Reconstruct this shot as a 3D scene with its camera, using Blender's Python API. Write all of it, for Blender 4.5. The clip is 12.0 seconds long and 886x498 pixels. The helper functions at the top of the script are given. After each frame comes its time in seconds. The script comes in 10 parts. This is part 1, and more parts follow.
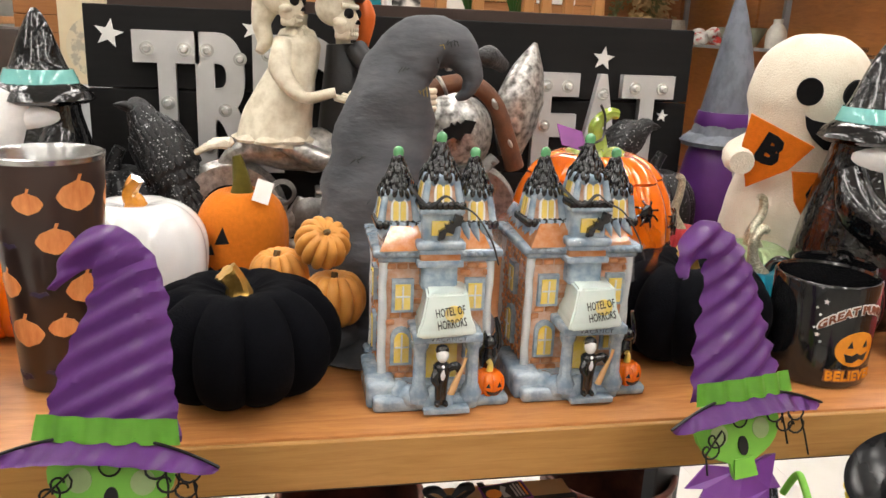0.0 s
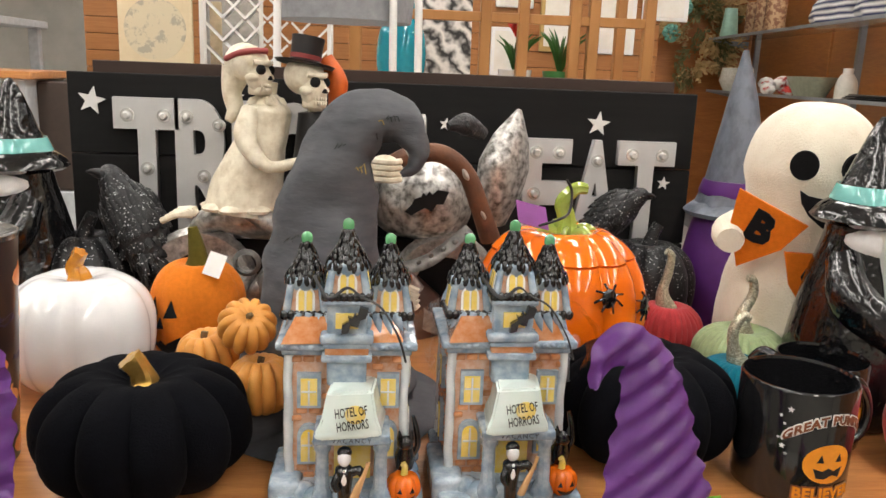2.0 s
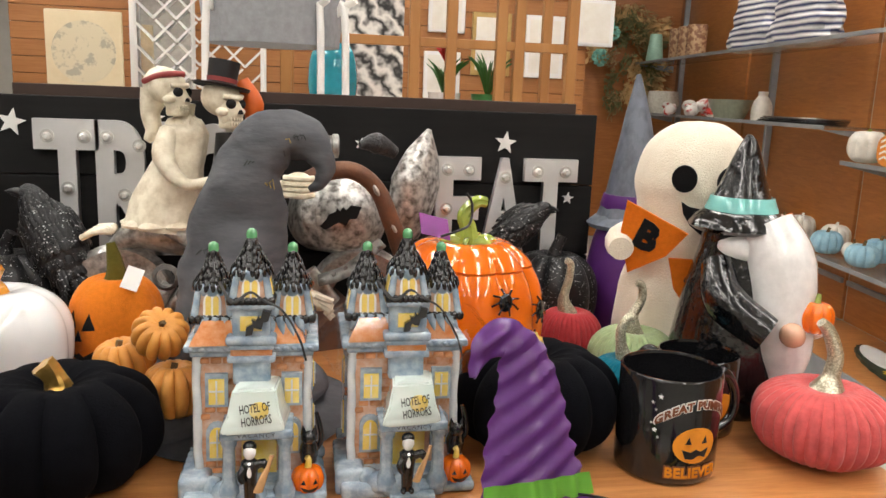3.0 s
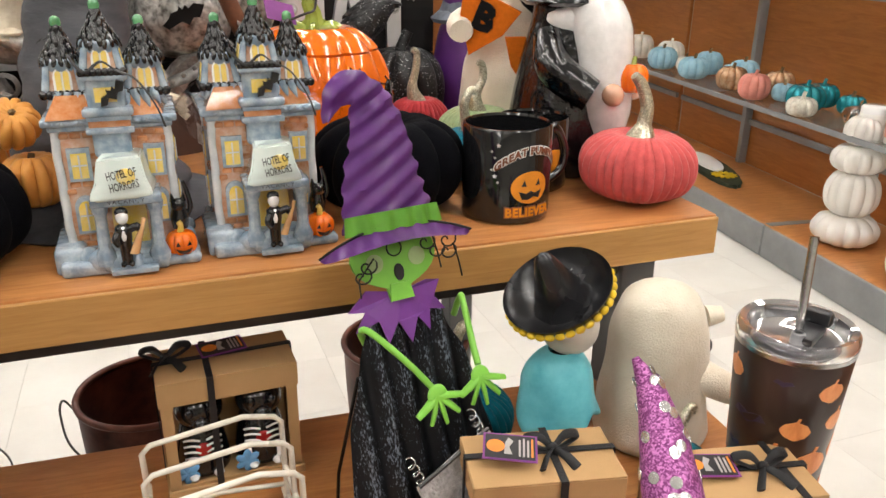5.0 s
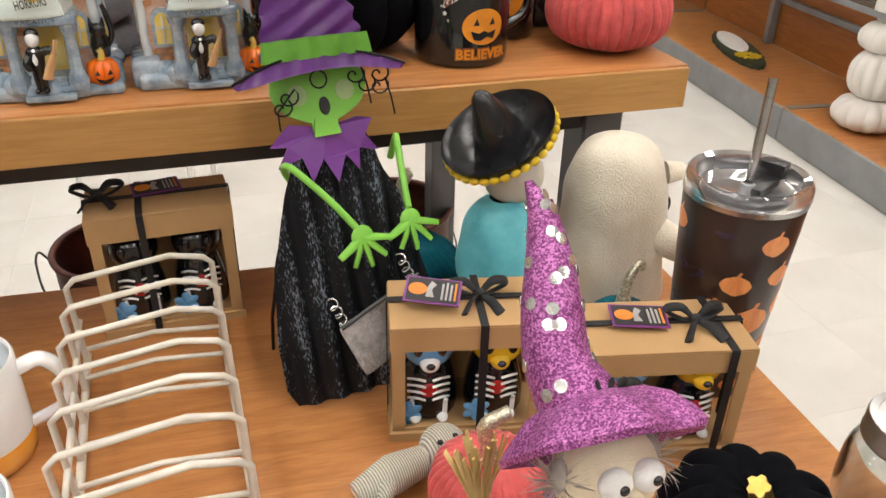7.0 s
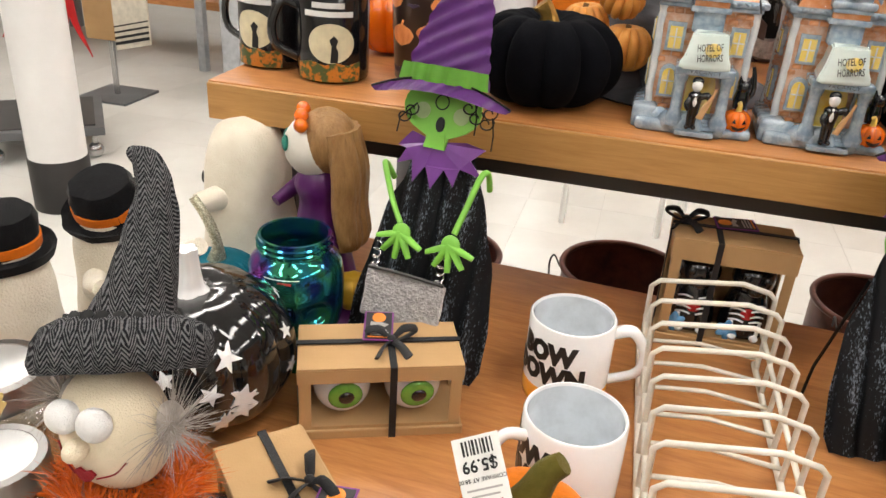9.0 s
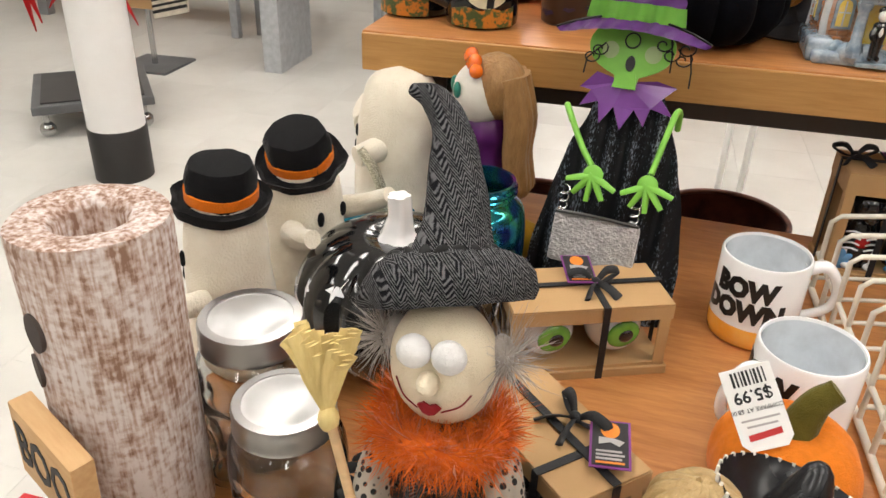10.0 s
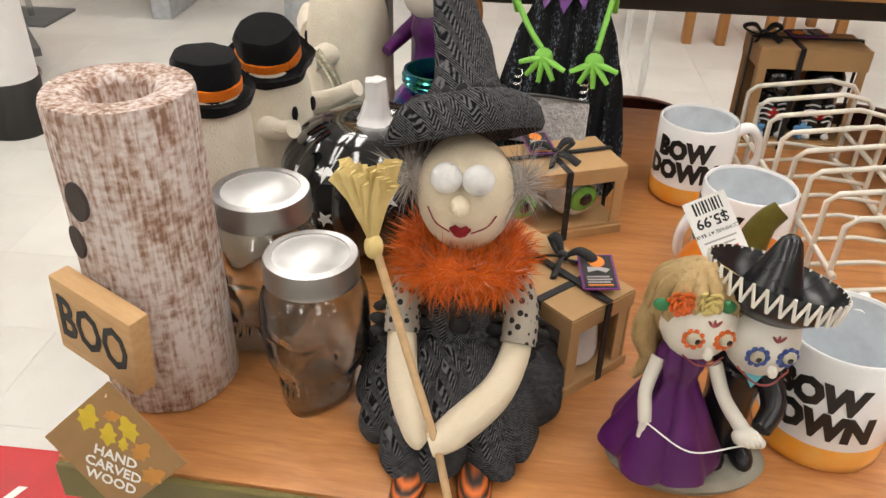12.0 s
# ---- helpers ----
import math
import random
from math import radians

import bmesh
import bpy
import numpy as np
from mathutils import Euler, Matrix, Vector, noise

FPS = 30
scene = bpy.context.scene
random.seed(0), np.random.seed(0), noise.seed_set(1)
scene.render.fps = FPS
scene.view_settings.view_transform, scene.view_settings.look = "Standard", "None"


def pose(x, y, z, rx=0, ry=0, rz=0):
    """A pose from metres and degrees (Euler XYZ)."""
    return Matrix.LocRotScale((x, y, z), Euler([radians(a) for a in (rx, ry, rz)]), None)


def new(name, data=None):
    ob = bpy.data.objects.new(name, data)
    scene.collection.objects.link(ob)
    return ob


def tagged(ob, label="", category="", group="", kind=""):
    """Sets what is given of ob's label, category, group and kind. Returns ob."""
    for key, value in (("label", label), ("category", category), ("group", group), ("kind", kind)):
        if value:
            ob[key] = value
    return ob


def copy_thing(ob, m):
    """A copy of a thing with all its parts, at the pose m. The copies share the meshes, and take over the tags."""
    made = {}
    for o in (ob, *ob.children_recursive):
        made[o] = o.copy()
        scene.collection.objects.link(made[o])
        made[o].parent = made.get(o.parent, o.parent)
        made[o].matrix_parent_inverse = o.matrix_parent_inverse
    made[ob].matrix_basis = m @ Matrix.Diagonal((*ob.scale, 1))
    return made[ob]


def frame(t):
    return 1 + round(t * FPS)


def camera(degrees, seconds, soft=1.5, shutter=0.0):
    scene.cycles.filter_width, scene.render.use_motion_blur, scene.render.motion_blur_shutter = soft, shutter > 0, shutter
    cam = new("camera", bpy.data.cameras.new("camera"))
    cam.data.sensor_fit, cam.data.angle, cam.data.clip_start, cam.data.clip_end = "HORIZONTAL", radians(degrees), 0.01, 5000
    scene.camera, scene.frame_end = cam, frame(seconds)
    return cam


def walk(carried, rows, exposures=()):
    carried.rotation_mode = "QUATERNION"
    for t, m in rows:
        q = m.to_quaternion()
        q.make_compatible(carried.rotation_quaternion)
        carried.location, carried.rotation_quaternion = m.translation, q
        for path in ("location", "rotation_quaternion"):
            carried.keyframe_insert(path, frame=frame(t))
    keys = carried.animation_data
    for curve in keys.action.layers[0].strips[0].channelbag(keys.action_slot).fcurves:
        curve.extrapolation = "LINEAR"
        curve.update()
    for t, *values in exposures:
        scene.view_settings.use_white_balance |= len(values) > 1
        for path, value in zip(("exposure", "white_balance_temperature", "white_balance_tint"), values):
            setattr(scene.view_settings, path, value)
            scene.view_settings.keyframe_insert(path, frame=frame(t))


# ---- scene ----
cam = camera(58.8, 12.0)
METRES, EYE, TILT, LEAN, TURN = 1.25, 1.32, -15.7, -2.4, -10.5
ROWS = [
    (0.0, 0.0, 0.0, 0.0, 0.0, 0.0, -0.0),
    (0.5, 0.0488, 0.0545, 0.0164, 3.18, 0.36, -1.59),
    (1.0, 0.0746, 0.084, 0.0294, 4.71, 0.17, -1.5),
    (1.5, 0.0975, 0.0767, 0.0327, 5.55, 0.86, -1.44),
    (2.0, 0.1184, 0.0462, 0.0382, 5.37, 3.07, -1.33),
    (2.5, 0.1355, 0.0175, 0.0346, 4.12, 4.62, -0.95),
    (2.7, 0.1454, 0.0074, 0.0293, 2.9469, 4.7779, -0.7186),
    (4.3, 0.1868, -0.0135, 0.0004, -4.5213, 1.8863, 2.9156),
    (4.5, 0.1737, -0.023, -0.0145, -5.66, -0.42, 3.05),
    (5.0, 0.1626, -0.0606, -0.0556, -8.57, -6.36, 4.29),
    (5.5, 0.1655, -0.0783, -0.0899, -11.11, -10.03, 4.85),
    (6.0, 0.2042, -0.0613, -0.1028, -11.0, -12.72, 3.9),
    (6.5, 0.2348, -0.0416, -0.1031, -9.39, -14.36, 3.67),
    (6.7, 0.2410, -0.0389, -0.1016, -8.6645, -14.6675, 3.5930),
    (8.3, 0.1487, -0.1407, -0.1232, 14.7724, -12.0155, -4.6822),
    (8.5, 0.1285, -0.1571, -0.122, 18.51, -11.53, -5.9),
    (9.0, 0.0979, -0.1826, -0.121, 24.55, -11.16, -7.94),
    (9.5, 0.0541, -0.2042, -0.1355, 26.42, -12.24, -7.96),
    (10.0, -0.0503, -0.2508, -0.16, 24.6, -13.7, -6.02),
    (10.5, -0.1073, -0.2868, -0.1891, 21.77, -15.17, -4.99),
    (11.0, -0.1116, -0.3038, -0.2083, 19.67, -16.52, -5.09),
    (11.5, -0.1, -0.324, -0.2195, 18.31, -17.23, -4.56),
    (12.0, -0.0882, -0.3356, -0.2139, 16.12, -16.59, -3.35),
]
walk(cam, [(t, pose(0, 0, EYE, TILT, LEAN, TURN) @ pose(METRES * x, METRES * y, METRES * z, 90 + pitch, roll, yaw)) for t, x, y, z, yaw, pitch, roll in ROWS],
     [(0.0, 0.10), (2.7, 0.04), (5.0, 0.06), (6.5, -0.10), (8.5, 0.08), (9.5, 0.02), (10.5, -0.14), (12.0, -0.20)])

# ---- light ----
world = bpy.data.worlds.new("store")
scene.world = world
world.use_nodes = True
world.node_tree.nodes["Background"].inputs[0].default_value = (0.9, 0.95, 1.0, 1)
world.node_tree.nodes["Background"].inputs[1].default_value = 0.03

# ---- materials ----
MATS = {}


def mat(name, col, rough=0.5, metal=0.0, col2=None, scale=30.0, amount=0.5, bump=0.0, bscale=120.0, coat=0.0, sheen=0.0,
        trans=0.0, ior=1.45, vary=0.0, stretch=(1, 1, 1), detail=4.0, emit=0.0, alpha=1.0, sharp=False, rvar=0.0, sub=0.0, spec=0.5):
    """A principled surface with two-scale mottling, fine relief and per-object variation."""
    if name in MATS:
        return MATS[name]
    m = bpy.data.materials.new(name)
    m.use_nodes = True
    nt = m.node_tree
    b = nt.nodes["Principled BSDF"]
    L = nt.links.new
    b.inputs["Roughness"].default_value = rough
    b.inputs["Metallic"].default_value = metal
    b.inputs["Coat Weight"].default_value = coat
    b.inputs["Coat Roughness"].default_value = 0.04
    b.inputs["Sheen Weight"].default_value = sheen
    b.inputs["Sheen Roughness"].default_value = 0.35
    b.inputs["Transmission Weight"].default_value = trans
    b.inputs["IOR"].default_value = ior
    b.inputs["Specular IOR Level"].default_value = spec
    b.inputs["Alpha"].default_value = alpha
    if sub:
        b.inputs["Subsurface Weight"].default_value = sub
        b.inputs["Subsurface Radius"].default_value = (0.01, 0.006, 0.004)
    tc = nt.nodes.new("ShaderNodeTexCoord")
    mp = nt.nodes.new("ShaderNodeMapping")
    mp.inputs["Scale"].default_value = stretch
    L(tc.outputs["Object"], mp.inputs["Vector"])
    c2 = col2 if col2 else tuple(max(0.0, v * 0.72) for v in col)
    n1 = nt.nodes.new("ShaderNodeTexNoise")
    n1.inputs["Scale"].default_value = scale
    n1.inputs["Detail"].default_value = detail
    n1.inputs["Roughness"].default_value = 0.6
    L(mp.outputs[0], n1.inputs["Vector"])
    ramp = nt.nodes.new("ShaderNodeValToRGB")
    w = 0.04 if sharp else 0.25
    ramp.color_ramp.elements[0].position = max(0.0, 1 - amount - w)
    ramp.color_ramp.elements[1].position = min(1.0, 1 - amount + w)
    ramp.color_ramp.elements[0].color = (*col, 1)
    ramp.color_ramp.elements[1].color = (*c2, 1)
    L(n1.outputs[0], ramp.inputs[0])
    out = ramp.outputs[0]
    if vary:
        oi = nt.nodes.new("ShaderNodeObjectInfo")
        hsv = nt.nodes.new("ShaderNodeHueSaturation")
        mr = nt.nodes.new("ShaderNodeMapRange")
        mr.inputs["To Min"].default_value = 1 - vary
        mr.inputs["To Max"].default_value = 1 + vary
        L(oi.outputs["Random"], mr.inputs[0])
        L(mr.outputs[0], hsv.inputs["Value"])
        L(out, hsv.inputs["Color"])
        out = hsv.outputs[0]
    L(out, b.inputs["Base Color"])
    if rvar:
        mr2 = nt.nodes.new("ShaderNodeMapRange")
        mr2.inputs["To Min"].default_value = max(0.0, rough - rvar)
        mr2.inputs["To Max"].default_value = min(1.0, rough + rvar)
        L(n1.outputs[0], mr2.inputs[0])
        L(mr2.outputs[0], b.inputs["Roughness"])
    if bump:
        n2 = nt.nodes.new("ShaderNodeTexNoise")
        n2.inputs["Scale"].default_value = bscale
        n2.inputs["Detail"].default_value = 3.0
        L(mp.outputs[0], n2.inputs["Vector"])
        bp = nt.nodes.new("ShaderNodeBump")
        bp.inputs["Strength"].default_value = 1.0
        bp.inputs["Distance"].default_value = bump
        L(n2.outputs[0], bp.inputs["Height"])
        L(bp.outputs[0], b.inputs["Normal"])
    if emit:
        b.inputs["Emission Color"].default_value = (*col, 1)
        b.inputs["Emission Strength"].default_value = emit
    MATS[name] = m
    return m


def glaze(name, col, col2=None, scale=40, amount=0.35, bump=0.0004, bscale=60, **k):
    return mat(name, col, rough=0.12, col2=col2, scale=scale, amount=amount, bump=bump, bscale=bscale, coat=0.6, **k)


def velvet(name, col, sheen=0.6, **k):
    return mat(name, col, rough=0.95, col2=tuple(v * 1.5 for v in col), scale=70, amount=0.45, bump=0.0008, bscale=500, sheen=sheen, spec=0.08, **k)


def felt(name, col, **k):
    return mat(name, col, rough=1.0, col2=tuple(v * 0.8 for v in col), scale=160, amount=0.5, bump=0.0009, bscale=700, sheen=0.12, spec=0.1, **k)


def wave_mat(name, col, col2, scale, rough=0.6, bump=0.001, axis="X", metal=0.0, distortion=0.6, sheen=0.0, kind="BANDS"):
    """Bands of two tones: corrugation paint, knit or wood grain."""
    m = bpy.data.materials.new(name)
    m.use_nodes = True
    nt = m.node_tree
    b = nt.nodes["Principled BSDF"]
    b.inputs["Roughness"].default_value, b.inputs["Metallic"].default_value, b.inputs["Sheen Weight"].default_value = rough, metal, sheen
    tc = nt.nodes.new("ShaderNodeTexCoord")
    w = nt.nodes.new("ShaderNodeTexWave")
    w.wave_type, w.bands_direction = kind, axis
    w.inputs["Scale"].default_value = scale
    w.inputs["Distortion"].default_value = distortion
    w.inputs["Detail"].default_value = 2
    w.inputs["Detail Scale"].default_value = 3
    nt.links.new(tc.outputs["Object"], w.inputs["Vector"])
    r = nt.nodes.new("ShaderNodeValToRGB")
    r.color_ramp.elements[0].color, r.color_ramp.elements[1].color = (*col, 1), (*col2, 1)
    nt.links.new(w.outputs[0], r.inputs[0])
    nt.links.new(r.outputs[0], b.inputs["Base Color"])
    bp = nt.nodes.new("ShaderNodeBump")
    bp.inputs["Distance"].default_value = bump
    nt.links.new(w.outputs[0], bp.inputs["Height"])
    nt.links.new(bp.outputs[0], b.inputs["Normal"])
    return m


def wood_mat(name, a, c, long=(1.2, 14, 14), rough=0.35, coat=0.15, scale=5.0):
    """Laminate wood: long stretched grain over broad cathedral figure."""
    m = bpy.data.materials.new(name)
    m.use_nodes = True
    nt = m.node_tree
    b = nt.nodes["Principled BSDF"]
    b.inputs["Roughness"].default_value, b.inputs["Coat Weight"].default_value = rough, coat
    b.inputs["Coat Roughness"].default_value = 0.25
    L = nt.links.new
    tc = nt.nodes.new("ShaderNodeTexCoord")
    mp = nt.nodes.new("ShaderNodeMapping")
    mp.inputs["Scale"].default_value = long
    L(tc.outputs["Object"], mp.inputs["Vector"])
    n = nt.nodes.new("ShaderNodeTexNoise")
    n.inputs["Scale"].default_value, n.inputs["Detail"].default_value, n.inputs["Distortion"].default_value = scale, 5, 1.2
    n2 = nt.nodes.new("ShaderNodeTexNoise")
    n2.inputs["Scale"].default_value, n2.inputs["Detail"].default_value = scale * 7, 3
    L(mp.outputs[0], n.inputs["Vector"])
    L(mp.outputs[0], n2.inputs["Vector"])
    mx = nt.nodes.new("ShaderNodeMath")
    mx.operation = "MULTIPLY_ADD"
    mx.inputs[1].default_value = 0.35
    L(n2.outputs[0], mx.inputs[0])
    L(n.outputs[0], mx.inputs[2])
    r = nt.nodes.new("ShaderNodeValToRGB")
    e = r.color_ramp.elements
    e[0].position, e[1].position = 0.45, 0.9
    e[0].color, e[1].color = (*a, 1), (*c, 1)
    L(mx.outputs[0], r.inputs[0])
    L(r.outputs[0], b.inputs["Base Color"])
    bp = nt.nodes.new("ShaderNodeBump")
    bp.inputs["Distance"].default_value = 0.0002
    L(n2.outputs[0], bp.inputs["Height"])
    L(bp.outputs[0], b.inputs["Normal"])
    return m


def glitter(name, col, col2, scale=700, rough=0.3, lo=0.35, hi=0.95, metal=0.7):
    """Glitter: tiny facets, each tilted its own way."""
    m = bpy.data.materials.new(name)
    m.use_nodes = True
    nt = m.node_tree
    b = nt.nodes["Principled BSDF"]
    b.inputs["Roughness"].default_value, b.inputs["Metallic"].default_value = rough, metal
    tc = nt.nodes.new("ShaderNodeTexCoord")
    v = nt.nodes.new("ShaderNodeTexVoronoi")
    v.inputs["Scale"].default_value = scale
    nt.links.new(tc.outputs["Object"], v.inputs["Vector"])
    sep = nt.nodes.new("ShaderNodeSeparateColor")
    nt.links.new(v.outputs["Color"], sep.inputs[0])
    r = nt.nodes.new("ShaderNodeValToRGB")
    e = r.color_ramp.elements
    e[0].color, e[1].color = (*col, 1), (*col2, 1)
    e[0].position, e[1].position = lo, hi
    nt.links.new(sep.outputs[0], r.inputs[0])
    nt.links.new(r.outputs[0], b.inputs["Base Color"])
    bp = nt.nodes.new("ShaderNodeBump")
    bp.inputs["Distance"].default_value = 0.002
    nt.links.new(sep.outputs[1], bp.inputs["Height"])
    nt.links.new(bp.outputs[0], b.inputs["Normal"])
    return m




def herring(name, a, c, col_w=0.006, line=0.0032):
    """Herringbone weave: chevron lines that turn back at every column."""
    m = bpy.data.materials.new(name)
    m.use_nodes = True
    nt = m.node_tree
    L = nt.links.new
    b = nt.nodes["Principled BSDF"]
    b.inputs["Roughness"].default_value, b.inputs["Specular IOR Level"].default_value = 0.95, 0.1
    tc = nt.nodes.new("ShaderNodeTexCoord")
    sx = nt.nodes.new("ShaderNodeSeparateXYZ")
    L(tc.outputs["Object"], sx.inputs[0])
    def op(kind, u, v):
        n = nt.nodes.new("ShaderNodeMath")
        n.operation = kind
        for i, q in enumerate((u, v)):
            if isinstance(q, (int, float)):
                n.inputs[i].default_value = q
            else:
                L(q, n.inputs[i])
        return n.outputs[0]
    xy = op("ADD", sx.outputs[0], op("MULTIPLY", sx.outputs[1], 0.7))
    zig = op("PINGPONG", op("ADD", xy, 10.0), col_w)
    s = op("SINE", op("MULTIPLY", op("ADD", zig, sx.outputs[2]), 2 * math.pi / line), 0)
    n = nt.nodes.new("ShaderNodeTexNoise")
    n.inputs["Scale"].default_value = 300
    L(tc.outputs["Object"], n.inputs["Vector"])
    f = op("ADD", op("MULTIPLY", s, 0.32), n.outputs[0])
    r = nt.nodes.new("ShaderNodeValToRGB")
    e = r.color_ramp.elements
    e[0].position, e[1].position = 0.40, 0.78
    e[0].color, e[1].color = (*a, 1), (*c, 1)
    L(f, r.inputs[0])
    L(r.outputs[0], b.inputs["Base Color"])
    bp = nt.nodes.new("ShaderNodeBump")
    bp.inputs["Distance"].default_value = 0.0008
    L(f, bp.inputs["Height"])
    L(bp.outputs[0], b.inputs["Normal"])
    return m


LAMINATE = wood_mat("oak_laminate", (0.56, 0.25, 0.085), (0.38, 0.145, 0.04), long=(1.6, 12, 12))
EDGE = wood_mat("laminate_edge", (0.50, 0.27, 0.085), (0.40, 0.20, 0.055), long=(2, 30, 30), rough=0.45)
GREEN_EDGE = mat("worn_olive_edge", (0.19, 0.16, 0.045), rough=0.5, col2=(0.13, 0.10, 0.03), scale=9)
STEEL = mat("grey_powder_steel", (0.16, 0.165, 0.17), rough=0.5, metal=0.3, scale=8, amount=0.5)
DARKSTEEL = mat("dark_steel_apron", (0.075, 0.072, 0.07), rough=0.55, metal=0.2, scale=6)
FLOORM = mat("vinyl_floor_tile", (0.70, 0.69, 0.645), rough=0.22, col2=(0.60, 0.58, 0.54), scale=3, amount=0.45, detail=8, rvar=0.08, vary=0.035)
JOINT = mat("floor_joint", (0.42, 0.40, 0.36), rough=0.7, scale=12)
ORANGE_WOOD = wood_mat("cherry_panel", (0.42, 0.155, 0.035), (0.30, 0.10, 0.02), long=(1.0, 1.0, 9), rough=0.4)
BLACKWIRE = mat("black_wire", (0.012, 0.012, 0.012), rough=0.35, metal=0.4)
BLACK = mat("black_paint", (0.012, 0.012, 0.013), rough=0.4, scale=20)
WHITEPAINT = mat("white_paint", (0.80, 0.79, 0.77), rough=0.45, col2=(0.74, 0.73, 0.70), scale=6)
GOLD = mat("gold_leaf", (0.83, 0.55, 0.16), rough=0.28, metal=0.9, col2=(0.62, 0.36, 0.08), scale=60, bump=0.001, bscale=140)
BLACKCERAM = glaze("black_glaze", (0.008, 0.008, 0.009))
WHITECERAM = glaze("white_glaze", (0.82, 0.82, 0.82), col2=(0.78, 0.78, 0.79))
BLACKVELVET = velvet("black_velvet", (0.0025, 0.0027, 0.004), sheen=0.006)
SILVERSTEM = glitter("champagne_glitter", (0.45, 0.42, 0.30), (0.85, 0.82, 0.66), scale=650)
RIBBON = mat("black_grosgrain", (0.012, 0.012, 0.014), rough=0.6, bump=0.0006, bscale=900, stretch=(1, 1, 1))
KRAFT = mat("kraft_card", (0.46, 0.285, 0.13), rough=0.75, col2=(0.40, 0.24, 0.105), scale=14, amount=0.45, bump=0.0002, bscale=500)
TAGWHITE = mat("white_card", (0.82, 0.81, 0.78), rough=0.6, scale=20, amount=0.2)
TAGBLACK = mat("black_card", (0.02, 0.018, 0.02), rough=0.5)
PURPLECARD = mat("purple_card", (0.22, 0.04, 0.24), rough=0.5)
ORANGECARD = mat("orange_card", (0.85, 0.26, 0.03), rough=0.5)
GREYINK = mat("grey_ink", (0.45, 0.43, 0.42), rough=0.6)
REDINK = mat("red_ink", (0.55, 0.03, 0.03), rough=0.5)


# ---- mesh helpers ----
def part(name, bm, material, parent=None, label="", smooth=True, m=None):
    """Link a bmesh as one mesh object, under parent if given."""
    me = bpy.data.meshes.new(name)
    bm.to_mesh(me)
    bm.free()
    if smooth:
        me.shade_smooth()
        try:
            me.set_sharp_from_angle(angle=radians(50))
        except AttributeError:
            pass
    for mm in (material if isinstance(material, (list, tuple)) else [material]):
        me.materials.append(mm)
    ob = new(name, me)
    if parent:
        ob.parent = parent
    if m is not None:
        ob.matrix_basis = m
    if label:
        tagged(ob, label)
    return ob


def thing(name, m, label, category, group=""):
    """An empty at a thing's base."""
    ob = new(name)
    ob.empty_display_size = 0.03
    ob.matrix_basis = m
    return tagged(ob, label, category, group)


def share(name, src, parent, m, label=""):
    """Another object on the same mesh."""
    ob = new(name, src.data)
    ob.parent = parent
    ob.matrix_basis = m
    if label:
        tagged(ob, label)
    return ob


def BM():
    return bmesh.new()


def add_box(bm, sx, sy, sz, m=Matrix(), bevel=0.0, seg=1):
    """A box whose base is centred on the origin of m."""
    r = bmesh.ops.create_cube(bm, size=1.0)
    vs = r["verts"]
    bmesh.ops.scale(bm, vec=(sx, sy, sz), verts=vs)
    bmesh.ops.translate(bm, vec=(0, 0, sz / 2), verts=vs)
    if bevel:
        es = list({e for v in vs for e in v.link_edges})
        g = bmesh.ops.bevel(bm, geom=es, offset=bevel, segments=seg, affect="EDGES", profile=0.6)
        vs = list({v for f in g["faces"] for v in f.verts} | {v for v in vs if v.is_valid})
    bmesh.ops.transform(bm, matrix=m, verts=vs)
    return vs


def box_bm(sx, sy, sz, bevel=0.0, seg=1, m=Matrix()):
    bm = BM()
    add_box(bm, sx, sy, sz, m, bevel, seg)
    return bm


def add_lathe(bm, prof, segs=32, ribs=0, depth=0.0, power=0.6, m=Matrix(), squash=1.0, wobble=0.0, close=True):
    """Turn a profile of (r, z) about z, with ribs cut in as on a pumpkin."""
    rings = []
    for j, (r, z) in enumerate(prof):
        if r < 1e-6:
            rings.append([bm.verts.new(m @ Vector((0, 0, z)))])
            continue
        ring = []
        for i in range(segs):
            a = 2 * math.pi * i / segs
            k = 1.0
            if ribs:
                k = 1 - depth * (1 - abs(math.sin(a * ribs / 2)) ** power)
            rr = r * k * (1 + wobble * noise.noise((math.cos(a) * 2, math.sin(a) * 2, z * 20)))
            ring.append(bm.verts.new(m @ Vector((rr * math.cos(a), rr * math.sin(a) * squash, z))))
        rings.append(ring)
    for A, B in zip(rings, rings[1:]):
        if len(A) == 1 and len(B) == 1:
            continue
        for i in range(segs):
            k = (i + 1) % segs
            if len(A) == 1:
                bm.faces.new((A[0], B[k], B[i]))
            elif len(B) == 1:
                bm.faces.new((A[i], A[k], B[0]))
            else:
                bm.faces.new((A[i], A[k], B[k], B[i]))
    return bm


def lathe(prof, segs=32, **k):
    return add_lathe(BM(), prof, segs, **k)


def curve_prof(pts, n=24):
    """A smooth profile through a few (r, z) points (Catmull-Rom)."""
    P = [Vector((a, b, 0)) for a, b in pts]
    return [(max(0.0, v.x), v.y) for v in smooth_path(P, n)]


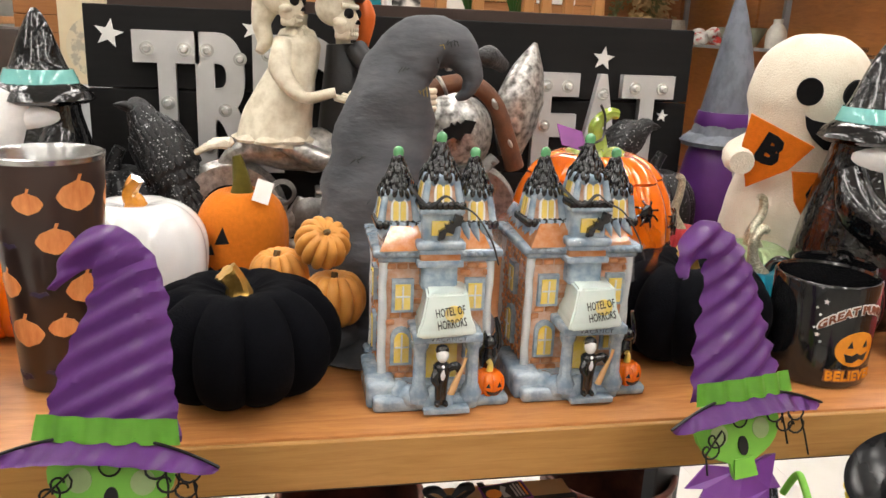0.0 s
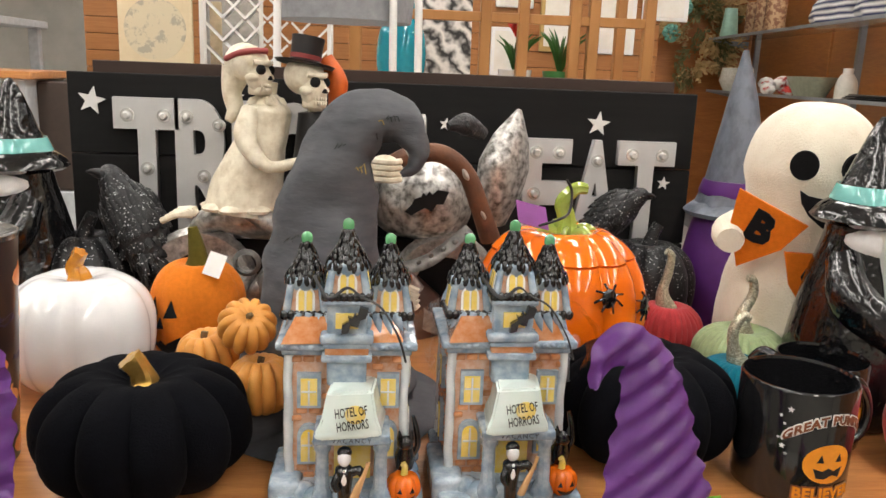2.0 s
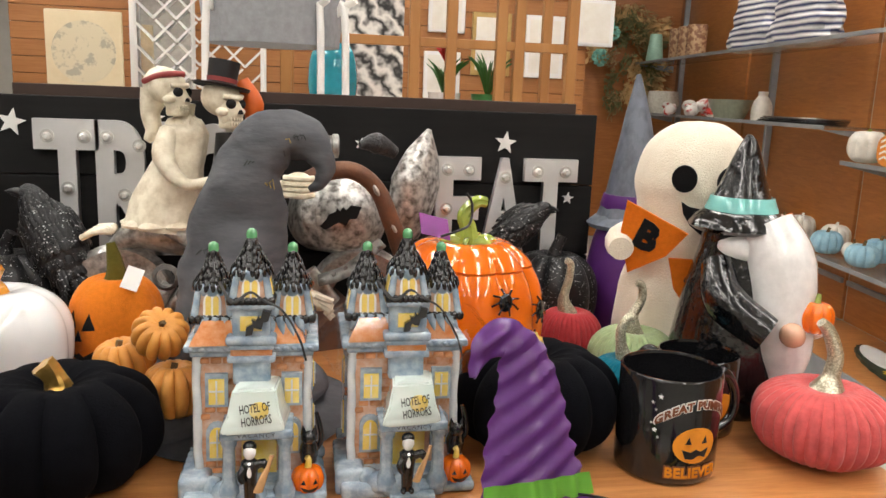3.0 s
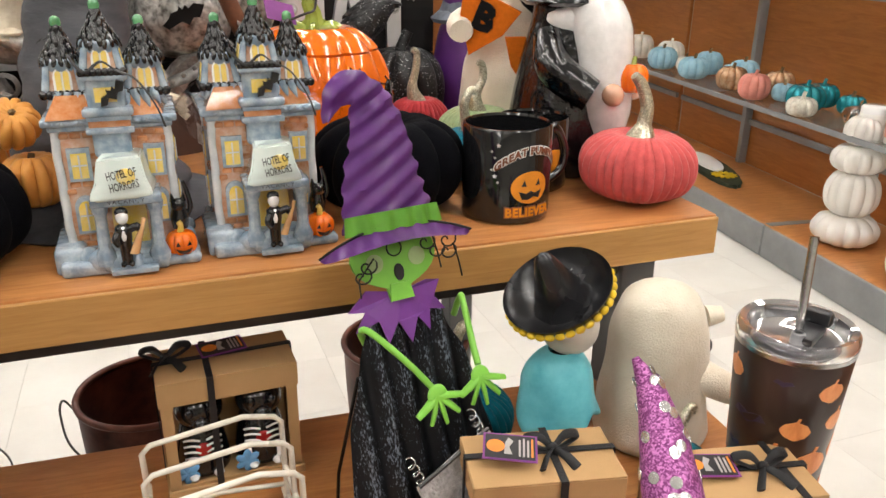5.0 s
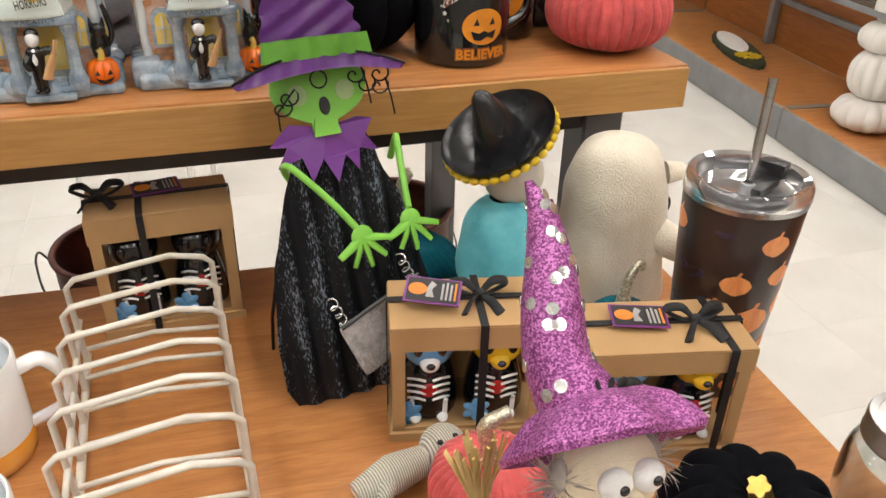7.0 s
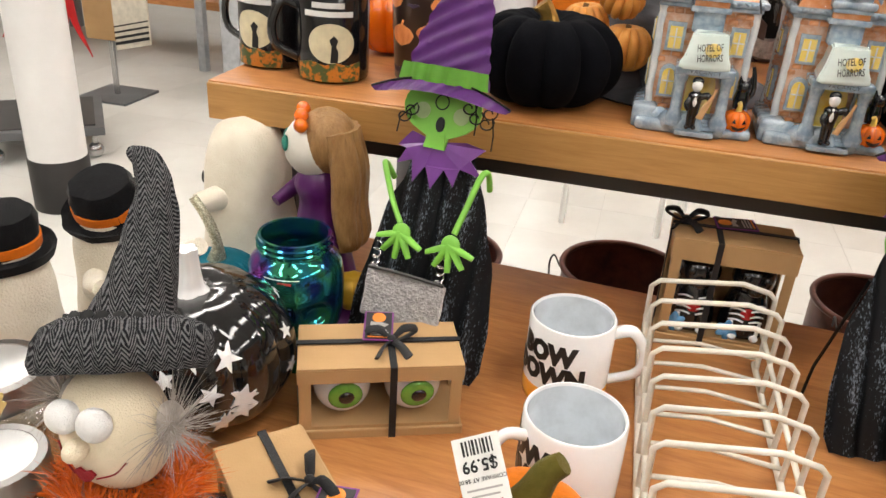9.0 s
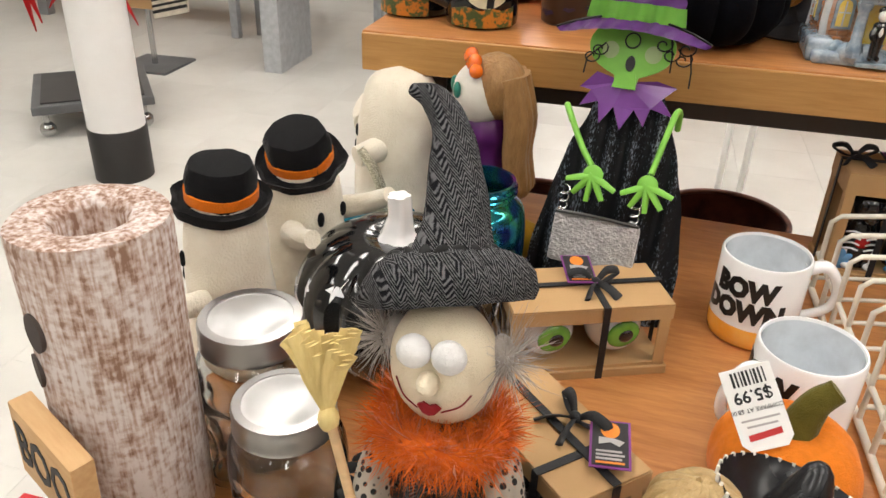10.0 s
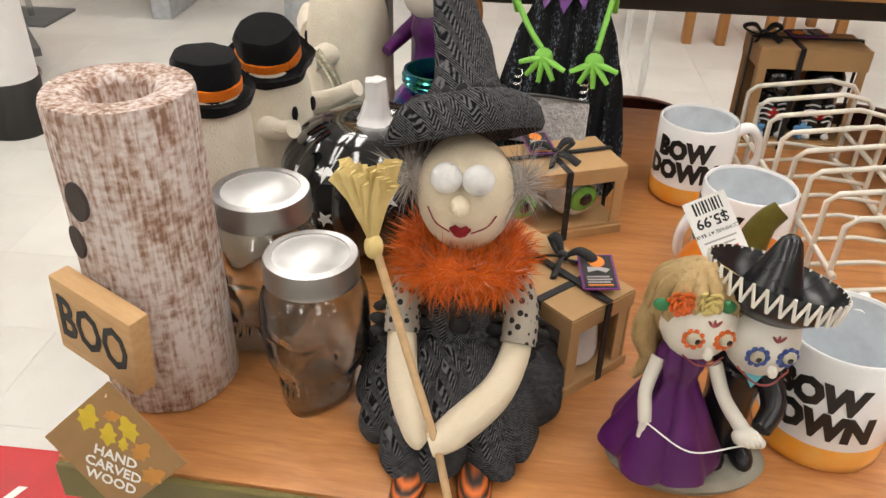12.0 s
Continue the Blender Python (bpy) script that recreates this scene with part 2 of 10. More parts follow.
def smooth_path(P, n=24):
    P = [Vector(p) for p in P]
    Q = [2 * P[0] - P[1]] + P + [2 * P[-1] - P[-2]]
    out = []
    s = len(P) - 1
    for i in range(n + 1):
        u = i / n * s
        k = min(int(u), s - 1)
        t = u - k
        a, b, c, d = Q[k:k + 4]
        out.append(0.5 * ((2 * b) + (c - a) * t + (2 * a - 5 * b + 4 * c - d) * t * t + (3 * b - a - 3 * c + d) * t ** 3))
    return out


def lerp_list(v, u):
    if not isinstance(v, (list, tuple)):
        return v
    x = u * (len(v) - 1)
    k = min(int(x), len(v) - 2)
    return v[k] + (v[k + 1] - v[k]) * (x - k)


def add_tube(bm, path, rad, segs=8, n=0, flat=1.0, caps=True, ribs=0, depth=0.0, twist=0.0, m=Matrix()):
    """A tube swept along a path; rad may be a list read along it."""
    P = smooth_path(path, n) if n else [Vector(p) for p in path]
    up = None
    rings = []
    N = len(P)
    for i, p in enumerate(P):
        t = (P[min(i + 1, N - 1)] - P[max(i - 1, 0)]).normalized()
        if up is None:
            up = t.orthogonal().normalized()
        up = (up - t * up.dot(t)).normalized()
        side = t.cross(up)
        r = lerp_list(rad, i / max(1, N - 1))
        ring = []
        for k in range(segs):
            a = 2 * math.pi * k / segs + twist * i
            rr = r * (1 - depth * (1 - abs(math.sin(a * ribs / 2)))) if ribs else r
            ring.append(bm.verts.new(m @ (p + up * (rr * math.cos(a)) + side * (rr * flat * math.sin(a)))))
        rings.append(ring)
    for A, B in zip(rings, rings[1:]):
        for k in range(segs):
            q = (k + 1) % segs
            bm.faces.new((A[k], A[q], B[q], B[k]))
    if caps:
        bm.faces.new(list(reversed(rings[0])))
        bm.faces.new(rings[-1])
    return bm


def tube(path, rad, segs=8, n=0, **k):
    return add_tube(BM(), path, rad, segs, n, **k)


def add_ell(bm, rx, ry, rz, m=Matrix(), u=20, v=12):
    r = bmesh.ops.create_uvsphere(bm, u_segments=u, v_segments=v, radius=1.0)
    bmesh.ops.transform(bm, matrix=m @ Matrix.Diagonal((rx, ry, rz, 1)), verts=r["verts"])
    return r["verts"]


def ell(rx, ry, rz, m=Matrix(), u=20, v=12):
    bm = BM()
    add_ell(bm, rx, ry, rz, m, u, v)
    return bm


def add_slab(bm, outline, thick, m=Matrix(), bend=None):
    """A flat outline (x, z) given a thickness along y; bend moves each point."""
    n = len(outline)
    F = [Vector((x, -thick / 2, z)) for x, z in outline]
    B = [Vector((x, thick / 2, z)) for x, z in outline]
    if bend:
        F, B = [bend(v) for v in F], [bend(v) for v in B]
    F = [bm.verts.new(m @ v) for v in F]
    B = [bm.verts.new(m @ v) for v in B]
    bm.faces.new(F)
    bm.faces.new(list(reversed(B)))
    for i in range(n):
        k = (i + 1) % n
        bm.faces.new((F[k], F[i], B[i], B[k]))
    return bm


def slab(outline, thick, m=Matrix(), bend=None):
    bm = add_slab(BM(), outline, thick, m, bend)
    bmesh.ops.recalc_face_normals(bm, faces=bm.faces)
    return bm


def star_outline(r, inner=0.42, n=5, turn=0.0):
    return [((r if i % 2 == 0 else r * inner) * math.sin(math.pi * i / n + turn), (r if i % 2 == 0 else r * inner) * math.cos(math.pi * i / n + turn)) for i in range(2 * n)]


def oval(rx, rz, n=20, x=0.0, z=0.0):
    return [(x + rx * math.cos(2 * math.pi * i / n), z + rz * math.sin(2 * math.pi * i / n)) for i in range(n)]


def text_bm(s, size, thick=0.0006, bold=0.0, sx=1.0, spacing=1.0, line=1.0, fine=2):
    """Words in the built-in font as a solid, upright in the xz plane, facing -y, centred on the origin."""
    cu = bpy.data.curves.new("words", "FONT")
    cu.body, cu.size, cu.extrude, cu.offset = s, size, thick, bold
    cu.align_x, cu.align_y, cu.space_character, cu.space_line = "CENTER", "CENTER", spacing, line
    cu.resolution_u = fine
    ob = bpy.data.objects.new("words", cu)
    me = bpy.data.meshes.new_from_object(ob)
    bm = BM()
    bm.from_mesh(me)
    bpy.data.objects.remove(ob)
    bpy.data.curves.remove(cu)
    bpy.data.meshes.remove(me)
    bmesh.ops.transform(bm, matrix=pose(0, 0, 0, 90) @ Matrix.Diagonal((sx, 1, 1, 1)), verts=bm.verts)
    return bm


def wrap(bm, radius, cut=0.006, taper=0.0, z0=0.0):
    """Bend what lies in the xz plane round a cylinder about z whose face is at y = -radius."""
    for axis in ((1, 0, 0),):
        lo = min(v.co.x for v in bm.verts)
        hi = max(v.co.x for v in bm.verts)
        x = lo + cut
        while x < hi:
            bmesh.ops.bisect_plane(bm, geom=bm.verts[:] + bm.edges[:] + bm.faces[:], plane_co=(x, 0, 0), plane_no=axis)
            x += cut
    for v in bm.verts:
        r = radius + taper * (v.co.z - z0) - v.co.y
        a = v.co.x / radius
        v.co = Vector((r * math.sin(a), -r * math.cos(a), v.co.z))
    return bm


def polar(r, a):
    return Vector((r * math.cos(a), r * math.sin(a), 0))


def statue(name, pieces, m, label, category, group="", kind=""):
    """One mesh out of several shapes, each with its own material."""
    big = BM()
    mats = []
    for bm, mt in pieces:
        if mt not in mats:
            mats.append(mt)
        me = bpy.data.meshes.new("piece")
        bmesh.ops.recalc_face_normals(bm, faces=bm.faces)
        bm.to_mesh(me)
        bm.free()
        n0 = len(big.faces)
        big.from_mesh(me)
        bpy.data.meshes.remove(me)
        big.faces.ensure_lookup_table()
        k = mats.index(mt)
        for i in range(n0, len(big.faces)):
            big.faces[i].material_index = k
    ob = part(name, big, mats)
    ob.matrix_basis = m
    return tagged(ob, label, category, group, kind)


def pumpkin_prof(r, h, hollow=0.16, n=26, belly=0.48):
    """Profile of a pumpkin of radius r and height h with sunken poles."""
    out = []
    for i in range(n + 1):
        a = math.pi * i / n
        rr = r * max(0.0, math.sin(a)) ** 0.72
        z = h * (0.5 - 0.5 * math.copysign(abs(math.cos(a)) ** 0.9, math.cos(a)))
        z -= h * hollow * max(0.0, 1 - rr / (r * 0.55)) ** 1.4 if a > math.pi / 2 else 0
        z += h * hollow * 0.4 * max(0.0, 1 - rr / (r * 0.5)) if a < math.pi / 2 else 0
        out.append((rr if 0 < i < n else 0.0, z))
    return out


def pumpkin(m, r, h, ribs, depth, material, label, stem_mat, stem_path, stem_rad, category="pumpkin", group="", segs=0, power=0.6, hollow=0.16, name="pumpkin", wobble=0.02, stem_ribs=5, stem_depth=0.35, stem_label=""):
    t = thing(name, m, label, category, group)
    part("body", lathe(pumpkin_prof(r, h, hollow), segs or max(60, ribs * 8), ribs=ribs, depth=depth, power=power, wobble=wobble), material, t)
    if stem_path:
        top = h * (1 - hollow) - 0.004
        part("stem", tube([(x, y, top + z) for x, y, z in stem_path], stem_rad, 15 if stem_ribs else 9, 16, ribs=stem_ribs, depth=stem_depth, twist=0.05), stem_mat, t, stem_label)
    return t

# ---- the room ----
RX0, RX1, RY0, RY1, RH = -6.0, 4.4, -4.5, 8.2, 3.3
floor = tagged(part("floor", box_bm(RX1 - RX0 + 0.4, RY1 - RY0 + 0.4, 0.1, m=pose((RX0 + RX1) / 2, (RY0 + RY1) / 2, -0.104)), JOINT, smooth=False),
               "off-white speckled vinyl tile floor, worn and shiny", "floor", kind="structure")
WALLM = mat("painted_wall", (0.50, 0.47, 0.42), rough=0.7, scale=3, amount=0.4, bump=0.0004, bscale=90)
CEILM = mat("ceiling_tile", (0.55, 0.55, 0.53), rough=0.9, scale=25, amount=0.3, bump=0.0008, bscale=200)
for nm, sx, sy, px, py in (("wall_north", RX1 - RX0 + 0.4, 0.2, (RX0 + RX1) / 2, RY1 + 0.1), ("wall_south", RX1 - RX0 + 0.4, 0.2, (RX0 + RX1) / 2, RY0 - 0.1),
                           ("wall_west", 0.2, RY1 - RY0, RX0 - 0.1, (RY0 + RY1) / 2), ("wall_east", 0.2, RY1 - RY0, RX1 + 0.1, (RY0 + RY1) / 2)):
    tagged(part(nm, box_bm(sx, sy, RH, m=pose(px, py, 0)), WALLM, smooth=False), "plain painted store wall", "wall", kind="structure")
tagged(part("ceiling", box_bm(RX1 - RX0 + 0.4, RY1 - RY0 + 0.4, 0.1, m=pose((RX0 + RX1) / 2, (RY0 + RY1) / 2, RH)), CEILM, smooth=False),
       "white suspended tile ceiling", "ceiling", kind="structure")

LAMPGLOW = mat("diffuser_glow", (1.0, 0.958, 0.905), rough=0.5, emit=16.0)
fix = thing("ceiling_light", pose(-3.3, -2.6, RH - 0.09), "long fluorescent ceiling light with a white tray", "ceiling light", "ceiling lights")
bm = BM()
add_box(bm, 0.36, 1.9, 0.03, pose(0, 0, 0.058))
for sx in (-1, 1):
    add_box(bm, 0.02, 1.9, 0.06, pose(sx * 0.19, 0, 0.0))
part("frame", bm, WHITEPAINT, fix, smooth=False)
part("diffuser", box_bm(0.32, 1.86, 0.012, m=pose(0, 0, 0.03)), LAMPGLOW, fix, smooth=False)
for i in range(4):
    for j in range(4):
        if i or j:
            copy_thing(fix, pose(-3.3 + 2.1 * i, -2.6 + 2.45 * j, RH - 0.09))

# ---- the two nesting tables ----
UT, LT = 0.957, 0.685


def display_table(m, w, d, h, th, apron, edge, label, inset=0.05, leg=0.055, slats=0):
    t = thing("display_table", m, label, "table", "nesting display tables")
    top = part("tabletop", box_bm(w, d - 0.006, th, 0.003, 2, m=pose(w / 2, d / 2, h - th)), LAMINATE, t, "warm oak laminate top")
    part("edge_band", box_bm(w - 0.004, 0.006, th - 0.004, 0.001, 1, m=pose(w / 2, -0.001, h - th + 0.002)), edge, t, "worn edge band", smooth=False)
    for nm, sx, sy, px, py in (("apron", w - 2 * inset - 2 * leg, 0.02, w / 2, inset + 0.015), ("apron", w - 2 * inset - 2 * leg, 0.02, w / 2, d - inset - 0.015),
                               ("apron", 0.02, d - 2 * inset - 2 * leg, inset + 0.015, d / 2), ("apron", 0.02, d - 2 * inset - 2 * leg, w - inset - 0.015, d / 2)):
        part(nm, box_bm(sx, sy, apron, 0.002, m=pose(px, py, h - th - apron - 0.001)), DARKSTEEL, t, smooth=False)
    for px in (inset + leg / 2, w - inset - leg / 2):
        for py in (inset + leg / 2, d - inset - leg / 2):
            part("leg", box_bm(leg, leg, h - th - 0.002, 0.003, m=pose(px, py, 0)), STEEL, t, "grey square steel leg", smooth=False)
    return t


display_table(pose(-0.488, 0.648, 0), 1.333, 0.80, UT, 0.053, 0.037, EDGE, "tall display table with an oak laminate top and grey steel base")
display_table(pose(-0.535, -0.04, 0, 0, 0, -3), 1.345, 0.86, LT, 0.04, 0.06, GREEN_EDGE, "low oak laminate display table tucked under the taller one")

# ---- things on the tall table ----
FELTORANGE = felt("orange_felt", (0.72, 0.20, 0.02))
OLIVE = felt("olive_felt", (0.12, 0.10, 0.02))
TAN = mat("resin_pumpkin", (0.72, 0.33, 0.07), rough=0.5, col2=(0.50, 0.20, 0.035), scale=45, amount=0.45, bump=0.0008, bscale=160)
BROWNSTEM = mat("brown_stem", (0.16, 0.10, 0.04), rough=0.7, scale=60)
ORANGEGLAZE = glaze("orange_glaze", (0.86, 0.17, 0.006), col2=(0.62, 0.09, 0.004), scale=14)
GREENGLAZE = glaze("green_glaze", (0.33, 0.42, 0.08), col2=(0.18, 0.25, 0.03), scale=60)
AMBER = glaze("amber_glaze", (0.62, 0.25, 0.03), col2=(0.30, 0.09, 0.01), scale=50)

gold_path = [(0, 0, 0), (0.001, 0, 0.012), (-0.003, 0, 0.024), (-0.012, 0, 0.036)]
vel = pumpkin(pose(-0.054, 0.758, UT, 0, 0, 15), 0.102, 0.118, 11, 0.17, BLACKVELVET, "black velvet pumpkin with a gold stem", GOLD, gold_path, [0.025, 0.014, 0.011, 0.013],
              group="black velvet pumpkins", stem_label="crinkled gold stem", hollow=0.2, power=0.75)
copy_thing(vel, pose(0.452, 0.81, UT, 0, 0, 40) @ Matrix.Diagonal((0.98, 0.98, 1.03, 1)))
pumpkin(pose(-0.190, 0.985, UT), 0.087, 0.15, 9, 0.06, WHITECERAM, "glossy white ceramic pumpkin with an amber stem", AMBER,
        [(0, 0, 0), (0.0, 0, 0.012), (-0.004, 0, 0.026), (0.006, -0.004, 0.043)], [0.022, 0.014, 0.010, 0.009], hollow=0.1, stem_label="glazed amber stem")

# felt jack-o-lantern with a hang tag


def face_on(r, h, shapes, material, parent, name, thick=0.0012, turn=0.0, lift=0.0, squash=1.0):
    """Flat cut-outs laid on the front of a round body of radius r and height h."""
    for nm, out in shapes:
        bm = slab(out, thick)
        bmesh.ops.triangulate(bm, faces=[f for f in bm.faces if len(f.verts) > 4])
        bmesh.ops.subdivide_edges(bm, edges=bm.edges[:], cuts=2, use_grid_fill=True)
        for v in bm.verts:
            z = v.co.z
            u = max(-0.98, min(0.98, (z - h / 2) / (h / 2)))
            rr = r * (1 - abs(u) ** 2.4) ** 0.42 + lift - v.co.y
            a = v.co.x / r + radians(turn)
            v.co = Vector((rr * math.sin(a), -rr * math.cos(a), z))
        part(nm, bm, material, parent)


fp = pumpkin(pose(-0.068, 1.065, UT, 0, 0, -12), 0.063, 0.148, 6, 0.05, FELTORANGE, "orange felt jack-o-lantern pumpkin with an olive stem", OLIVE,
             [(0, 0, 0), (0.001, 0, 0.02), (-0.002, 0, 0.045), (-0.005, 0, 0.06)], [0.019, 0.013, 0.009, 0.006], hollow=0.1, stem_ribs=0, stem_label="olive felt stem")
face_on(0.063, 0.148, [("eye", [(-0.041, 0.085), (-0.023, 0.085), (-0.032, 0.106)]), ("eye", [(-0.012, 0.082), (0.009, 0.085), (-0.001, 0.106)]),
                       ("nose", [(-0.026, 0.066), (-0.013, 0.068), (-0.018, 0.082)]),
                       ("mouth", [(-0.042, 0.055), (-0.03, 0.045), (-0.022, 0.05), (-0.014, 0.045), (-0.006, 0.05), (0.012, 0.06), (0.008, 0.045), (-0.004, 0.033), (-0.02, 0.03), (-0.036, 0.04)])],
        felt("black_felt", (0.012, 0.012, 0.013)), fp, "face", turn=-8, lift=-0.0005)
part("hang_tag", slab([(-0.011, -0.016), (0.011, -0.016), (0.011, 0.016), (-0.011, 0.016)], 0.0006), TAGWHITE, fp, "small white price tag", m=pose(0.036, -0.028, 0.148, -35, 20, 15), smooth=False)

# three small resin pumpkins on the brim of the big grey hat
HATGREY = mat("grey_hat_cloth", (0.056, 0.059, 0.068), rough=0.8, col2=(0.115, 0.118, 0.13), scale=26, amount=0.42, bump=0.002, bscale=55, stretch=(0.7, 0.7, 2.0), detail=8)
hat = thing("witch_hat", pose(0.105, 0.935, UT), "large slouched grey witch hat with torn stitched patches", "hat decoration")
bm = lathe([(0.0, 0.002), (0.145, 0.0), (0.150, 0.004), (0.145, 0.010), (0.10, 0.018), (0.0, 0.018)], 48, wobble=0.05)
part("brim", bm, HATGREY, hat)
part("brim_fold", ell(0.066, 0.042, 0.048, pose(-0.090, -0.082, 0.008), 24, 14), HATGREY, hat, "raised fold of the brim")
cone = BM()
hp = smooth_path([(0.0, 0, 0.01), (-0.006, 0, 0.05), (-0.008, 0, 0.115), (0.0, 0, 0.20), (0.008, 0, 0.28), (0.030, 0, 0.328), (0.064, 0, 0.346), (0.093, -0.004, 0.334), (0.104, -0.008, 0.310), (0.099, -0.011, 0.291), (0.086, -0.012, 0.284)], 60)
hr = [0.108, 0.093, 0.076, 0.062, 0.048, 0.040, 0.031, 0.022, 0.014, 0.008, 0.003]
hrad = []
for i in range(61):
    r = lerp_list(hr, i / 60)
    hrad.append(r * (1 + 0.030 * math.sin(i * 0.83) + 0.020 * math.sin(i * 1.9 + 1) + 0.02 * math.sin(i * 0.37)))
add_tube(cone, hp, hrad, 64)
for v in cone.verts:
    v.co += Vector((noise.noise(v.co * 18), noise.noise(v.co * 18 + Vector((5, 0, 0))), 0.8 * noise.noise(v.co * 22))) * 0.011
    v.co += Vector((v.co.x, v.co.y + 0.0, 0)) * 0.06 * noise.noise(Vector((v.co.x * 12, v.co.y * 12, v.co.z * 40)))
part("cone", cone, HATGREY, hat)
STITCH = mat("ochre_stitching", (0.42, 0.30, 0.08), rough=0.7, scale=60)
random.seed(4)
for u, a in ((0.16, -1.9), (0.22, -1.2), (0.33, -2.2), (0.42, -1.0), (0.47, -1.6), (0.56, -1.35), (0.28, -1.75), (0.50, -1.1), (0.62, -1.5), (0.12, -1.4)):
    k = int(u * 60)
    c, r = hp[k], hrad[k]
    p = c + Vector((math.cos(a) * r, math.sin(a) * r, 0)) * 1.0
    st = BM()
    for q in range(4):
        add_tube(st, [p + Vector((0.004 * q - 0.008 + 0.001 * random.random(), -0.0014, -0.003 + 0.002 * q)), p + Vector((0.004 * q - 0.004, -0.0022, 0.006 * random.random() + 0.001 * q)), p + Vector((0.004 * q - 0.002, -0.001, 0.010 * random.random() - 0.004))], 0.0006, 5)
    part("stitch", st, STITCH if u in (0.42, 0.56, 0.12) else BLACK, hat)
trio = [pumpkin(pose(0.026, 0.850, UT + 0.114, 38, 8, 10), 0.031, 0.046, 12, 0.22, TAN, "small orange resin pumpkin resting on two others", BROWNSTEM, [(0, 0, 0), (0, 0, 0.006), (0.002, 0, 0.010)], [0.005, 0.004, 0.003], group="trio of resin pumpkins"),
        pumpkin(pose(-0.012, 0.868, UT + 0.048, 0, -8, 40), 0.034, 0.070, 12, 0.2, TAN, "small tall orange resin pumpkin on a hat brim", BROWNSTEM, [(0, 0, 0), (0, 0, 0.008), (0.002, 0, 0.014)], [0.005, 0.004, 0.004], group="trio of resin pumpkins"),
        pumpkin(pose(0.044, 0.838, UT + 0.036, 0, 0, 70), 0.036, 0.062, 12, 0.2, TAN, "small round orange resin pumpkin on a hat brim", BROWNSTEM, [(0, 0, 0), (0, 0, 0.008), (0.002, 0, 0.013)], [0.005, 0.004, 0.004], group="trio of resin pumpkins")]

# glazed orange pumpkin jar with black trims, in clear wrap
jar = thing("pumpkin_jar", pose(0.400, 0.995, UT), "glossy orange ceramic pumpkin cookie jar with green stem", "cookie jar")
prof = pumpkin_prof(0.11, 0.215, 0.08, 40)
kcut = 29
bm = lathe(prof[:kcut + 1] + [(prof[kcut][0] * 0.9, prof[kcut][1])], 90, ribs=10, depth=0.10, power=0.6)
part("body", bm, ORANGEGLAZE, jar)
lidp = [(prof[kcut][0] * 0.9, prof[kcut][1] - 0.004), (prof[kcut][0] * 1.0, prof[kcut][1] + 0.003)] + [(r, z + 0.003) for r, z in prof[kcut + 1:]]
lid = part("lid", lathe(lidp, 90, ribs=10, depth=0.10, power=0.6), ORANGEGLAZE, jar, "orange lid")
part("stem", tube([(0, 0, 0.195), (0.002, 0, 0.225), (-0.004, 0, 0.245), (0.012, 0, 0.262), (0.026, 0, 0.262)], [0.020, 0.012, 0.010, 0.009, 0.007], 15, 20, ribs=5, depth=0.3), GREENGLAZE, lid, "curled green stem")
bm = BM()
for i in range(7):
    a = 2 * math.pi * i / 7
    add_tube(bm, [(0.006 * math.cos(a), 0.006 * math.sin(a), 0.204), (0.028 * math.cos(a), 0.028 * math.sin(a), 0.214), (0.043 * math.cos(a), 0.043 * math.sin(a), 0.209)], [0.008, 0.007, 0.002], 7, 6, flat=0.5)
part("leaf_collar", bm, GREENGLAZE, lid)


def on_round(r, h, ang, z):
    u = (z - h / 2) / (h / 2)
    rr = r * (1 - abs(u) ** 2.4) ** 0.42
    return Vector((rr * math.sin(radians(ang)), -rr * math.cos(radians(ang)), z))


cat_tail = [on_round(0.112, 0.215, a, z) for a, z in ((-2, 0.092), (-8, 0.086), (-8, 0.074), (2, 0.070), (14, 0.082), (28, 0.086), (42, 0.07))]
bm = tube(cat_tail, [0.004, 0.0045, 0.005, 0.0045, 0.005, 0.008, 0.012], 8, 30)
part("cat_trim", bm, BLACKCERAM, jar, "raised black cat")
for a, z, s in ((18, 0.15, 1.0), (52, 0.132, 1.1), (40, 0.10, 0.6)):
    p = on_round(0.113, 0.215, a, z)
    bm = BM()
    add_ell(bm, 0.010 * s, 0.004, 0.012 * s, pose(*p, 0, 0, a))
    for q in range(8):
        t = 2 * math.pi * q / 8 + 0.2
        e = on_round(0.114, 0.215, a + 11 * s * math.cos(t), z + 0.017 * s * math.sin(t))
        add_tube(bm, [p, p.lerp(e, 0.5) * 1.02, e], 0.0014, 5)
    part("spider_trim", bm, BLACKCERAM, jar, "raised black spider")
part("brand_tag", slab([(-0.022, -0.016), (0.022, -0.016), (0.022, 0.016), (-0.022, 0.016)], 0.0008), PURPLECARD, jar, "purple hang tag", m=pose(-0.05, -0.04, 0.235, -40, 15, 20), smooth=False)
part("tag_bow", tube([(-0.045, -0.045, 0.222), (-0.02, -0.05, 0.232), (0.0, -0.02, 0.236), (0.004, -0.01, 0.26), (-0.004, -0.012, 0.275)], 0.0018, 6, 18), BLACK, jar, "black cord")

# velvet pumpkins with glitter stems
PINKV, TEALV, SAGEV, ROSEV = velvet("coral_velvet", (0.46, 0.085, 0.085), 0.3), velvet("teal_velvet", (0.006, 0.105, 0.15), 0.2), velvet("sage_velvet", (0.24, 0.30, 0.16), 0.25), velvet("dusty_rose_velvet", (0.32, 0.035, 0.04), 0.25)


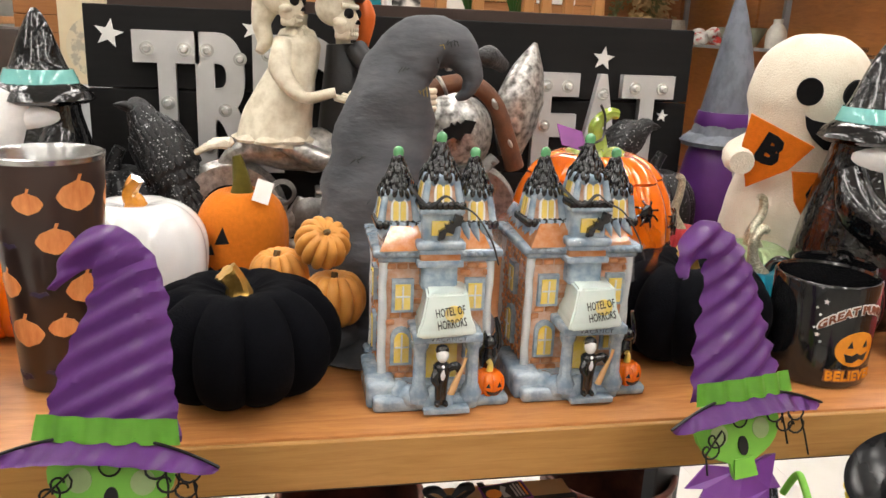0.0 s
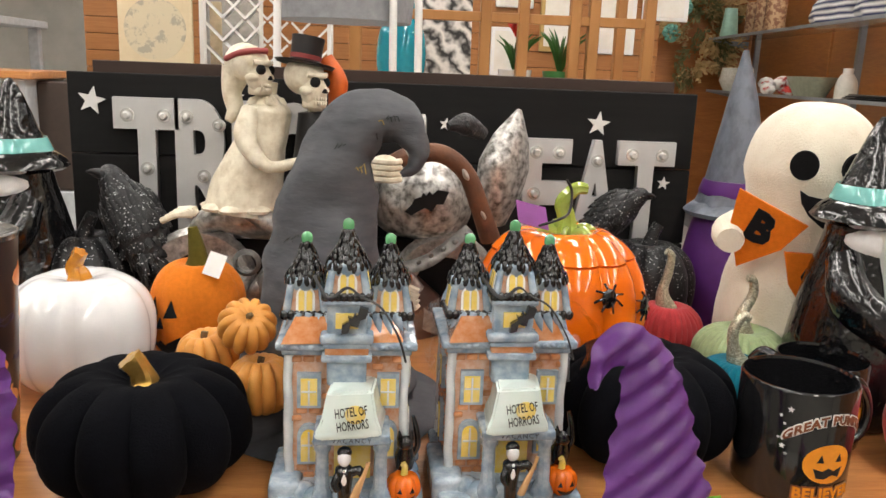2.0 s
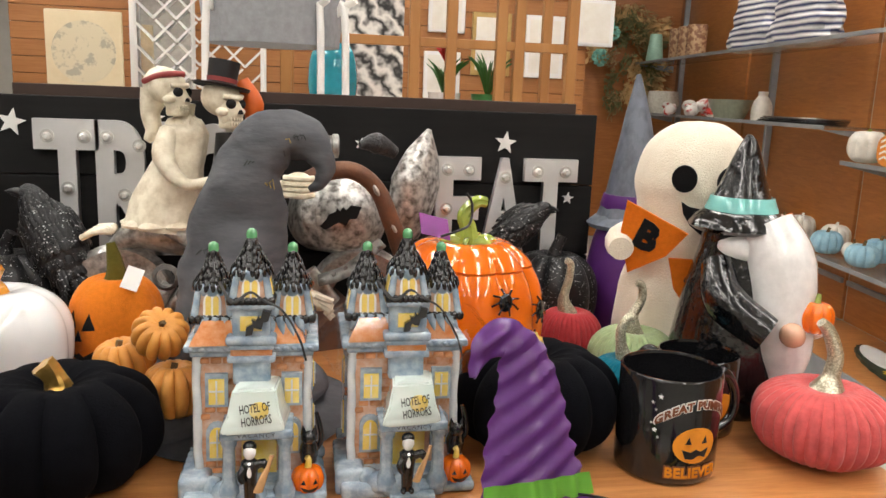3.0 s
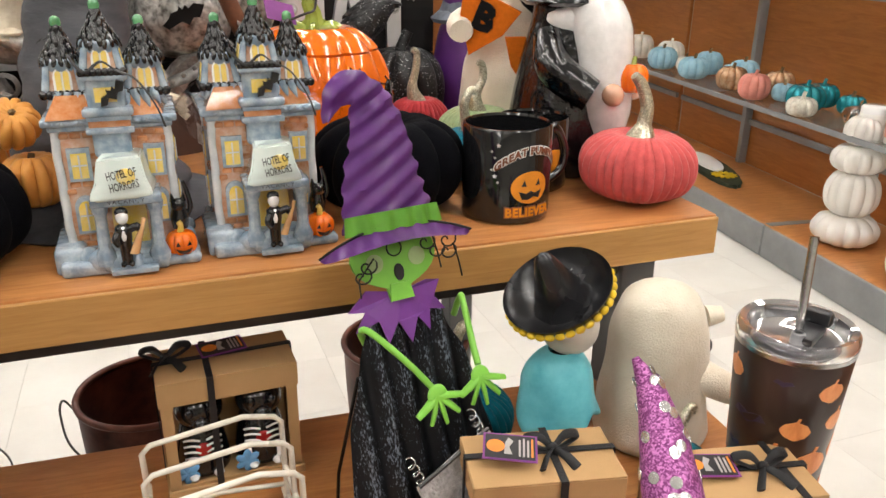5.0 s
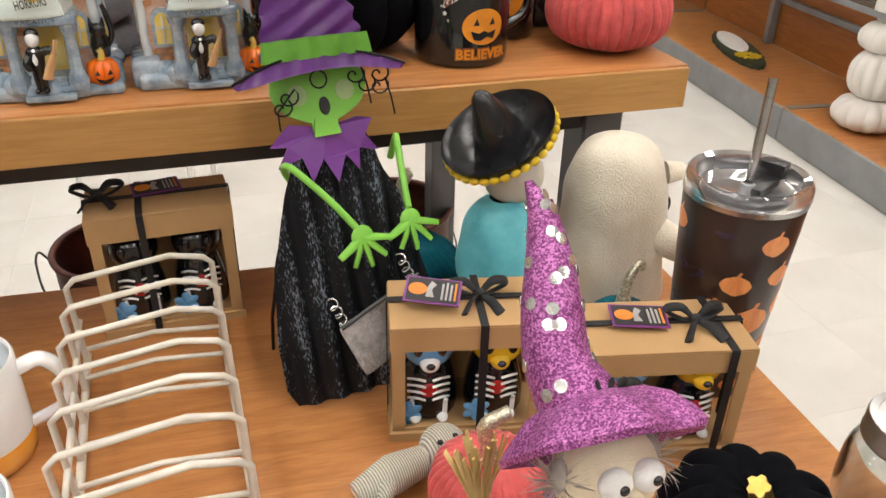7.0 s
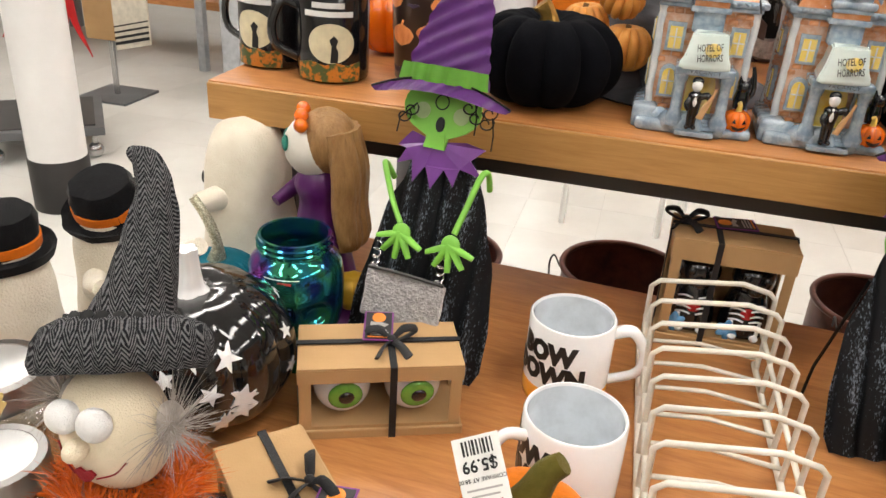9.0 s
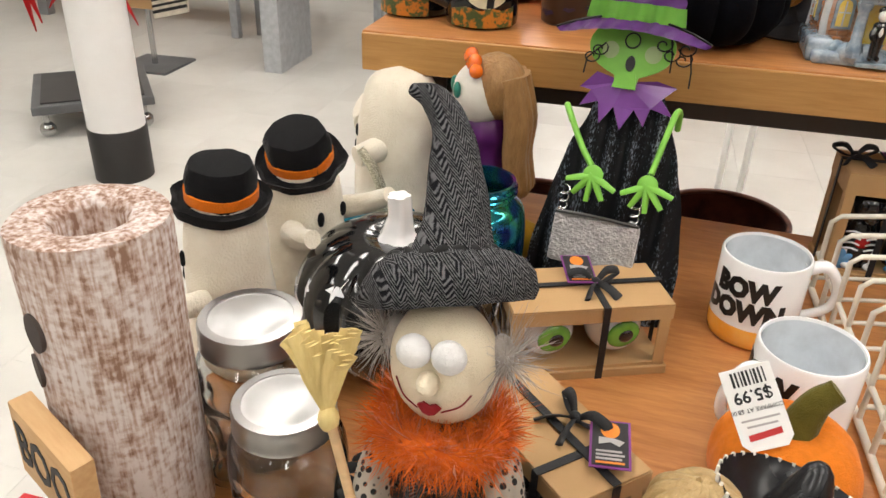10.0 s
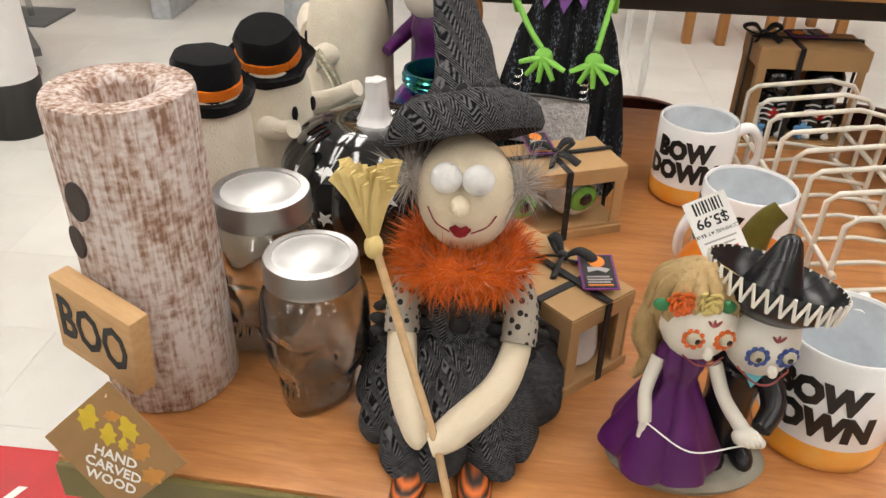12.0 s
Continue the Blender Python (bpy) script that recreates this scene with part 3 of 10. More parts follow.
def velvet_pumpkin(m, r, h, material, colour, stem, rad=(0.016, 0.007, 0.006, 0.005), where=""):
    return pumpkin(m, r, h, 34, 0.075, material, colour + " velvet pumpkin with a champagne glitter stem" + where, SILVERSTEM, stem, list(rad), group="velvet pumpkins", segs=136, power=0.8, hollow=0.14, stem_ribs=0, wobble=0.05, stem_label="curled glitter stem")


velvet_pumpkin(pose(0.783, 0.748, UT), 0.079, 0.092, PINKV, "coral red", [(0.0, 0, 0), (0.004, 0, 0.025), (0.006, 0, 0.05), (-0.006, 0, 0.078), (-0.018, 0, 0.09)], (0.026, 0.010, 0.009, 0.008, 0.006))
velvet_pumpkin(pose(0.59, 1.10, UT), 0.052, 0.085, ROSEV, "dusty rose", [(0, 0, 0), (-0.012, 0, 0.03), (-0.006, 0, 0.06), (-0.004, 0, 0.085), (-0.012, 0, 0.092)])
velvet_pumpkin(pose(0.648, 0.985, UT), 0.064, 0.088, SAGEV, "sage green", [(0, 0, 0), (-0.006, 0, 0.03), (0.006, 0, 0.058), (0.004, 0, 0.078), (-0.004, 0, 0.082)])
velvet_pumpkin(pose(0.606, 0.898, UT), 0.054, 0.076, TEALV, "teal", [(0, 0, 0), (-0.012, 0, 0.022), (-0.016, 0, 0.05), (-0.006, 0, 0.068), (0.002, 0, 0.064)])

# crows on glitter pumpkins
CROW = glitter("black_glitter", (0.010, 0.010, 0.011), (0.45, 0.45, 0.46), 560, 0.4, 0.93, 0.985, 0.25)
FEATHER = mat("black_resin_feather", (0.016, 0.016, 0.018), rough=0.42, col2=(0.034, 0.034, 0.037), scale=120, bump=0.0018, bscale=260)


def crow_pumpkin(m, tail, top, thick, beak_dir, label, h=0.125):
    """A ribbed glitter pumpkin with a feathered crow perched on it, tail to head."""
    pc = [(lathe(pumpkin_prof(0.078, h, 0.1), 72, ribs=9, depth=0.2), CROW)]
    pc.append((tube([(0, 0, h - 0.017), (0.004, 0, h + 0.005), (0.014, 0, h + 0.025)], [0.016, 0.010, 0.009], 10, 8), CROW))
    t, q = Vector(tail), Vector(top)
    d = q - t
    up = Vector((0, 0, 1))
    keys = [t, t + d * 0.22 - up * thick * 0.15, t + d * 0.48 + up * thick * 0.05, t + d * 0.68 + up * thick * 0.1, t + d * 0.86, q, q + Vector(beak_dir).normalized() * thick * 0.30]
    radii = [thick * k for k in (0.30, 0.62, 1.0, 0.95, 0.52, 0.40, 0.22)]
    b = BM()
    add_tube(b, keys, radii, 18, 34)
    pc.append((b, FEATHER))
    bd = Vector(beak_dir).normalized()
    beak = BM()
    add_tube(beak, [q + bd * thick * 0.22, q + bd * thick * 0.50, q + bd * thick * 0.78 - up * 0.003], [thick * 0.19, thick * 0.12, 0.001], 8, 8)
    add_tube(beak, [q + bd * thick * 0.25 - up * 0.004, q + bd * thick * 0.62 - up * 0.006], [thick * 0.14, 0.001], 8)
    pc.append((beak, BLACK))
    w = BM()
    path = smooth_path(keys, 34)
    rn = random.Random(17)
    for row in range(12):
        k = 3 + 2 * row
        c, tn = path[k], (path[k + 1] - path[k - 1]).normalized()
        r = lerp_list(radii, k / 34)
        side = tn.cross(up).normalized()
        over = side.cross(tn)
        turn = tn.to_track_quat("X", "Z").to_matrix().to_4x4()
        n = max(7, int(2 * math.pi * r / 0.0095))
        for i in range(n):
            a = 2 * math.pi * (i + 0.5 * (row % 2)) / n + rn.uniform(-0.1, 0.1)
            out = side * math.cos(a) + over * math.sin(a)
            face = Matrix((tn, out.cross(tn).normalized() * -1, out)).transposed().to_4x4()
            add_ell(w, 0.0125, 0.0058, 0.0022, Matrix.Translation(c + out * (r - 0.0006)) @ face @ pose(0, 0, 0, 0, rn.uniform(4, 14), rn.uniform(-10, 10)), 8, 5)
    for sx in (-1, 1):
        for i in range(6):
            side = d.normalized().cross(up).normalized() * sx
            out = (side + up * (0.5 - 0.28 * i)).normalized()
            face = Matrix((d.normalized(), out.cross(d.normalized()).normalized() * -1, out)).transposed().to_4x4()
            add_ell(w, 0.042, 0.0062, 0.0026, Matrix.Translation(t + d * 0.26 + out * thick * 0.72) @ face @ pose(0, 0, 0, 0, 9, 0), 10, 6)
    pc.append((w, CROW))
    return statue("crow_pumpkin", pc, m, label, "crow figurine", "crow figurines")


crow_pumpkin(pose(-0.262, 1.215, UT), (0.125, -0.035, 0.080), (0.040, 0.004, 0.232), 0.043, (-1, -0.15, 0.25), "black glitter pumpkin with a textured black crow perched on it", 0.150)
crow_pumpkin(pose(0.600, 1.232, UT), (-0.125, -0.025, 0.155), (-0.022, -0.005, 0.222), 0.030, (1, -0.1, -0.02), "black glitter pumpkin with a black crow, beside a sign", 0.150)

# the marquee sign
BOARD = mat("black_board", (0.006, 0.006, 0.0065), rough=0.8, col2=(0.011, 0.010, 0.010), scale=5, stretch=(1, 1, 12), spec=0.3)
MARQ = mat("galvanised_white", (0.60, 0.60, 0.60), rough=0.42, metal=0.25, col2=(0.50, 0.50, 0.50), scale=18)
BULB = mat("clear_bulb", (0.85, 0.85, 0.82), rough=0.08, metal=0.5)
sign = thing("marquee_sign", pose(0.19, 1.325, UT), "black plank sign with riveted white marquee letters and stars", "sign")
for k in range(3):
    part("plank", box_bm(1.0, 0.018, 0.124, 0.0015, m=pose(0, 0, 0.001 + 0.126 * k)), BOARD, sign, smooth=False)


def marquee(ch, x, ztop, w, h, bulbs):
    bm = text_bm(ch, 1.0, 0.0)
    xs, zs = [v.co.x for v in bm.verts], [v.co.z for v in bm.verts]
    bm.free()
    bm = text_bm(ch, 1.0, 0.05, bold=0.040, fine=8)
    for v in bm.verts:
        v.co = Vector(((v.co.x - min(xs)) / (max(xs) - min(xs)) * w, v.co.y * 0.15, (v.co.z - min(zs)) / (max(zs) - min(zs)) * h))
    let = part("letter", bm, MARQ, sign, "white metal letter " + ch, smooth=False, m=pose(x - 0.19, -0.0175, ztop - h - UT))
    for bx, bz in bulbs:
        b = BM()
        add_lathe(b, [(0.0, 0.012), (0.004, 0.0115), (0.0065, 0.007), (0.0065, 0.003), (0.0105, 0.0028), (0.0105, 0.0)], 14, m=pose(bx * w, -0.0075, bz * h, 90))
        part("bulb", b, BULB, let)


marquee("T", -0.233, 1.287, 0.086, 0.195, [(0.18, 0.92), (0.82, 0.92), (0.5, 0.5), (0.5, 0.15)])
marquee("R", -0.141, 1.287, 0.082, 0.195, [(0.15, 0.92), (0.75, 0.86), (0.45, 0.45), (0.15, 0.15)])
marquee("I", -0.050, 1.287, 0.026, 0.195, [(0.5, 0.9), (0.5, 0.1)])
marquee("C", -0.014, 1.287, 0.078, 0.195, [(0.15, 0.5)])
marquee("E", 0.411, 1.246, 0.066, 0.16, [(0.18, 0.92), (0.75, 0.92), (0.18, 0.5), (0.18, 0.1)])
marquee("A", 0.490, 1.246, 0.070, 0.16, [(0.5, 0.85), (0.15, 0.15), (0.85, 0.15)])
marquee("T", 0.566, 1.246, 0.084, 0.16, [(0.2, 0.92), (0.8, 0.92), (0.5, 0.5)])
for x, z, r, tn in ((-0.274, 1.291, 0.022, 0.2), (0.526, 1.281, 0.020, 0.1), (0.645, 1.186, 0.011, 0.1), (0.275, 1.272, 0.011, 0.2), (-0.06, 1.305, 0.018, 0.2)):
    part("star", slab(star_outline(r, 0.42, 5, tn), 0.003), WHITEPAINT, sign, "white wooden star", m=pose(x - 0.19, -0.0108, z - UT), smooth=False)
tagged(part("wooden_sign", box_bm(0.94, 0.014, 0.395, 0.001, m=pose(0.19, 1.352, UT)), mat("dark_stained_board", (0.05, 0.028, 0.02), rough=0.6, scale=10), smooth=False), "second dark board sign standing behind the first", "sign")

# ---- the two ceramic haunted houses ----
BLUEGREY = glaze("blue_grey_glaze", (0.20, 0.28, 0.36), col2=(0.58, 0.65, 0.70), scale=60, amount=0.38, bump=0.0026, bscale=75)
PALE = glaze("pale_glaze", (0.66, 0.68, 0.68), col2=(0.45, 0.50, 0.55), scale=60, amount=0.4, bump=0.001)
BRICK = glaze("brick_glaze", (0.50, 0.17, 0.05), col2=(0.66, 0.40, 0.24), scale=90, amount=0.4, vary=0.25)
MORTAR = glaze("mortar_glaze", (0.50, 0.21, 0.09), col2=(0.66, 0.56, 0.48), scale=75, amount=0.42, bump=0.0012)
YELLOW = glaze("yellow_glaze", (0.80, 0.58, 0.10), col2=(0.80, 0.74, 0.50), scale=50)
MINT = glaze("mint_glaze", (0.62, 0.72, 0.68), col2=(0.75, 0.78, 0.75), scale=30)
GREENTIP = glaze("green_tip_glaze", (0.10, 0.32, 0.14))
FLESH = glaze("tan_glaze", (0.68, 0.42, 0.20))
INK = mat("black_ink", (0.01, 0.01, 0.01), rough=0.5)


def arch(w, h, n=8):
    return [(-w / 2, 0), (w / 2, 0), (w / 2, h - w * 0.6)] + [(w / 2 * math.cos(math.pi * i / n), h - w * 0.6 + w * 0.6 * math.sin(math.pi * i / n)) for i in range(1, n)] + [(-w / 2, h - w * 0.6)]


def glazed_window(parent, x, y, z, w, h, rz=0, pointed=True):
    """A raised blue-grey surround with a yellow light and mullion."""
    out = arch(w, h) if pointed else [(-w / 2, 0), (w / 2, 0), (w / 2, h), (-w / 2, h)]
    k = 1.45
    big = [(a * k, -0.003 + b * (1 + 0.008 / h)) for a, b in out]
    win = part("window", slab(big, 0.005), BLUEGREY, parent, m=pose(x, y, z, 0, 0, rz))
    part("pane", slab(out, 0.005), YELLOW, win, "yellow lit pane", m=pose(0, -0.0012, 0))
    bm = box_bm(0.0016, 0.002, h * 0.9, m=pose(0, -0.004, 0.001))
    add_box(bm, w * 0.9, 0.002, 0.0014, pose(0, -0.004, h * 0.5))
    part("mullion", bm, PALE, win)
    return win


def spire(parent, x, y, z, r, h):
    """A concave black spire of overlapping drips on a pale scalloped eave."""
    bm = BM()
    prof = [(r * (0.80 * (1 - i / 14) ** 1.15 + 0.20 * (1 - i / 14) ** 3) + 0.0034, h * i / 14) for i in range(15)]
    add_lathe(bm, [(0, 0)] + prof + [(0, h)], 20)
    sr = random.Random(int(1e5 * (r + h)))
    for i in range(8):
        u = (i + 0.1) / 8.6
        rr_ = lerp_list([p[0] for p in prof], u)
        n_ = max(5, int(2 * math.pi * rr_ / 0.0058))
        for k in range(n_):
            a = 2 * math.pi * (k + 0.5 * (i % 2) + sr.uniform(-0.3, 0.3)) / n_
            add_ell(bm, 0.0012, 0.0026, 0.0052, pose(rr_ * math.cos(a), rr_ * math.sin(a), h * u + sr.uniform(-0.002, 0.002), 0, 0, math.degrees(a)) @ pose(0, 0, 0, sr.uniform(-12, 12), -16, 0), 7, 5)
    sp = part("spire", bm, BLACKCERAM, parent, "black shingled spire", m=pose(x, y, z))
    part("finial", lathe([(0, 0), (0.0050, 0.0005), (0.0054, 0.004), (0.0046, 0.0075), (0.002, 0.0095), (0, 0.0098)], 14, m=pose(0, 0, h - 0.003)), GREENTIP, sp, "green finial")
    bm = lathe(curve_prof([(0, -0.009), (r * 0.98, -0.009), (r * 1.12, -0.0065), (r * 1.22, -0.001), (r * 1.12, 0.003), (r * 0.9, 0.004), (0, 0.004)], 18), 40, ribs=10, depth=0.05)
    part("eave", bm, BLUEGREY, sp, "pale blue-grey eave")
    return sp


def tower(parent, x, y, z, w, h, sh):
    """A flared square turret with corner posts, white-rimmed twin lights, black lace sill and spire."""
    bm = BM()
    add_lathe(bm, [(0, 0), (w * 0.76, 0), (w * 0.74, 0.004), (w * 0.57, h - 0.004), (w * 0.60, h), (0, h)], 4, m=pose(0, 0, 0, 0, 0, 45))
    bmesh.ops.bevel(bm, geom=bm.edges[:], offset=0.0018, segments=2, affect="EDGES")
    tw = part("turret", bm, MORTAR, parent, "brick turret", m=pose(x, y, z))
    for sx in (-1, 1):
        for sy in (-1, 1):
            part("corner_post", tube([(sx * w * 0.51, sy * w * 0.51, 0.004), (sx * w * 0.40, sy * w * 0.40, h)], [0.0040, 0.0032], 8, 4), BLUEGREY, tw)
    slope = math.degrees(math.atan2(w * 0.13, h))
    for rz, dx, dy in ((0, 0, -1), (-90, -1, 0), (90, 1, 0)):
        at = pose(dx * w * 0.535, dy * w * 0.535, 0.006, 0, 0, rz) @ pose(0, 0, 0, -slope, 0, 0)
        sur = part("surround", slab(arch(w * 0.50, h * 0.80), 0.003), WHITECERAM, tw, "white arched surround", m=at)
        for sx in (-1, 1):
            part("lancet", slab(arch(w * 0.155, h * 0.62), 0.003), YELLOW, sur, "yellow lancet light", m=pose(sx * w * 0.105, -0.0012, h * 0.05))
    bm = BM()
    for i in range(8):
        for sx, sy, ax in ((0, -1, 0), (-1, 0, 1), (1, 0, 1)):
            o = (i - 3.5) * w * 0.155
            add_ell(bm, 0.0040, 0.0036, 0.0048, pose((o if not ax else sx * w * 0.57), (sy * w * 0.57 if not ax else o), 0.003), 8, 6)
    part("sill_trim", bm, BLACKCERAM, tw, "black scalloped trim")
    spire(parent, x, y, z + h + 0.004, w * 0.47, sh)
    return tw


def haunted_house(m, label):
    t = thing("haunted_house", m, label, "cookie jar", "ceramic haunted houses")
    # rocky plinth
    bm = BM()
    for px, py, sx, sy, sz in ((0, 0.005, 0.128, 0.118, 0.022), (-0.012, -0.045, 0.105, 0.05, 0.016), (0.048, -0.04, 0.05, 0.05, 0.012), (-0.055, -0.02, 0.03, 0.08, 0.028)):
        add_box(bm, sx, sy, sz, pose(px, py, 0), 0.006, 3)
    rnd = random.Random(3)
    for i in range(34):
        a = rnd.uniform(0, 2 * math.pi)
        add_ell(bm, rnd.uniform(0.008, 0.015), rnd.uniform(0.008, 0.013), rnd.uniform(0.006, 0.013), pose(0.06 * math.cos(a), 0.005 + 0.062 * math.sin(a) - (0.01 if math.sin(a) < 0 else 0), rnd.uniform(0.007, 0.018)), 10, 7)
    part("plinth", bm, BLUEGREY, t, "blue-grey rocky base")
    # walls
    W, D, Z0, Z1 = 0.108, 0.092, 0.018, 0.146
    cy = 0.012
    wall = part("wall", box_bm(W, D, Z1 - Z0, 0.003, 2, m=pose(0, cy, Z0)), MORTAR, t, "glazed brick walls")
    bsrc = None
    for face in range(3):
        for row in range(17):
            for col in range(9):
                if rnd.random() < 0.15:
                    continue
                o = -0.046 + col * 0.0115 + (0.005 if row % 2 else 0)
                z = Z0 + 0.006 + row * 0.0072
                if face == 0:
                    if abs(o + 0.034) < 0.016 and (0.035 < z < 0.075 or 0.09 < z < 0.128):
                        continue
                    if abs(o) > 0.051 or (o > -0.018 and z < 0.125):
                        continue
                    q = pose(o, cy - D / 2 - 0.0004, z)
                else:
                    s = -1 if face == 1 else 1
                    if abs(o) > 0.041 or (abs(o) < 0.013 and (0.035 < z < 0.075 or 0.09 < z < 0.128)):
                        continue
                    q = pose(s * (W / 2 + 0.0004), cy + o, z, 0, 0, 90)
                if bsrc is None:
                    bsrc = part("brick", box_bm(0.0098, 0.0022, 0.0056, 0.0008, 1, m=pose(0, 0, -0.0028)), BRICK, wall, m=q)
                else:
                    share("brick", bsrc, wall, q)
    for sx in (-1, 1):
        for sy in (-1, 1):
            rn_ = random.Random(5 + sx + 2 * sy)
            P = [(sx * (W / 2 - 0.001 + rn_.uniform(-0.0008, 0.0008)), cy + sy * (D / 2 - 0.001 + rn_.uniform(-0.0008, 0.0008)), Z0 + 0.0128 * k) for k in range(11)]
            part("pilaster", tube(P, [0.0050, 0.0044, 0.0048, 0.0042, 0.0048], 10, 24), PALE, wall, "pale glazed corner pilaster")
    yf = cy - D / 2 - 0.002
    glazed_window(t, -0.034, yf, 0.040, 0.015, 0.032)
    glazed_window(t, -0.034, yf, 0.096, 0.015, 0.026, pointed=False)
    glazed_window(t, 0.038, yf, 0.096, 0.014, 0.026, pointed=False)
    glazed_window(t, 0.038, yf, 0.045, 0.013, 0.030)
    for sx in (-1, 1):
        glazed_window(t, sx * (W / 2 + 0.002), cy, 0.040, 0.016, 0.034, 90 * sx)
        glazed_window(t, sx * (W / 2 + 0.002), cy, 0.096, 0.015, 0.026, 90 * sx, pointed=False)
    # cornice and dripping roof
    bm = BM()
    add_box(bm, W + 0.010, D + 0.010, 0.006, pose(0, cy, Z1 - 0.002), 0.0025, 3)
    add_box(bm, W + 0.020, D + 0.018, 0.008, pose(0, cy, Z1 + 0.0035), 0.0032, 3)
    for k in range(15):
        add_ell(bm, 0.0034, 0.0016, 0.0022, pose(-0.056 + 0.008 * k, cy - D / 2 - 0.0092, Z1 + 0.0075, 0, 20 * (-1) ** k, 0), 8, 6)
    part("cornice", bm, BLUEGREY, t, "blue-grey moulded cornice")
    bm = BM()
    add_lathe(bm, [(0, 0), (0.082, 0), (0.080, 0.004), (0.066, 0.022), (0, 0.023)], 4, m=pose(0, cy, Z1 + 0.0112, 0, 0, 45) @ Matrix.Diagonal((1, 0.88, 1, 1)))
    roof = part("roof", bm, BRICK, t, "brick-red glazed roof")
    bm = BM()
    rd = random.Random(11)
    for f in (0, 1, 2):
        for k in range(11):
            o = -0.050 + k * 0.010
            le = rd.uniform(0.012, 0.018)
            if f == 0:
                p0, p1 = Vector((o * 0.86, cy - 0.040, Z1 + 0.034)), Vector((o, cy - 0.0485, Z1 + 0.034 - le))
            else:
                e = -1 if f == 1 else 1
                p0, p1 = Vector((e * 0.0465, cy + o * 0.72, Z1 + 0.034)), Vector((e * 0.0555, cy + o * 0.84, Z1 + 0.034 - le))
            add_tube(bm, [p0, p0.lerp(p1, 0.5), p1], [0.0056, 0.0040, 0.0006], 7)
    tagged(part("roof_drip", bm, BLUEGREY, roof), "pointed blue-grey drips", kind="stuff")
    tower(t, -0.038, -0.010, Z1 + 0.030, 0.034, 0.030, 0.036)
    tower(t, 0.038, -0.010, Z1 + 0.030, 0.034, 0.030, 0.036)
    # centre tower, standing forward
    bm = BM()
    add_box(bm, 0.036, 0.038, 0.080, pose(0, -0.030, 0.118), 0.005, 3)
    add_box(bm, 0.046, 0.046, 0.007, pose(0, -0.030, 0.142), 0.003, 2)
    add_box(bm, 0.043, 0.044, 0.005, pose(0, -0.030, 0.155), 0.002, 2)
    add_box(bm, 0.048, 0.048, 0.009, pose(0, -0.030, 0.1595), 0.004, 3)
    add_box(bm, 0.044, 0.045, 0.006, pose(0, -0.030, 0.194), 0.003, 2)
    base = part("tower_base", bm, BLUEGREY, t, "blue-grey centre tower")
    part("brick_band", box_bm(0.0395, 0.0405, 0.008, 0.002, 2, m=pose(0, -0.030, 0.148)), BRICK, base, "band of glazed brick")
    part("window", slab([(-0.010, 0), (0.010, 0), (0.010, 0.014), (-0.010, 0.014)], 0.004), YELLOW, t, m=pose(0, -0.0495, 0.174))
    bat = [(0, 0.004), (0.004, 0.007), (0.004, 0.003), (0.011, 0.010), (0.016, 0.004), (0.010, -0.002), (0.005, -0.001), (0, -0.006), (-0.005, -0.001), (-0.010, -0.006), (-0.016, -0.004), (-0.011, 0.003), (-0.004, 0.003), (-0.003, 0.007)]
    part("bat", slab(bat, 0.006), BLACKCERAM, t, "raised black bat", m=pose(0.007, -0.054, 0.182, 0, -30, 0))
    tower(t, 0, -0.030, 0.199, 0.034, 0.026, 0.034)
    # porch
    bm = BM()
    add_lathe(bm, [(0, 0), (0.040, 0.0), (0.041, 0.006), (0.034, 0.014), (0.028, 0.034), (0.0, 0.034)], 4, m=pose(0.006, -0.052, 0.082, 0, 0, 45) @ Matrix.Diagonal((1.12, 0.9, 1.2, 1)))
    bmesh.ops.bevel(bm, geom=bm.edges[:], offset=0.002, segments=2, affect="EDGES")
    part("porch_roof", bm, MINT, t, "pale mint bell-shaped porch roof")
    bm = box_bm(0.068, 0.050, 0.010, 0.003, 3, m=pose(0.006, -0.052, 0.074))
    part("porch_beam", bm, BLUEGREY, t)
    for px in (-0.020, 0.032):
        bm = lathe([(0, 0.012), (0.010, 0.012), (0.011, 0.02), (0.008, 0.027), (0.0065, 0.031), (0.006, 0.064), (0.008, 0.068), (0.0095, 0.075), (0, 0.075)], 18, ribs=9, depth=0.1)
        part("column", bm, BLUEGREY, t, m=pose(px, -0.068, 0))
    part("doorway", slab(arch(0.034, 0.058), 0.003), YELLOW, t, "warm yellow doorway", m=pose(0.006, yf - 0.0005, 0.018))
    for k in range(3):
        part("step", box_bm(0.046 - 0.004 * k, 0.016, 0.006, 0.002, 2, m=pose(0.006, -0.075 + 0.011 * k, 0.003 + 0.0058 * k)), BLUEGREY, t)
    w = text_bm("HOTEL OF\nHORRORS", 0.0116, 0.0002, bold=0.0001, sx=0.52, line=1.0)
    part("lettering", w, INK, t, "black hand-painted words", m=pose(0.006, -0.0838, 0.103, -15, -8, 0), smooth=False)
    part("lettering", text_bm("VACANCY", 0.0066, 0.0002, bold=-0.0001, spacing=1.2), INK, t, m=pose(0.006, -0.0774, 0.0792), smooth=False)
    part("paint_splash", ell(0.009, 0.0008, 0.008, pose(0.009, -0.0814, 0.106, -15)), YELLOW, t, "yellow paint splash")
    # porch figurine, cat and pumpkin
    bm = BM()
    add_tube(bm, [(0, 0, 0), (0, 0, 0.02), (0, 0, 0.038), (0, 0, 0.043)], [0.0055, 0.0065, 0.009, 0.004], 12, 10)
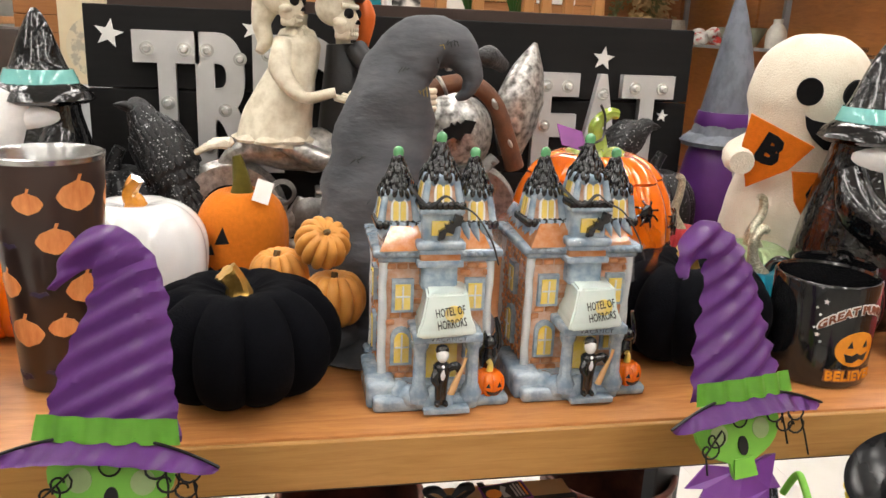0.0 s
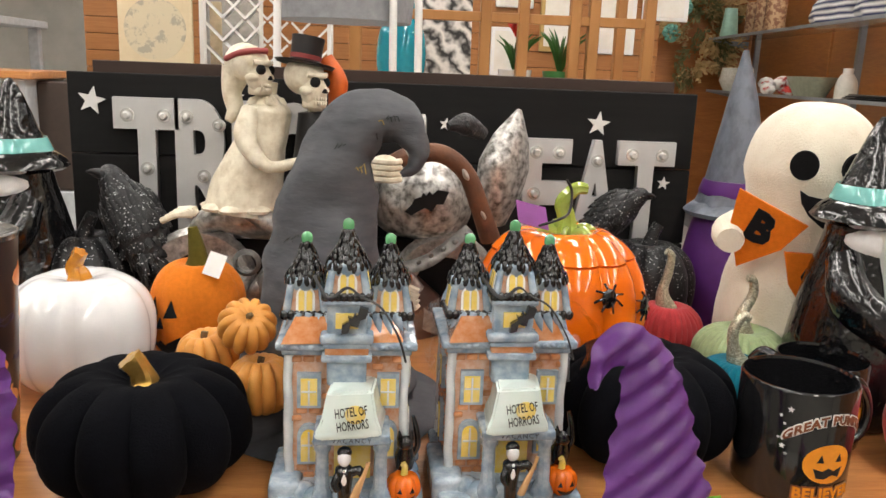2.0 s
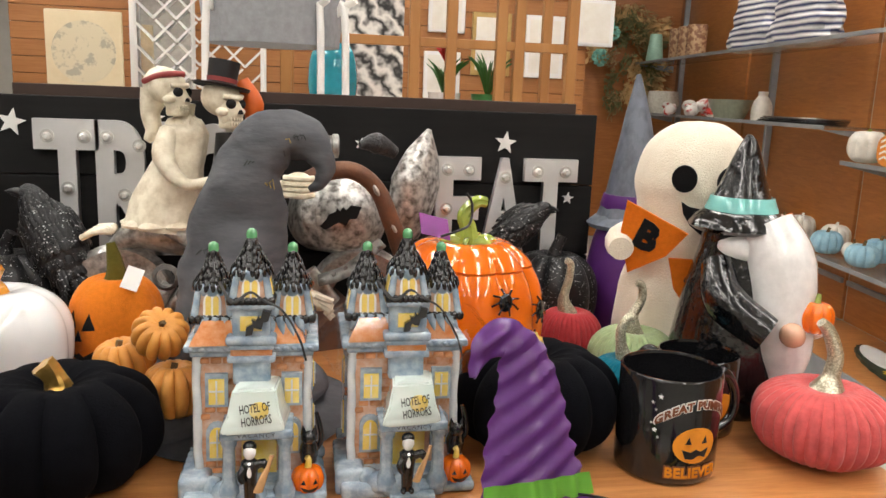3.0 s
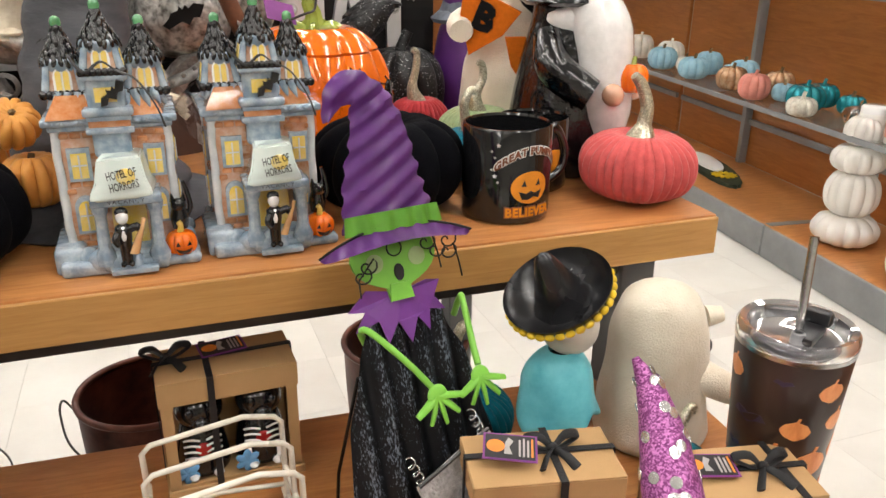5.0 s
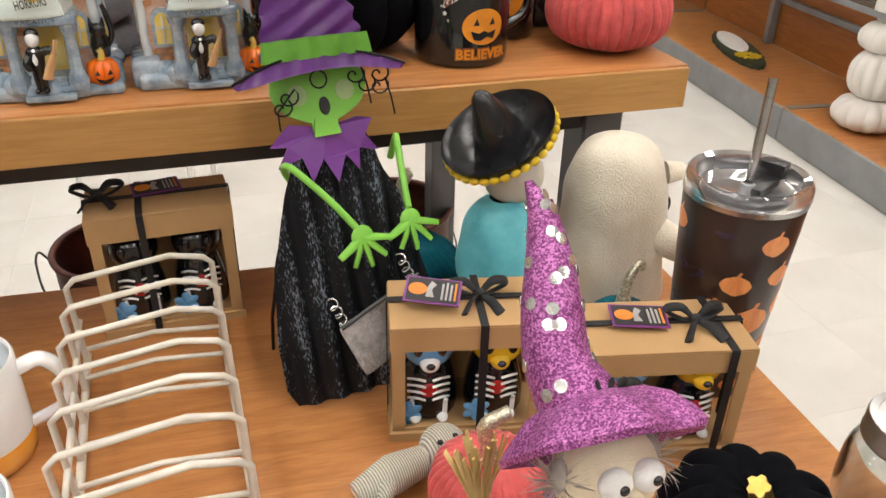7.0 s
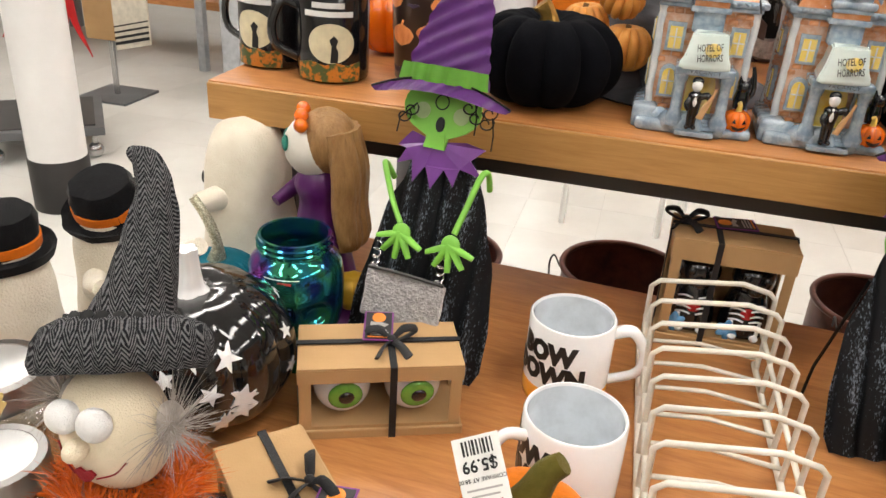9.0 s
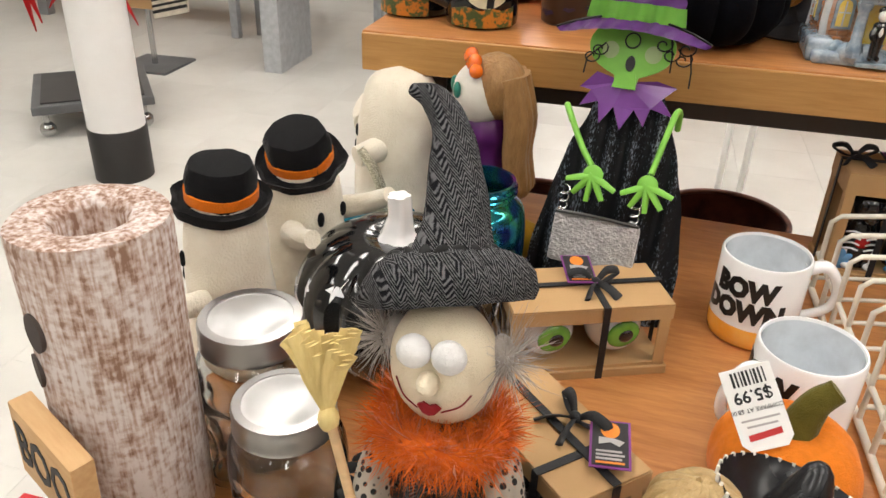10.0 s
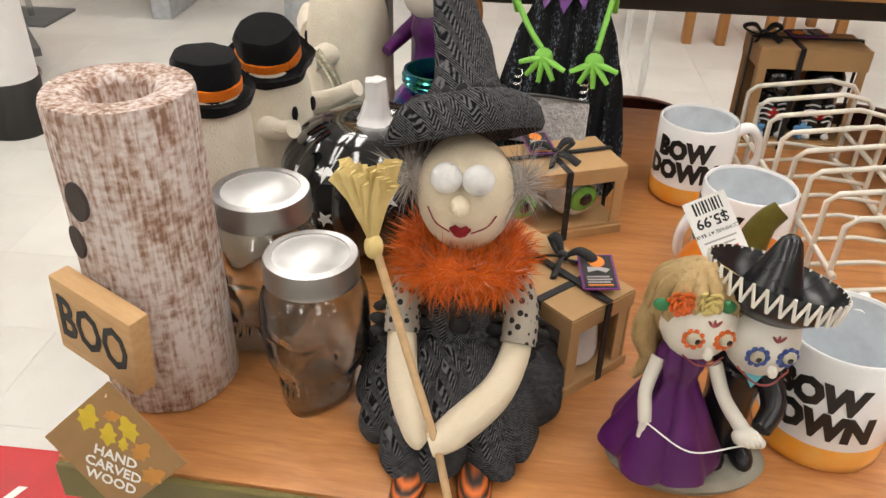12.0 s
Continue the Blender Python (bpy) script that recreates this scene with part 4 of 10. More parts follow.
    add_tube(bm, [(0.004, -0.002, 0.036), (0.013, -0.004, 0.040), (0.017, -0.006, 0.034)], [0.004, 0.0045, 0.003], 8, 6)
    add_tube(bm, [(-0.004, -0.002, 0.036), (-0.008, -0.006, 0.028), (-0.005, -0.008, 0.022)], [0.004, 0.004, 0.003], 8, 6)
    for sx in (-1, 1):
        add_ell(bm, 0.003, 0.006, 0.003, pose(sx * 0.004, -0.004, 0.001), 8, 6)
    fig = part("porch_figure", bm, BLACKCERAM, t, "small black caped figure", m=pose(0.000, -0.078, 0.014))
    part("head", ell(0.0062, 0.006, 0.0078, pose(0, -0.001, 0.050)), WHITECERAM, fig)
    part("hair", ell(0.0066, 0.0062, 0.0055, pose(0, 0.001, 0.0545)), BLACKCERAM, fig)
    part("shirt", ell(0.003, 0.002, 0.008, pose(0, -0.0065, 0.034)), WHITECERAM, fig)
    part("guitar", tube([(0.008, -0.010, 0.014), (0.013, -0.010, 0.028), (0.018, -0.010, 0.04), (0.021, -0.009, 0.05)], [0.006, 0.005, 0.0025, 0.003], 10, 8, flat=0.5), FLESH, fig, "tan wooden instrument")
    pk = part("little_pumpkin", lathe(pumpkin_prof(0.0165, 0.027, 0.1), 48, ribs=8, depth=0.16), ORANGEGLAZE, t, "little glazed jack-o-lantern", m=pose(0.054, -0.052, 0.008, 0, 0, 8))
    face_on(0.0165, 0.027, [("eye", [(-0.009, 0.014), (-0.004, 0.014), (-0.006, 0.019)]), ("eye", [(0.003, 0.014), (0.008, 0.014), (0.006, 0.019)]), ("smile", [(-0.009, 0.011), (0, 0.0085), (0.009, 0.011), (0.006, 0.006), (0, 0.004), (-0.006, 0.006)])], BLACKCERAM, pk, "face", thick=0.0008)
    part("stem", tube([(0, 0, 0.023), (0.001, 0, 0.032), (-0.001, 0, 0.036)], [0.004, 0.003, 0.003], 8, 6), YELLOW, pk)
    bm = BM()
    add_tube(bm, [(0, 0, 0), (0, 0, 0.012), (0, -0.002, 0.020), (0, -0.004, 0.026)], [0.008, 0.010, 0.008, 0.006], 12, 10)
    add_ell(bm, 0.008, 0.0065, 0.0075, pose(0, -0.005, 0.027), 14, 10)
    for sx in (-1, 1):
        add_tube(bm, [(sx * 0.005, -0.005, 0.031), (sx * 0.006, -0.005, 0.040)], [0.0035, 0.0005], 6)
    add_tube(bm, [(0.004, 0.004, 0.006), (0.012, 0.004, 0.02), (0.010, 0.004, 0.038), (0.007, 0.004, 0.050)], [0.003, 0.003, 0.003, 0.002], 8, 12)
    part("cat", bm, BLACKCERAM, t, "black cat with raised tail", m=pose(0.055, -0.040, 0.034))
    # wrap cord
    part("cord", tube([(-0.030, -0.035, 0.218), (-0.016, -0.062, 0.205), (0.0, -0.060, 0.214), (0.012, -0.058, 0.206), (0.03, -0.06, 0.196), (0.045, -0.066, 0.172), (0.052, -0.070, 0.15)], 0.0016, 6, 30, flat=0.4), BLACK, t, "black tie cord")
    return t


hh = haunted_house(pose(0.138, 0.757, UT), "glazed ceramic haunted house jar with porch and three black spires")
h2 = copy_thing(hh, pose(0.288, 0.765, UT, 0, 0, 1))
tagged(h2, "second glazed ceramic haunted house jar, in crinkled clear wrap")
WRAP = mat("clear_wrap", (0.95, 0.95, 0.95), rough=0.05, trans=1.0, ior=1.05, bump=0.004, bscale=35, alpha=0.18)
bm = BM()
add_lathe(bm, [(0.088, 0.135), (0.094, 0.15), (0.088, 0.168), (0.080, 0.175)], 40, wobble=0.25)
wr = part("clear_wrap", bm, WRAP, h2, "crinkled clear film")
wr.visible_shadow = False

# ---- mugs and tumblers ----


def mug(m, r, h, outer, inner, label, group, ang=90, flare=0.0, hr=0.032, name="mug"):
    t = thing(name, m, label, "mug", group)
    th = 0.004
    body = lathe([(0, 0.0), (r - 0.006, 0), (r - 0.001, 0.004), (r, 0.012), (r + flare, h - 0.002), (r + flare - 0.0015, h), (r + flare - th + 0.001, h), (r + flare - th, h - 0.003)], 48)
    part("body", body, outer, t)
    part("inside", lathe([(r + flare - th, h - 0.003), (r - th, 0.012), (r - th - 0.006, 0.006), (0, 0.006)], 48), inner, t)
    a = radians(ang)
    d = Vector((math.cos(a), math.sin(a), 0))
    P = [d * (r - 0.003) + Vector((0, 0, h * 0.82)), d * (r + hr * 0.55) + Vector((0, 0, h * 0.86)), d * (r + hr) + Vector((0, 0, h * 0.62)), d * (r + hr * 0.85) + Vector((0, 0, h * 0.36)), d * (r - 0.003) + Vector((0, 0, h * 0.22))]
    part("handle", tube(P, [0.008, 0.0075, 0.0075, 0.0075, 0.008], 12, 24, flat=0.75), outer, t)
    return t


PRINTORANGE = mat("orange_print", (0.80, 0.30, 0.03), rough=0.25, scale=50)
PRINTWHITE = mat("white_print", (0.78, 0.78, 0.76), rough=0.3)
PRINTBROWN = mat("brown_print", (0.20, 0.06, 0.02), rough=0.3)
mg = mug(pose(0.588, 0.745, UT, 0, 0, -4), 0.0555, 0.118, BLACKCERAM, BLACKCERAM, "large glossy black mug printed with a pumpkin", "black mugs", ang=18, hr=0.040)


def decal(out, radius, material, parent, name, label="", thick=0.0006, m=None, at=(0, 0)):
    bm = slab([(x + at[0], z + at[1]) for x, z in out], thick)
    bmesh.ops.triangulate(bm, faces=[f for f in bm.faces if len(f.verts) > 4])
    wrap(bm, radius, 0.005)
    return part(name, bm, material, parent, label, m=m, smooth=False)


decal([(x, z) for x, z in oval(0.026, 0.020, 24)], 0.0558, PRINTORANGE, mg, "printed_pumpkin", "orange printed jack-o-lantern", at=(0.012, 0.048))
decal([(-0.009, 0), (-0.002, 0), (-0.005, 0.008)], 0.0564, BLACK, mg, "eye", at=(0.008, 0.050))
decal([(-0.003, 0), (0.004, 0), (0.001, 0.008)], 0.0564, BLACK, mg, "eye", at=(0.022, 0.050))
decal([(-0.016, 0.004), (-0.006, 0.001), (0, 0.004), (0.006, 0.001), (0.016, 0.004), (0.012, -0.006), (0.004, -0.003), (-0.004, -0.007), (-0.012, -0.006)], 0.0564, BLACK, mg, "mouth", at=(0.012, 0.040))


def arc_words(s, size, radius, material, parent, z, x0, rise, backing=None):
    w = text_bm(s, size, 0.0003, bold=size * 0.035, spacing=1.05)
    for v in w.verts:
        v.co.z += rise * (1 - (v.co.x / 0.035) ** 2) + z
        v.co.x += x0
    part("lettering", wrap(w, radius + 0.0012, 0.004), material, parent, smooth=False)
    if backing:
        w = text_bm(s, size, 0.0002, bold=size * 0.13, spacing=1.05)
        for v in w.verts:
            v.co.z += rise * (1 - (v.co.x / 0.035) ** 2) + z
            v.co.x += x0
        part("lettering_outline", wrap(w, radius + 0.0005, 0.004), backing, parent, smooth=False)


arc_words("GREAT PUMPKIN", 0.0125, 0.0555, PRINTBROWN, mg, 0.082, 0.014, 0.011, PRINTWHITE)
arc_words("BELIEVER", 0.0155, 0.0555, PRINTORANGE, mg, 0.017, 0.012, 0.0, PRINTBROWN)
random.seed(8)
for k in range(7):
    decal(star_outline(random.uniform(0.0016, 0.0032)), 0.0558, PRINTWHITE, mg, "star", at=(-0.030 - 0.004 * (k % 3), 0.055 + 0.0075 * k))
mg2 = mug(pose(0.672, 0.845, UT, 0, 0, 12), 0.050, 0.10, BLACKCERAM, BLACKCERAM, "second glossy black mug with an orange print", "black mugs", ang=120)
decal(oval(0.02, 0.017, 20), 0.0503, PRINTORANGE, mg2, "printed_pumpkin", at=(0.0, 0.045))

# harvest mugs at the other end of the table
MOON = mat("moon_print", (0.72, 0.66, 0.45), rough=0.3, scale=40)
FOLIAGE = mat("patch_print", (0.06, 0.09, 0.03), rough=0.3, col2=(0.50, 0.17, 0.02), scale=110, amount=0.5, sharp=True)
for k, (mx, my, rz) in enumerate(((-0.347, 0.748, 10), (-0.452, 0.782, -20))):
    q = mug(pose(mx, my, UT, 0, 0, rz), 0.050, 0.118, BLACKCERAM, BLACKCERAM, "black mug printed with a moonlit pumpkin patch" if not k else "black moonlit pumpkin patch mug behind its twin", "harvest mugs", ang=195)
    decal(oval(0.032, 0.026, 26), 0.0503, MOON, q, "printed_moon", at=(0.008, 0.055))
    decal([(-0.045, 0.0), (0.05, 0.0), (0.05, 0.026), (0.03, 0.022), (0.015, 0.026), (0, 0.022), (-0.02, 0.027), (-0.045, 0.022)], 0.0505, FOLIAGE, q, "printed_patch", at=(0, 0.004))
    decal([(-0.005, 0), (0.005, 0), (0.006, 0.014), (0.003, 0.022), (0.006, 0.030), (0, 0.036), (-0.006, 0.030), (-0.003, 0.022)], 0.0510, BLACK, q, "printed_silhouette", at=(0.012, 0.03))
    for bz, bw in ((0.104, 0.022), (0.093, 0.034)):
        decal([(-bw, -0.0035), (bw, -0.0035), (bw, 0.0035), (-bw, 0.0035)], 0.0506, PRINTWHITE, q, "printed_bar", "white bar of print", at=(0.004, bz))
pumpkin(pose(-0.325, 0.93, UT), 0.055, 0.10, 9, 0.14, ORANGEGLAZE, "small glossy orange ceramic pumpkin", GREENGLAZE, [(0, 0, 0), (0, 0, 0.012), (0.003, 0, 0.022)], [0.008, 0.006, 0.005])

TUMB = mat("dark_print_steel", (0.028, 0.016, 0.014), rough=0.28, col2=(0.05, 0.022, 0.014), scale=9, amount=0.4, coat=0.3)
CHROME = mat("brushed_steel", (0.62, 0.62, 0.62), rough=0.25, metal=1.0, scale=30, stretch=(1, 1, 8))
PUMPRINT = mat("watercolour_pumpkin", (0.84, 0.36, 0.13), rough=0.35, col2=(0.55, 0.14, 0.03), scale=110, amount=0.45, stretch=(1, 1, 0.3))
BATPRINT = mat("violet_bat_print", (0.045, 0.03, 0.07), rough=0.35)


def tumbler(m, label, r0, r1, h, seed):
    t = thing("tumbler", m, label, "tumbler", "pumpkin print tumblers")
    part("body", lathe([(0, 0), (r0 - 0.004, 0), (r0, 0.003), (r1, h - 0.006), (r1 - 0.001, h - 0.004)], 56), TUMB, t)
    part("rim", lathe([(r1 + 0.0006, h - 0.006), (r1 + 0.0012, h - 0.001), (r1 - 0.001, h), (r1 - 0.003, h - 0.004), (r0 - 0.005, 0.01), (0, 0.008)], 56), CHROME, t, "steel rim and lining")
    rn = random.Random(seed)
    k = (r1 - r0) / h
    for row in range(5):
        for c in range(7):
            z = 0.022 + row * h / 5.4 + rn.uniform(-0.006, 0.006)
            rr = r0 + k * z
            a = 2 * math.pi * (c + 0.5 * (row % 2)) / 7 + rn.uniform(-0.15, 0.15)
            s = rn.choice((0.6, 0.85, 1.05, 1.2))
            if rn.random() < 0.70:
                lobes = [(0.0155 * s * math.cos(q) * (1 + 0.05 * math.cos(6 * q)), 0.0115 * s * math.sin(q) * (1 - 0.07 * math.cos(6 * q))) for q in [2 * math.pi * i / 30 for i in range(30)]]
                bm = BM()
                add_slab(bm, lobes, 0.0004)
                add_slab(bm, [(-0.0014 * s, 0.010 * s), (0.0014 * s, 0.010 * s), (0.004 * s, 0.0165 * s), (0.0012 * s, 0.017 * s)], 0.0005)
                bmesh.ops.triangulate(bm, faces=[f for f in bm.faces if len(f.verts) > 4])
                bmesh.ops.subdivide_edges(bm, edges=bm.edges[:], cuts=1)
                mt, nm = PUMPRINT, "printed_pumpkin"
            else:
                bm = BM()
                add_slab(bm, [(u * 1.1 * s, v * s) for u, v in [(0, 0.003), (0.003, 0.005), (0.010, 0.006), (0.014, 0.0), (0.007, -0.001), (0, -0.005), (-0.007, -0.001), (-0.014, 0.0), (-0.010, 0.006), (-0.003, 0.005)]], 0.0005)
                mt, nm = BATPRINT, "printed_bat"
            bmesh.ops.recalc_face_normals(bm, faces=bm.faces)
            for v in bm.verts:
                R = rr + k * v.co.z - v.co.y + 0.0003
                b = v.co.x / rr
                v.co = Vector((R * math.sin(b), -R * math.cos(b), v.co.z + z))
            part(nm, bm, mt, t, m=pose(0, 0, 0, 0, 0, math.degrees(a)), smooth=False)
    return t


tumbler(pose(-0.232, 0.80, UT), "tall steel tumbler printed with pumpkins and bats, no lid", 0.039, 0.053, 0.235, 5)

# ---- figures behind the houses ----
BONE = mat("aged_bone_resin", (0.78, 0.72, 0.58), rough=0.45, col2=(0.40, 0.31, 0.18), scale=55, amount=0.36, bump=0.0014, bscale=75, detail=8)
SILVERW = mat("worn_silver_resin", (0.60, 0.59, 0.56), rough=0.30, metal=0.65, col2=(0.06, 0.055, 0.05), scale=95, amount=0.42, bump=0.0015, bscale=120, detail=12)
RUST = mat("rust_resin", (0.20, 0.085, 0.04), rough=0.6, metal=0.2, col2=(0.08, 0.04, 0.03), scale=35, bump=0.0015)
DARKHOLE = mat("dark_cavity", (0.006, 0.005, 0.005), rough=0.9)


def rusted(name):
    """Worn silver above, rusty brown below: the paint of the casting, by height on the thing."""
    m = bpy.data.materials.new(name)
    m.use_nodes = True
    nt = m.node_tree
    b = nt.nodes["Principled BSDF"]
    b.inputs["Roughness"].default_value, b.inputs["Metallic"].default_value = 0.34, 0.6
    L = nt.links.new
    tc = nt.nodes.new("ShaderNodeTexCoord")
    n = nt.nodes.new("ShaderNodeTexNoise")
    n.inputs["Scale"].default_value, n.inputs["Detail"].default_value = 95, 12
    L(tc.outputs["Object"], n.inputs["Vector"])
    r1 = nt.nodes.new("ShaderNodeValToRGB")
    r1.color_ramp.elements[0].position, r1.color_ramp.elements[1].position = 0.30, 0.62
    r1.color_ramp.elements[0].color, r1.color_ramp.elements[1].color = (0.10, 0.09, 0.08, 1), (0.66, 0.65, 0.62, 1)
    L(n.outputs[0], r1.inputs[0])
    n2 = nt.nodes.new("ShaderNodeTexNoise")
    n2.inputs["Scale"].default_value, n2.inputs["Detail"].default_value = 9, 4
    L(tc.outputs["Object"], n2.inputs["Vector"])
    r2 = nt.nodes.new("ShaderNodeValToRGB")
    r2.color_ramp.elements[0].position, r2.color_ramp.elements[1].position = 0.58, 0.80
    L(n2.outputs[0], r2.inputs[0])
    mx = nt.nodes.new("ShaderNodeMix")
    mx.data_type = "RGBA"
    mx.inputs[7].default_value = (0.20, 0.085, 0.045, 1)
    L(r2.outputs[0], mx.inputs[0])
    L(r1.outputs[0], mx.inputs[6])
    L(mx.outputs[2], b.inputs["Base Color"])
    bp = nt.nodes.new("ShaderNodeBump")
    bp.inputs["Distance"].default_value = 0.002
    L(n.outputs[0], bp.inputs["Height"])
    L(bp.outputs[0], b.inputs["Normal"])
    return m


RUSTED = rusted("rusted_casting")


def skull(m, s=1.0):
    """Skull of a resin figure: cranium, jaw, dark sockets, nose and a row of teeth."""
    b, d = BM(), BM()
    add_ell(b, 0.0275 * s, 0.033 * s, 0.029 * s, m @ pose(0, 0.006 * s, 0.012 * s), 24, 16)
    add_ell(b, 0.0215 * s, 0.020 * s, 0.026 * s, m @ pose(0, -0.013 * s, -0.009 * s), 20, 12)
    add_tube(b, [m @ Vector((-0.021 * s, -0.018 * s, 0.0145 * s)), m @ Vector((0, -0.0305 * s, 0.0125 * s)), m @ Vector((0.021 * s, -0.018 * s, 0.0145 * s))], 0.0042 * s, 8, 12)
    add_box(b, 0.030 * s, 0.028 * s, 0.016 * s, m @ pose(0, -0.014 * s, -0.036 * s), 0.006 * s, 3)
    for sx in (-1, 1):
        add_ell(b, 0.009 * s, 0.012 * s, 0.007 * s, m @ pose(sx * 0.019 * s, -0.014 * s, -0.009 * s), 12, 8)
        add_ell(d, 0.0088 * s, 0.0072 * s, 0.0084 * s, m @ pose(sx * 0.0112 * s, -0.0252 * s, 0.0030 * s), 14, 10)
        add_tube(d, [m @ Vector((sx * 0.003 * s, -0.0345 * s, -0.012 * s)), m @ Vector((sx * 0.0015 * s, -0.035 * s, -0.006 * s))], [0.003 * s, 0.001 * s], 6)
    for k in range(7):
        a = (k - 3) * 0.20
        for z in (-0.0235, -0.0305):
            add_box(b, 0.0034 * s, 0.004 * s, 0.0062 * s, m @ pose(0.018 * s * math.sin(a * 1.3), (-0.014 - 0.0165 * math.cos(a * 1.3)) * s, z * s), 0.001 * s)
    return b, d


PEWTER = mat("dark_pewter_resin", (0.11, 0.105, 0.10), rough=0.38, metal=0.5, col2=(0.34, 0.33, 0.31), scale=60, amount=0.4, bump=0.001, bscale=120)
sk = []
# seat, frame and wheels of the motorcycle
b = BM()
add_tube(b, [(-0.135, 0, 0.150), (-0.095, 0, 0.180), (-0.04, 0, 0.178), (0.02, 0, 0.180), (0.08, 0, 0.175)], [0.010, 0.022, 0.030, 0.034, 0.03], 18, 24)
add_tube(b, [(-0.06, -0.025, 0.205), (0.0, -0.042, 0.175), (0.05, -0.04, 0.165)], [0.014, 0.016, 0.012], 12, 14)
for wx in (-0.12, 0.24):
    add_lathe(b, [(0.045, -0.014), (0.074, -0.016), (0.082, 0), (0.074, 0.016), (0.045, 0.014)], 32, m=pose(wx, 0, 0.083, 90))
for k in range(6):
    add_tube(b, [(-0.10 + 0.03 * k, -0.035, 0.06 + 0.01 * (k % 2)), (-0.09 + 0.03 * k, -0.046, 0.085), (-0.075 + 0.03 * k, -0.035, 0.11)], [0.011, 0.013, 0.011], 10, 10)
add_tube(b, [(-0.15, -0.05, 0.05), (0.0, -0.055, 0.045), (0.12, -0.05, 0.06)], [0.010, 0.011, 0.010], 10, 14)
add_tube(b, [(0.16, -0.03, 0.13), (0.20, -0.03, 0.08)], [0.012, 0.010], 10, 6)
sk.append((b, SILVERW))
# fuel tank and headlamp: two carved pumpkins of metal
b = BM()
add_lathe(b, pumpkin_prof(0.080, 0.128, 0.08), 72, ribs=9, depth=0.06, m=pose(0.196, 0.036, 0.142, -10, 8, 0))
sk.append((b, RUSTED))
bat = [(0, 0.012), (0.006, 0.018), (0.010, 0.012), (0.020, 0.018), (0.036, 0.012), (0.030, 0.002), (0.024, -0.006), (0.014, -0.004), (0.004, -0.014), (-0.006, -0.006), (-0.018, -0.010), (-0.030, -0.014), (-0.038, -0.006), (-0.026, 0.002), (-0.020, 0.010), (-0.008, 0.012), (-0.004, 0.018)]
b = slab([(x * 0.9, z * 0.9) for x, z in bat], 0.010, pose(0.208, -0.044, 0.214, -6, -12, -2))
sk.append((b, DARKHOLE))
# shovel-shaped guard and bars
b = BM()
add_tube(b, [(0.318, 0.045, 0.170), (0.322, 0.040, 0.215), (0.330, 0.040, 0.262), (0.340, 0.044, 0.305), (0.350, 0.050, 0.346)], [0.026, 0.047, 0.052, 0.036, 0.005], 24, 22, flat=0.62)
sk.append((b, RUSTED))
b = BM()
add_tube(b, [(0.14, -0.055, 0.262), (0.178, -0.068, 0.283), (0.222, -0.070, 0.288), (0.258, -0.066, 0.262), (0.280, -0.06, 0.215), (0.300, -0.05, 0.165)], [0.011, 0.0135, 0.013, 0.0125, 0.0135, 0.015], 14, 30)
sk.append((b, RUST))
b = BM()
for c in ((0.18, -0.068, 0.284), (0.256, -0.066, 0.262), (0.284, -0.058, 0.205)):
    add_ell(b, 0.016, 0.016, 0.006, pose(*c, 0, 60, 0), 14, 8)
for x in (0.128, 0.198):
    add_lathe(b, [(0.012, -0.006), (0.018, -0.004), (0.018, 0.004), (0.012, 0.006)], 18, m=pose(x, -0.02, 0.320, 0, 90, 0))
sk.append((b, SILVERW))
# strap with studs under the tank, engine block and grip
b = BM()
add_tube(b, [(0.175, -0.045, 0.118), (0.215, -0.055, 0.135), (0.270, -0.045, 0.178)], [0.011, 0.012, 0.011], 10, 10, flat=0.35)
for k in range(6):
    add_ell(b, 0.004, 0.003, 0.004, pose(0.180 + 0.017 * k, -0.060 + 0.002 * abs(k - 3), 0.120 + 0.0105 * k), 8, 6)
for k in range(5):
    add_box(b, 0.075, 0.05, 0.006, pose(0.04, -0.02, 0.075 + 0.011 * k), 0.002)
add_lathe(b, [(0.0, 0.0), (0.026, 0.0), (0.030, 0.008), (0.022, 0.014), (0.010, 0.016), (0, 0.016)], 24, m=pose(-0.005, -0.045, 0.088, 90))
add_lathe(b, [(0.014, 0.0), (0.020, 0.004), (0.014, 0.012)], 20, m=pose(-0.045, -0.05, 0.125, 90))
add_tube(b, [(0.125, -0.02, 0.318), (0.165, -0.02, 0.322), (0.200, -0.02, 0.320)], [0.015, 0.014, 0.015], 14, 10)
sk.append((b, PEWTER))
# gown and coat
b = BM()
add_tube(b, [(-0.055, 0, 0.19), (-0.05, 0, 0.225), (-0.03, -0.002, 0.29), (-0.022, 0, 0.335), (-0.022, 0, 0.352)], [0.058, 0.052, 0.035, 0.035, 0.014], 84, 30, ribs=6, depth=0.07)
add_lathe(b, [(0.012, 0.0), (0.024, -0.004), (0.029, -0.012), (0.025, -0.010), (0.012, 0.004)], 48, ribs=12, depth=0.22, m=pose(-0.022, 0, 0.356))
add_lathe(b, [(0.050, 0.0), (0.064, -0.008), (0.062, -0.012), (0.050, -0.004)], 60, ribs=9, depth=0.14, m=pose(-0.055, 0, 0.206), wobble=0.1)
add_tube(b, [(-0.040, -0.022, 0.335), (-0.046, -0.042, 0.298), (-0.015, -0.056, 0.262), (0.03, -0.06, 0.27)], [0.015, 0.016, 0.009, 0.007], 12, 18)
add_tube(b, [(-0.022, 0, 0.345), (-0.018, 0, 0.375)], 0.012, 12)
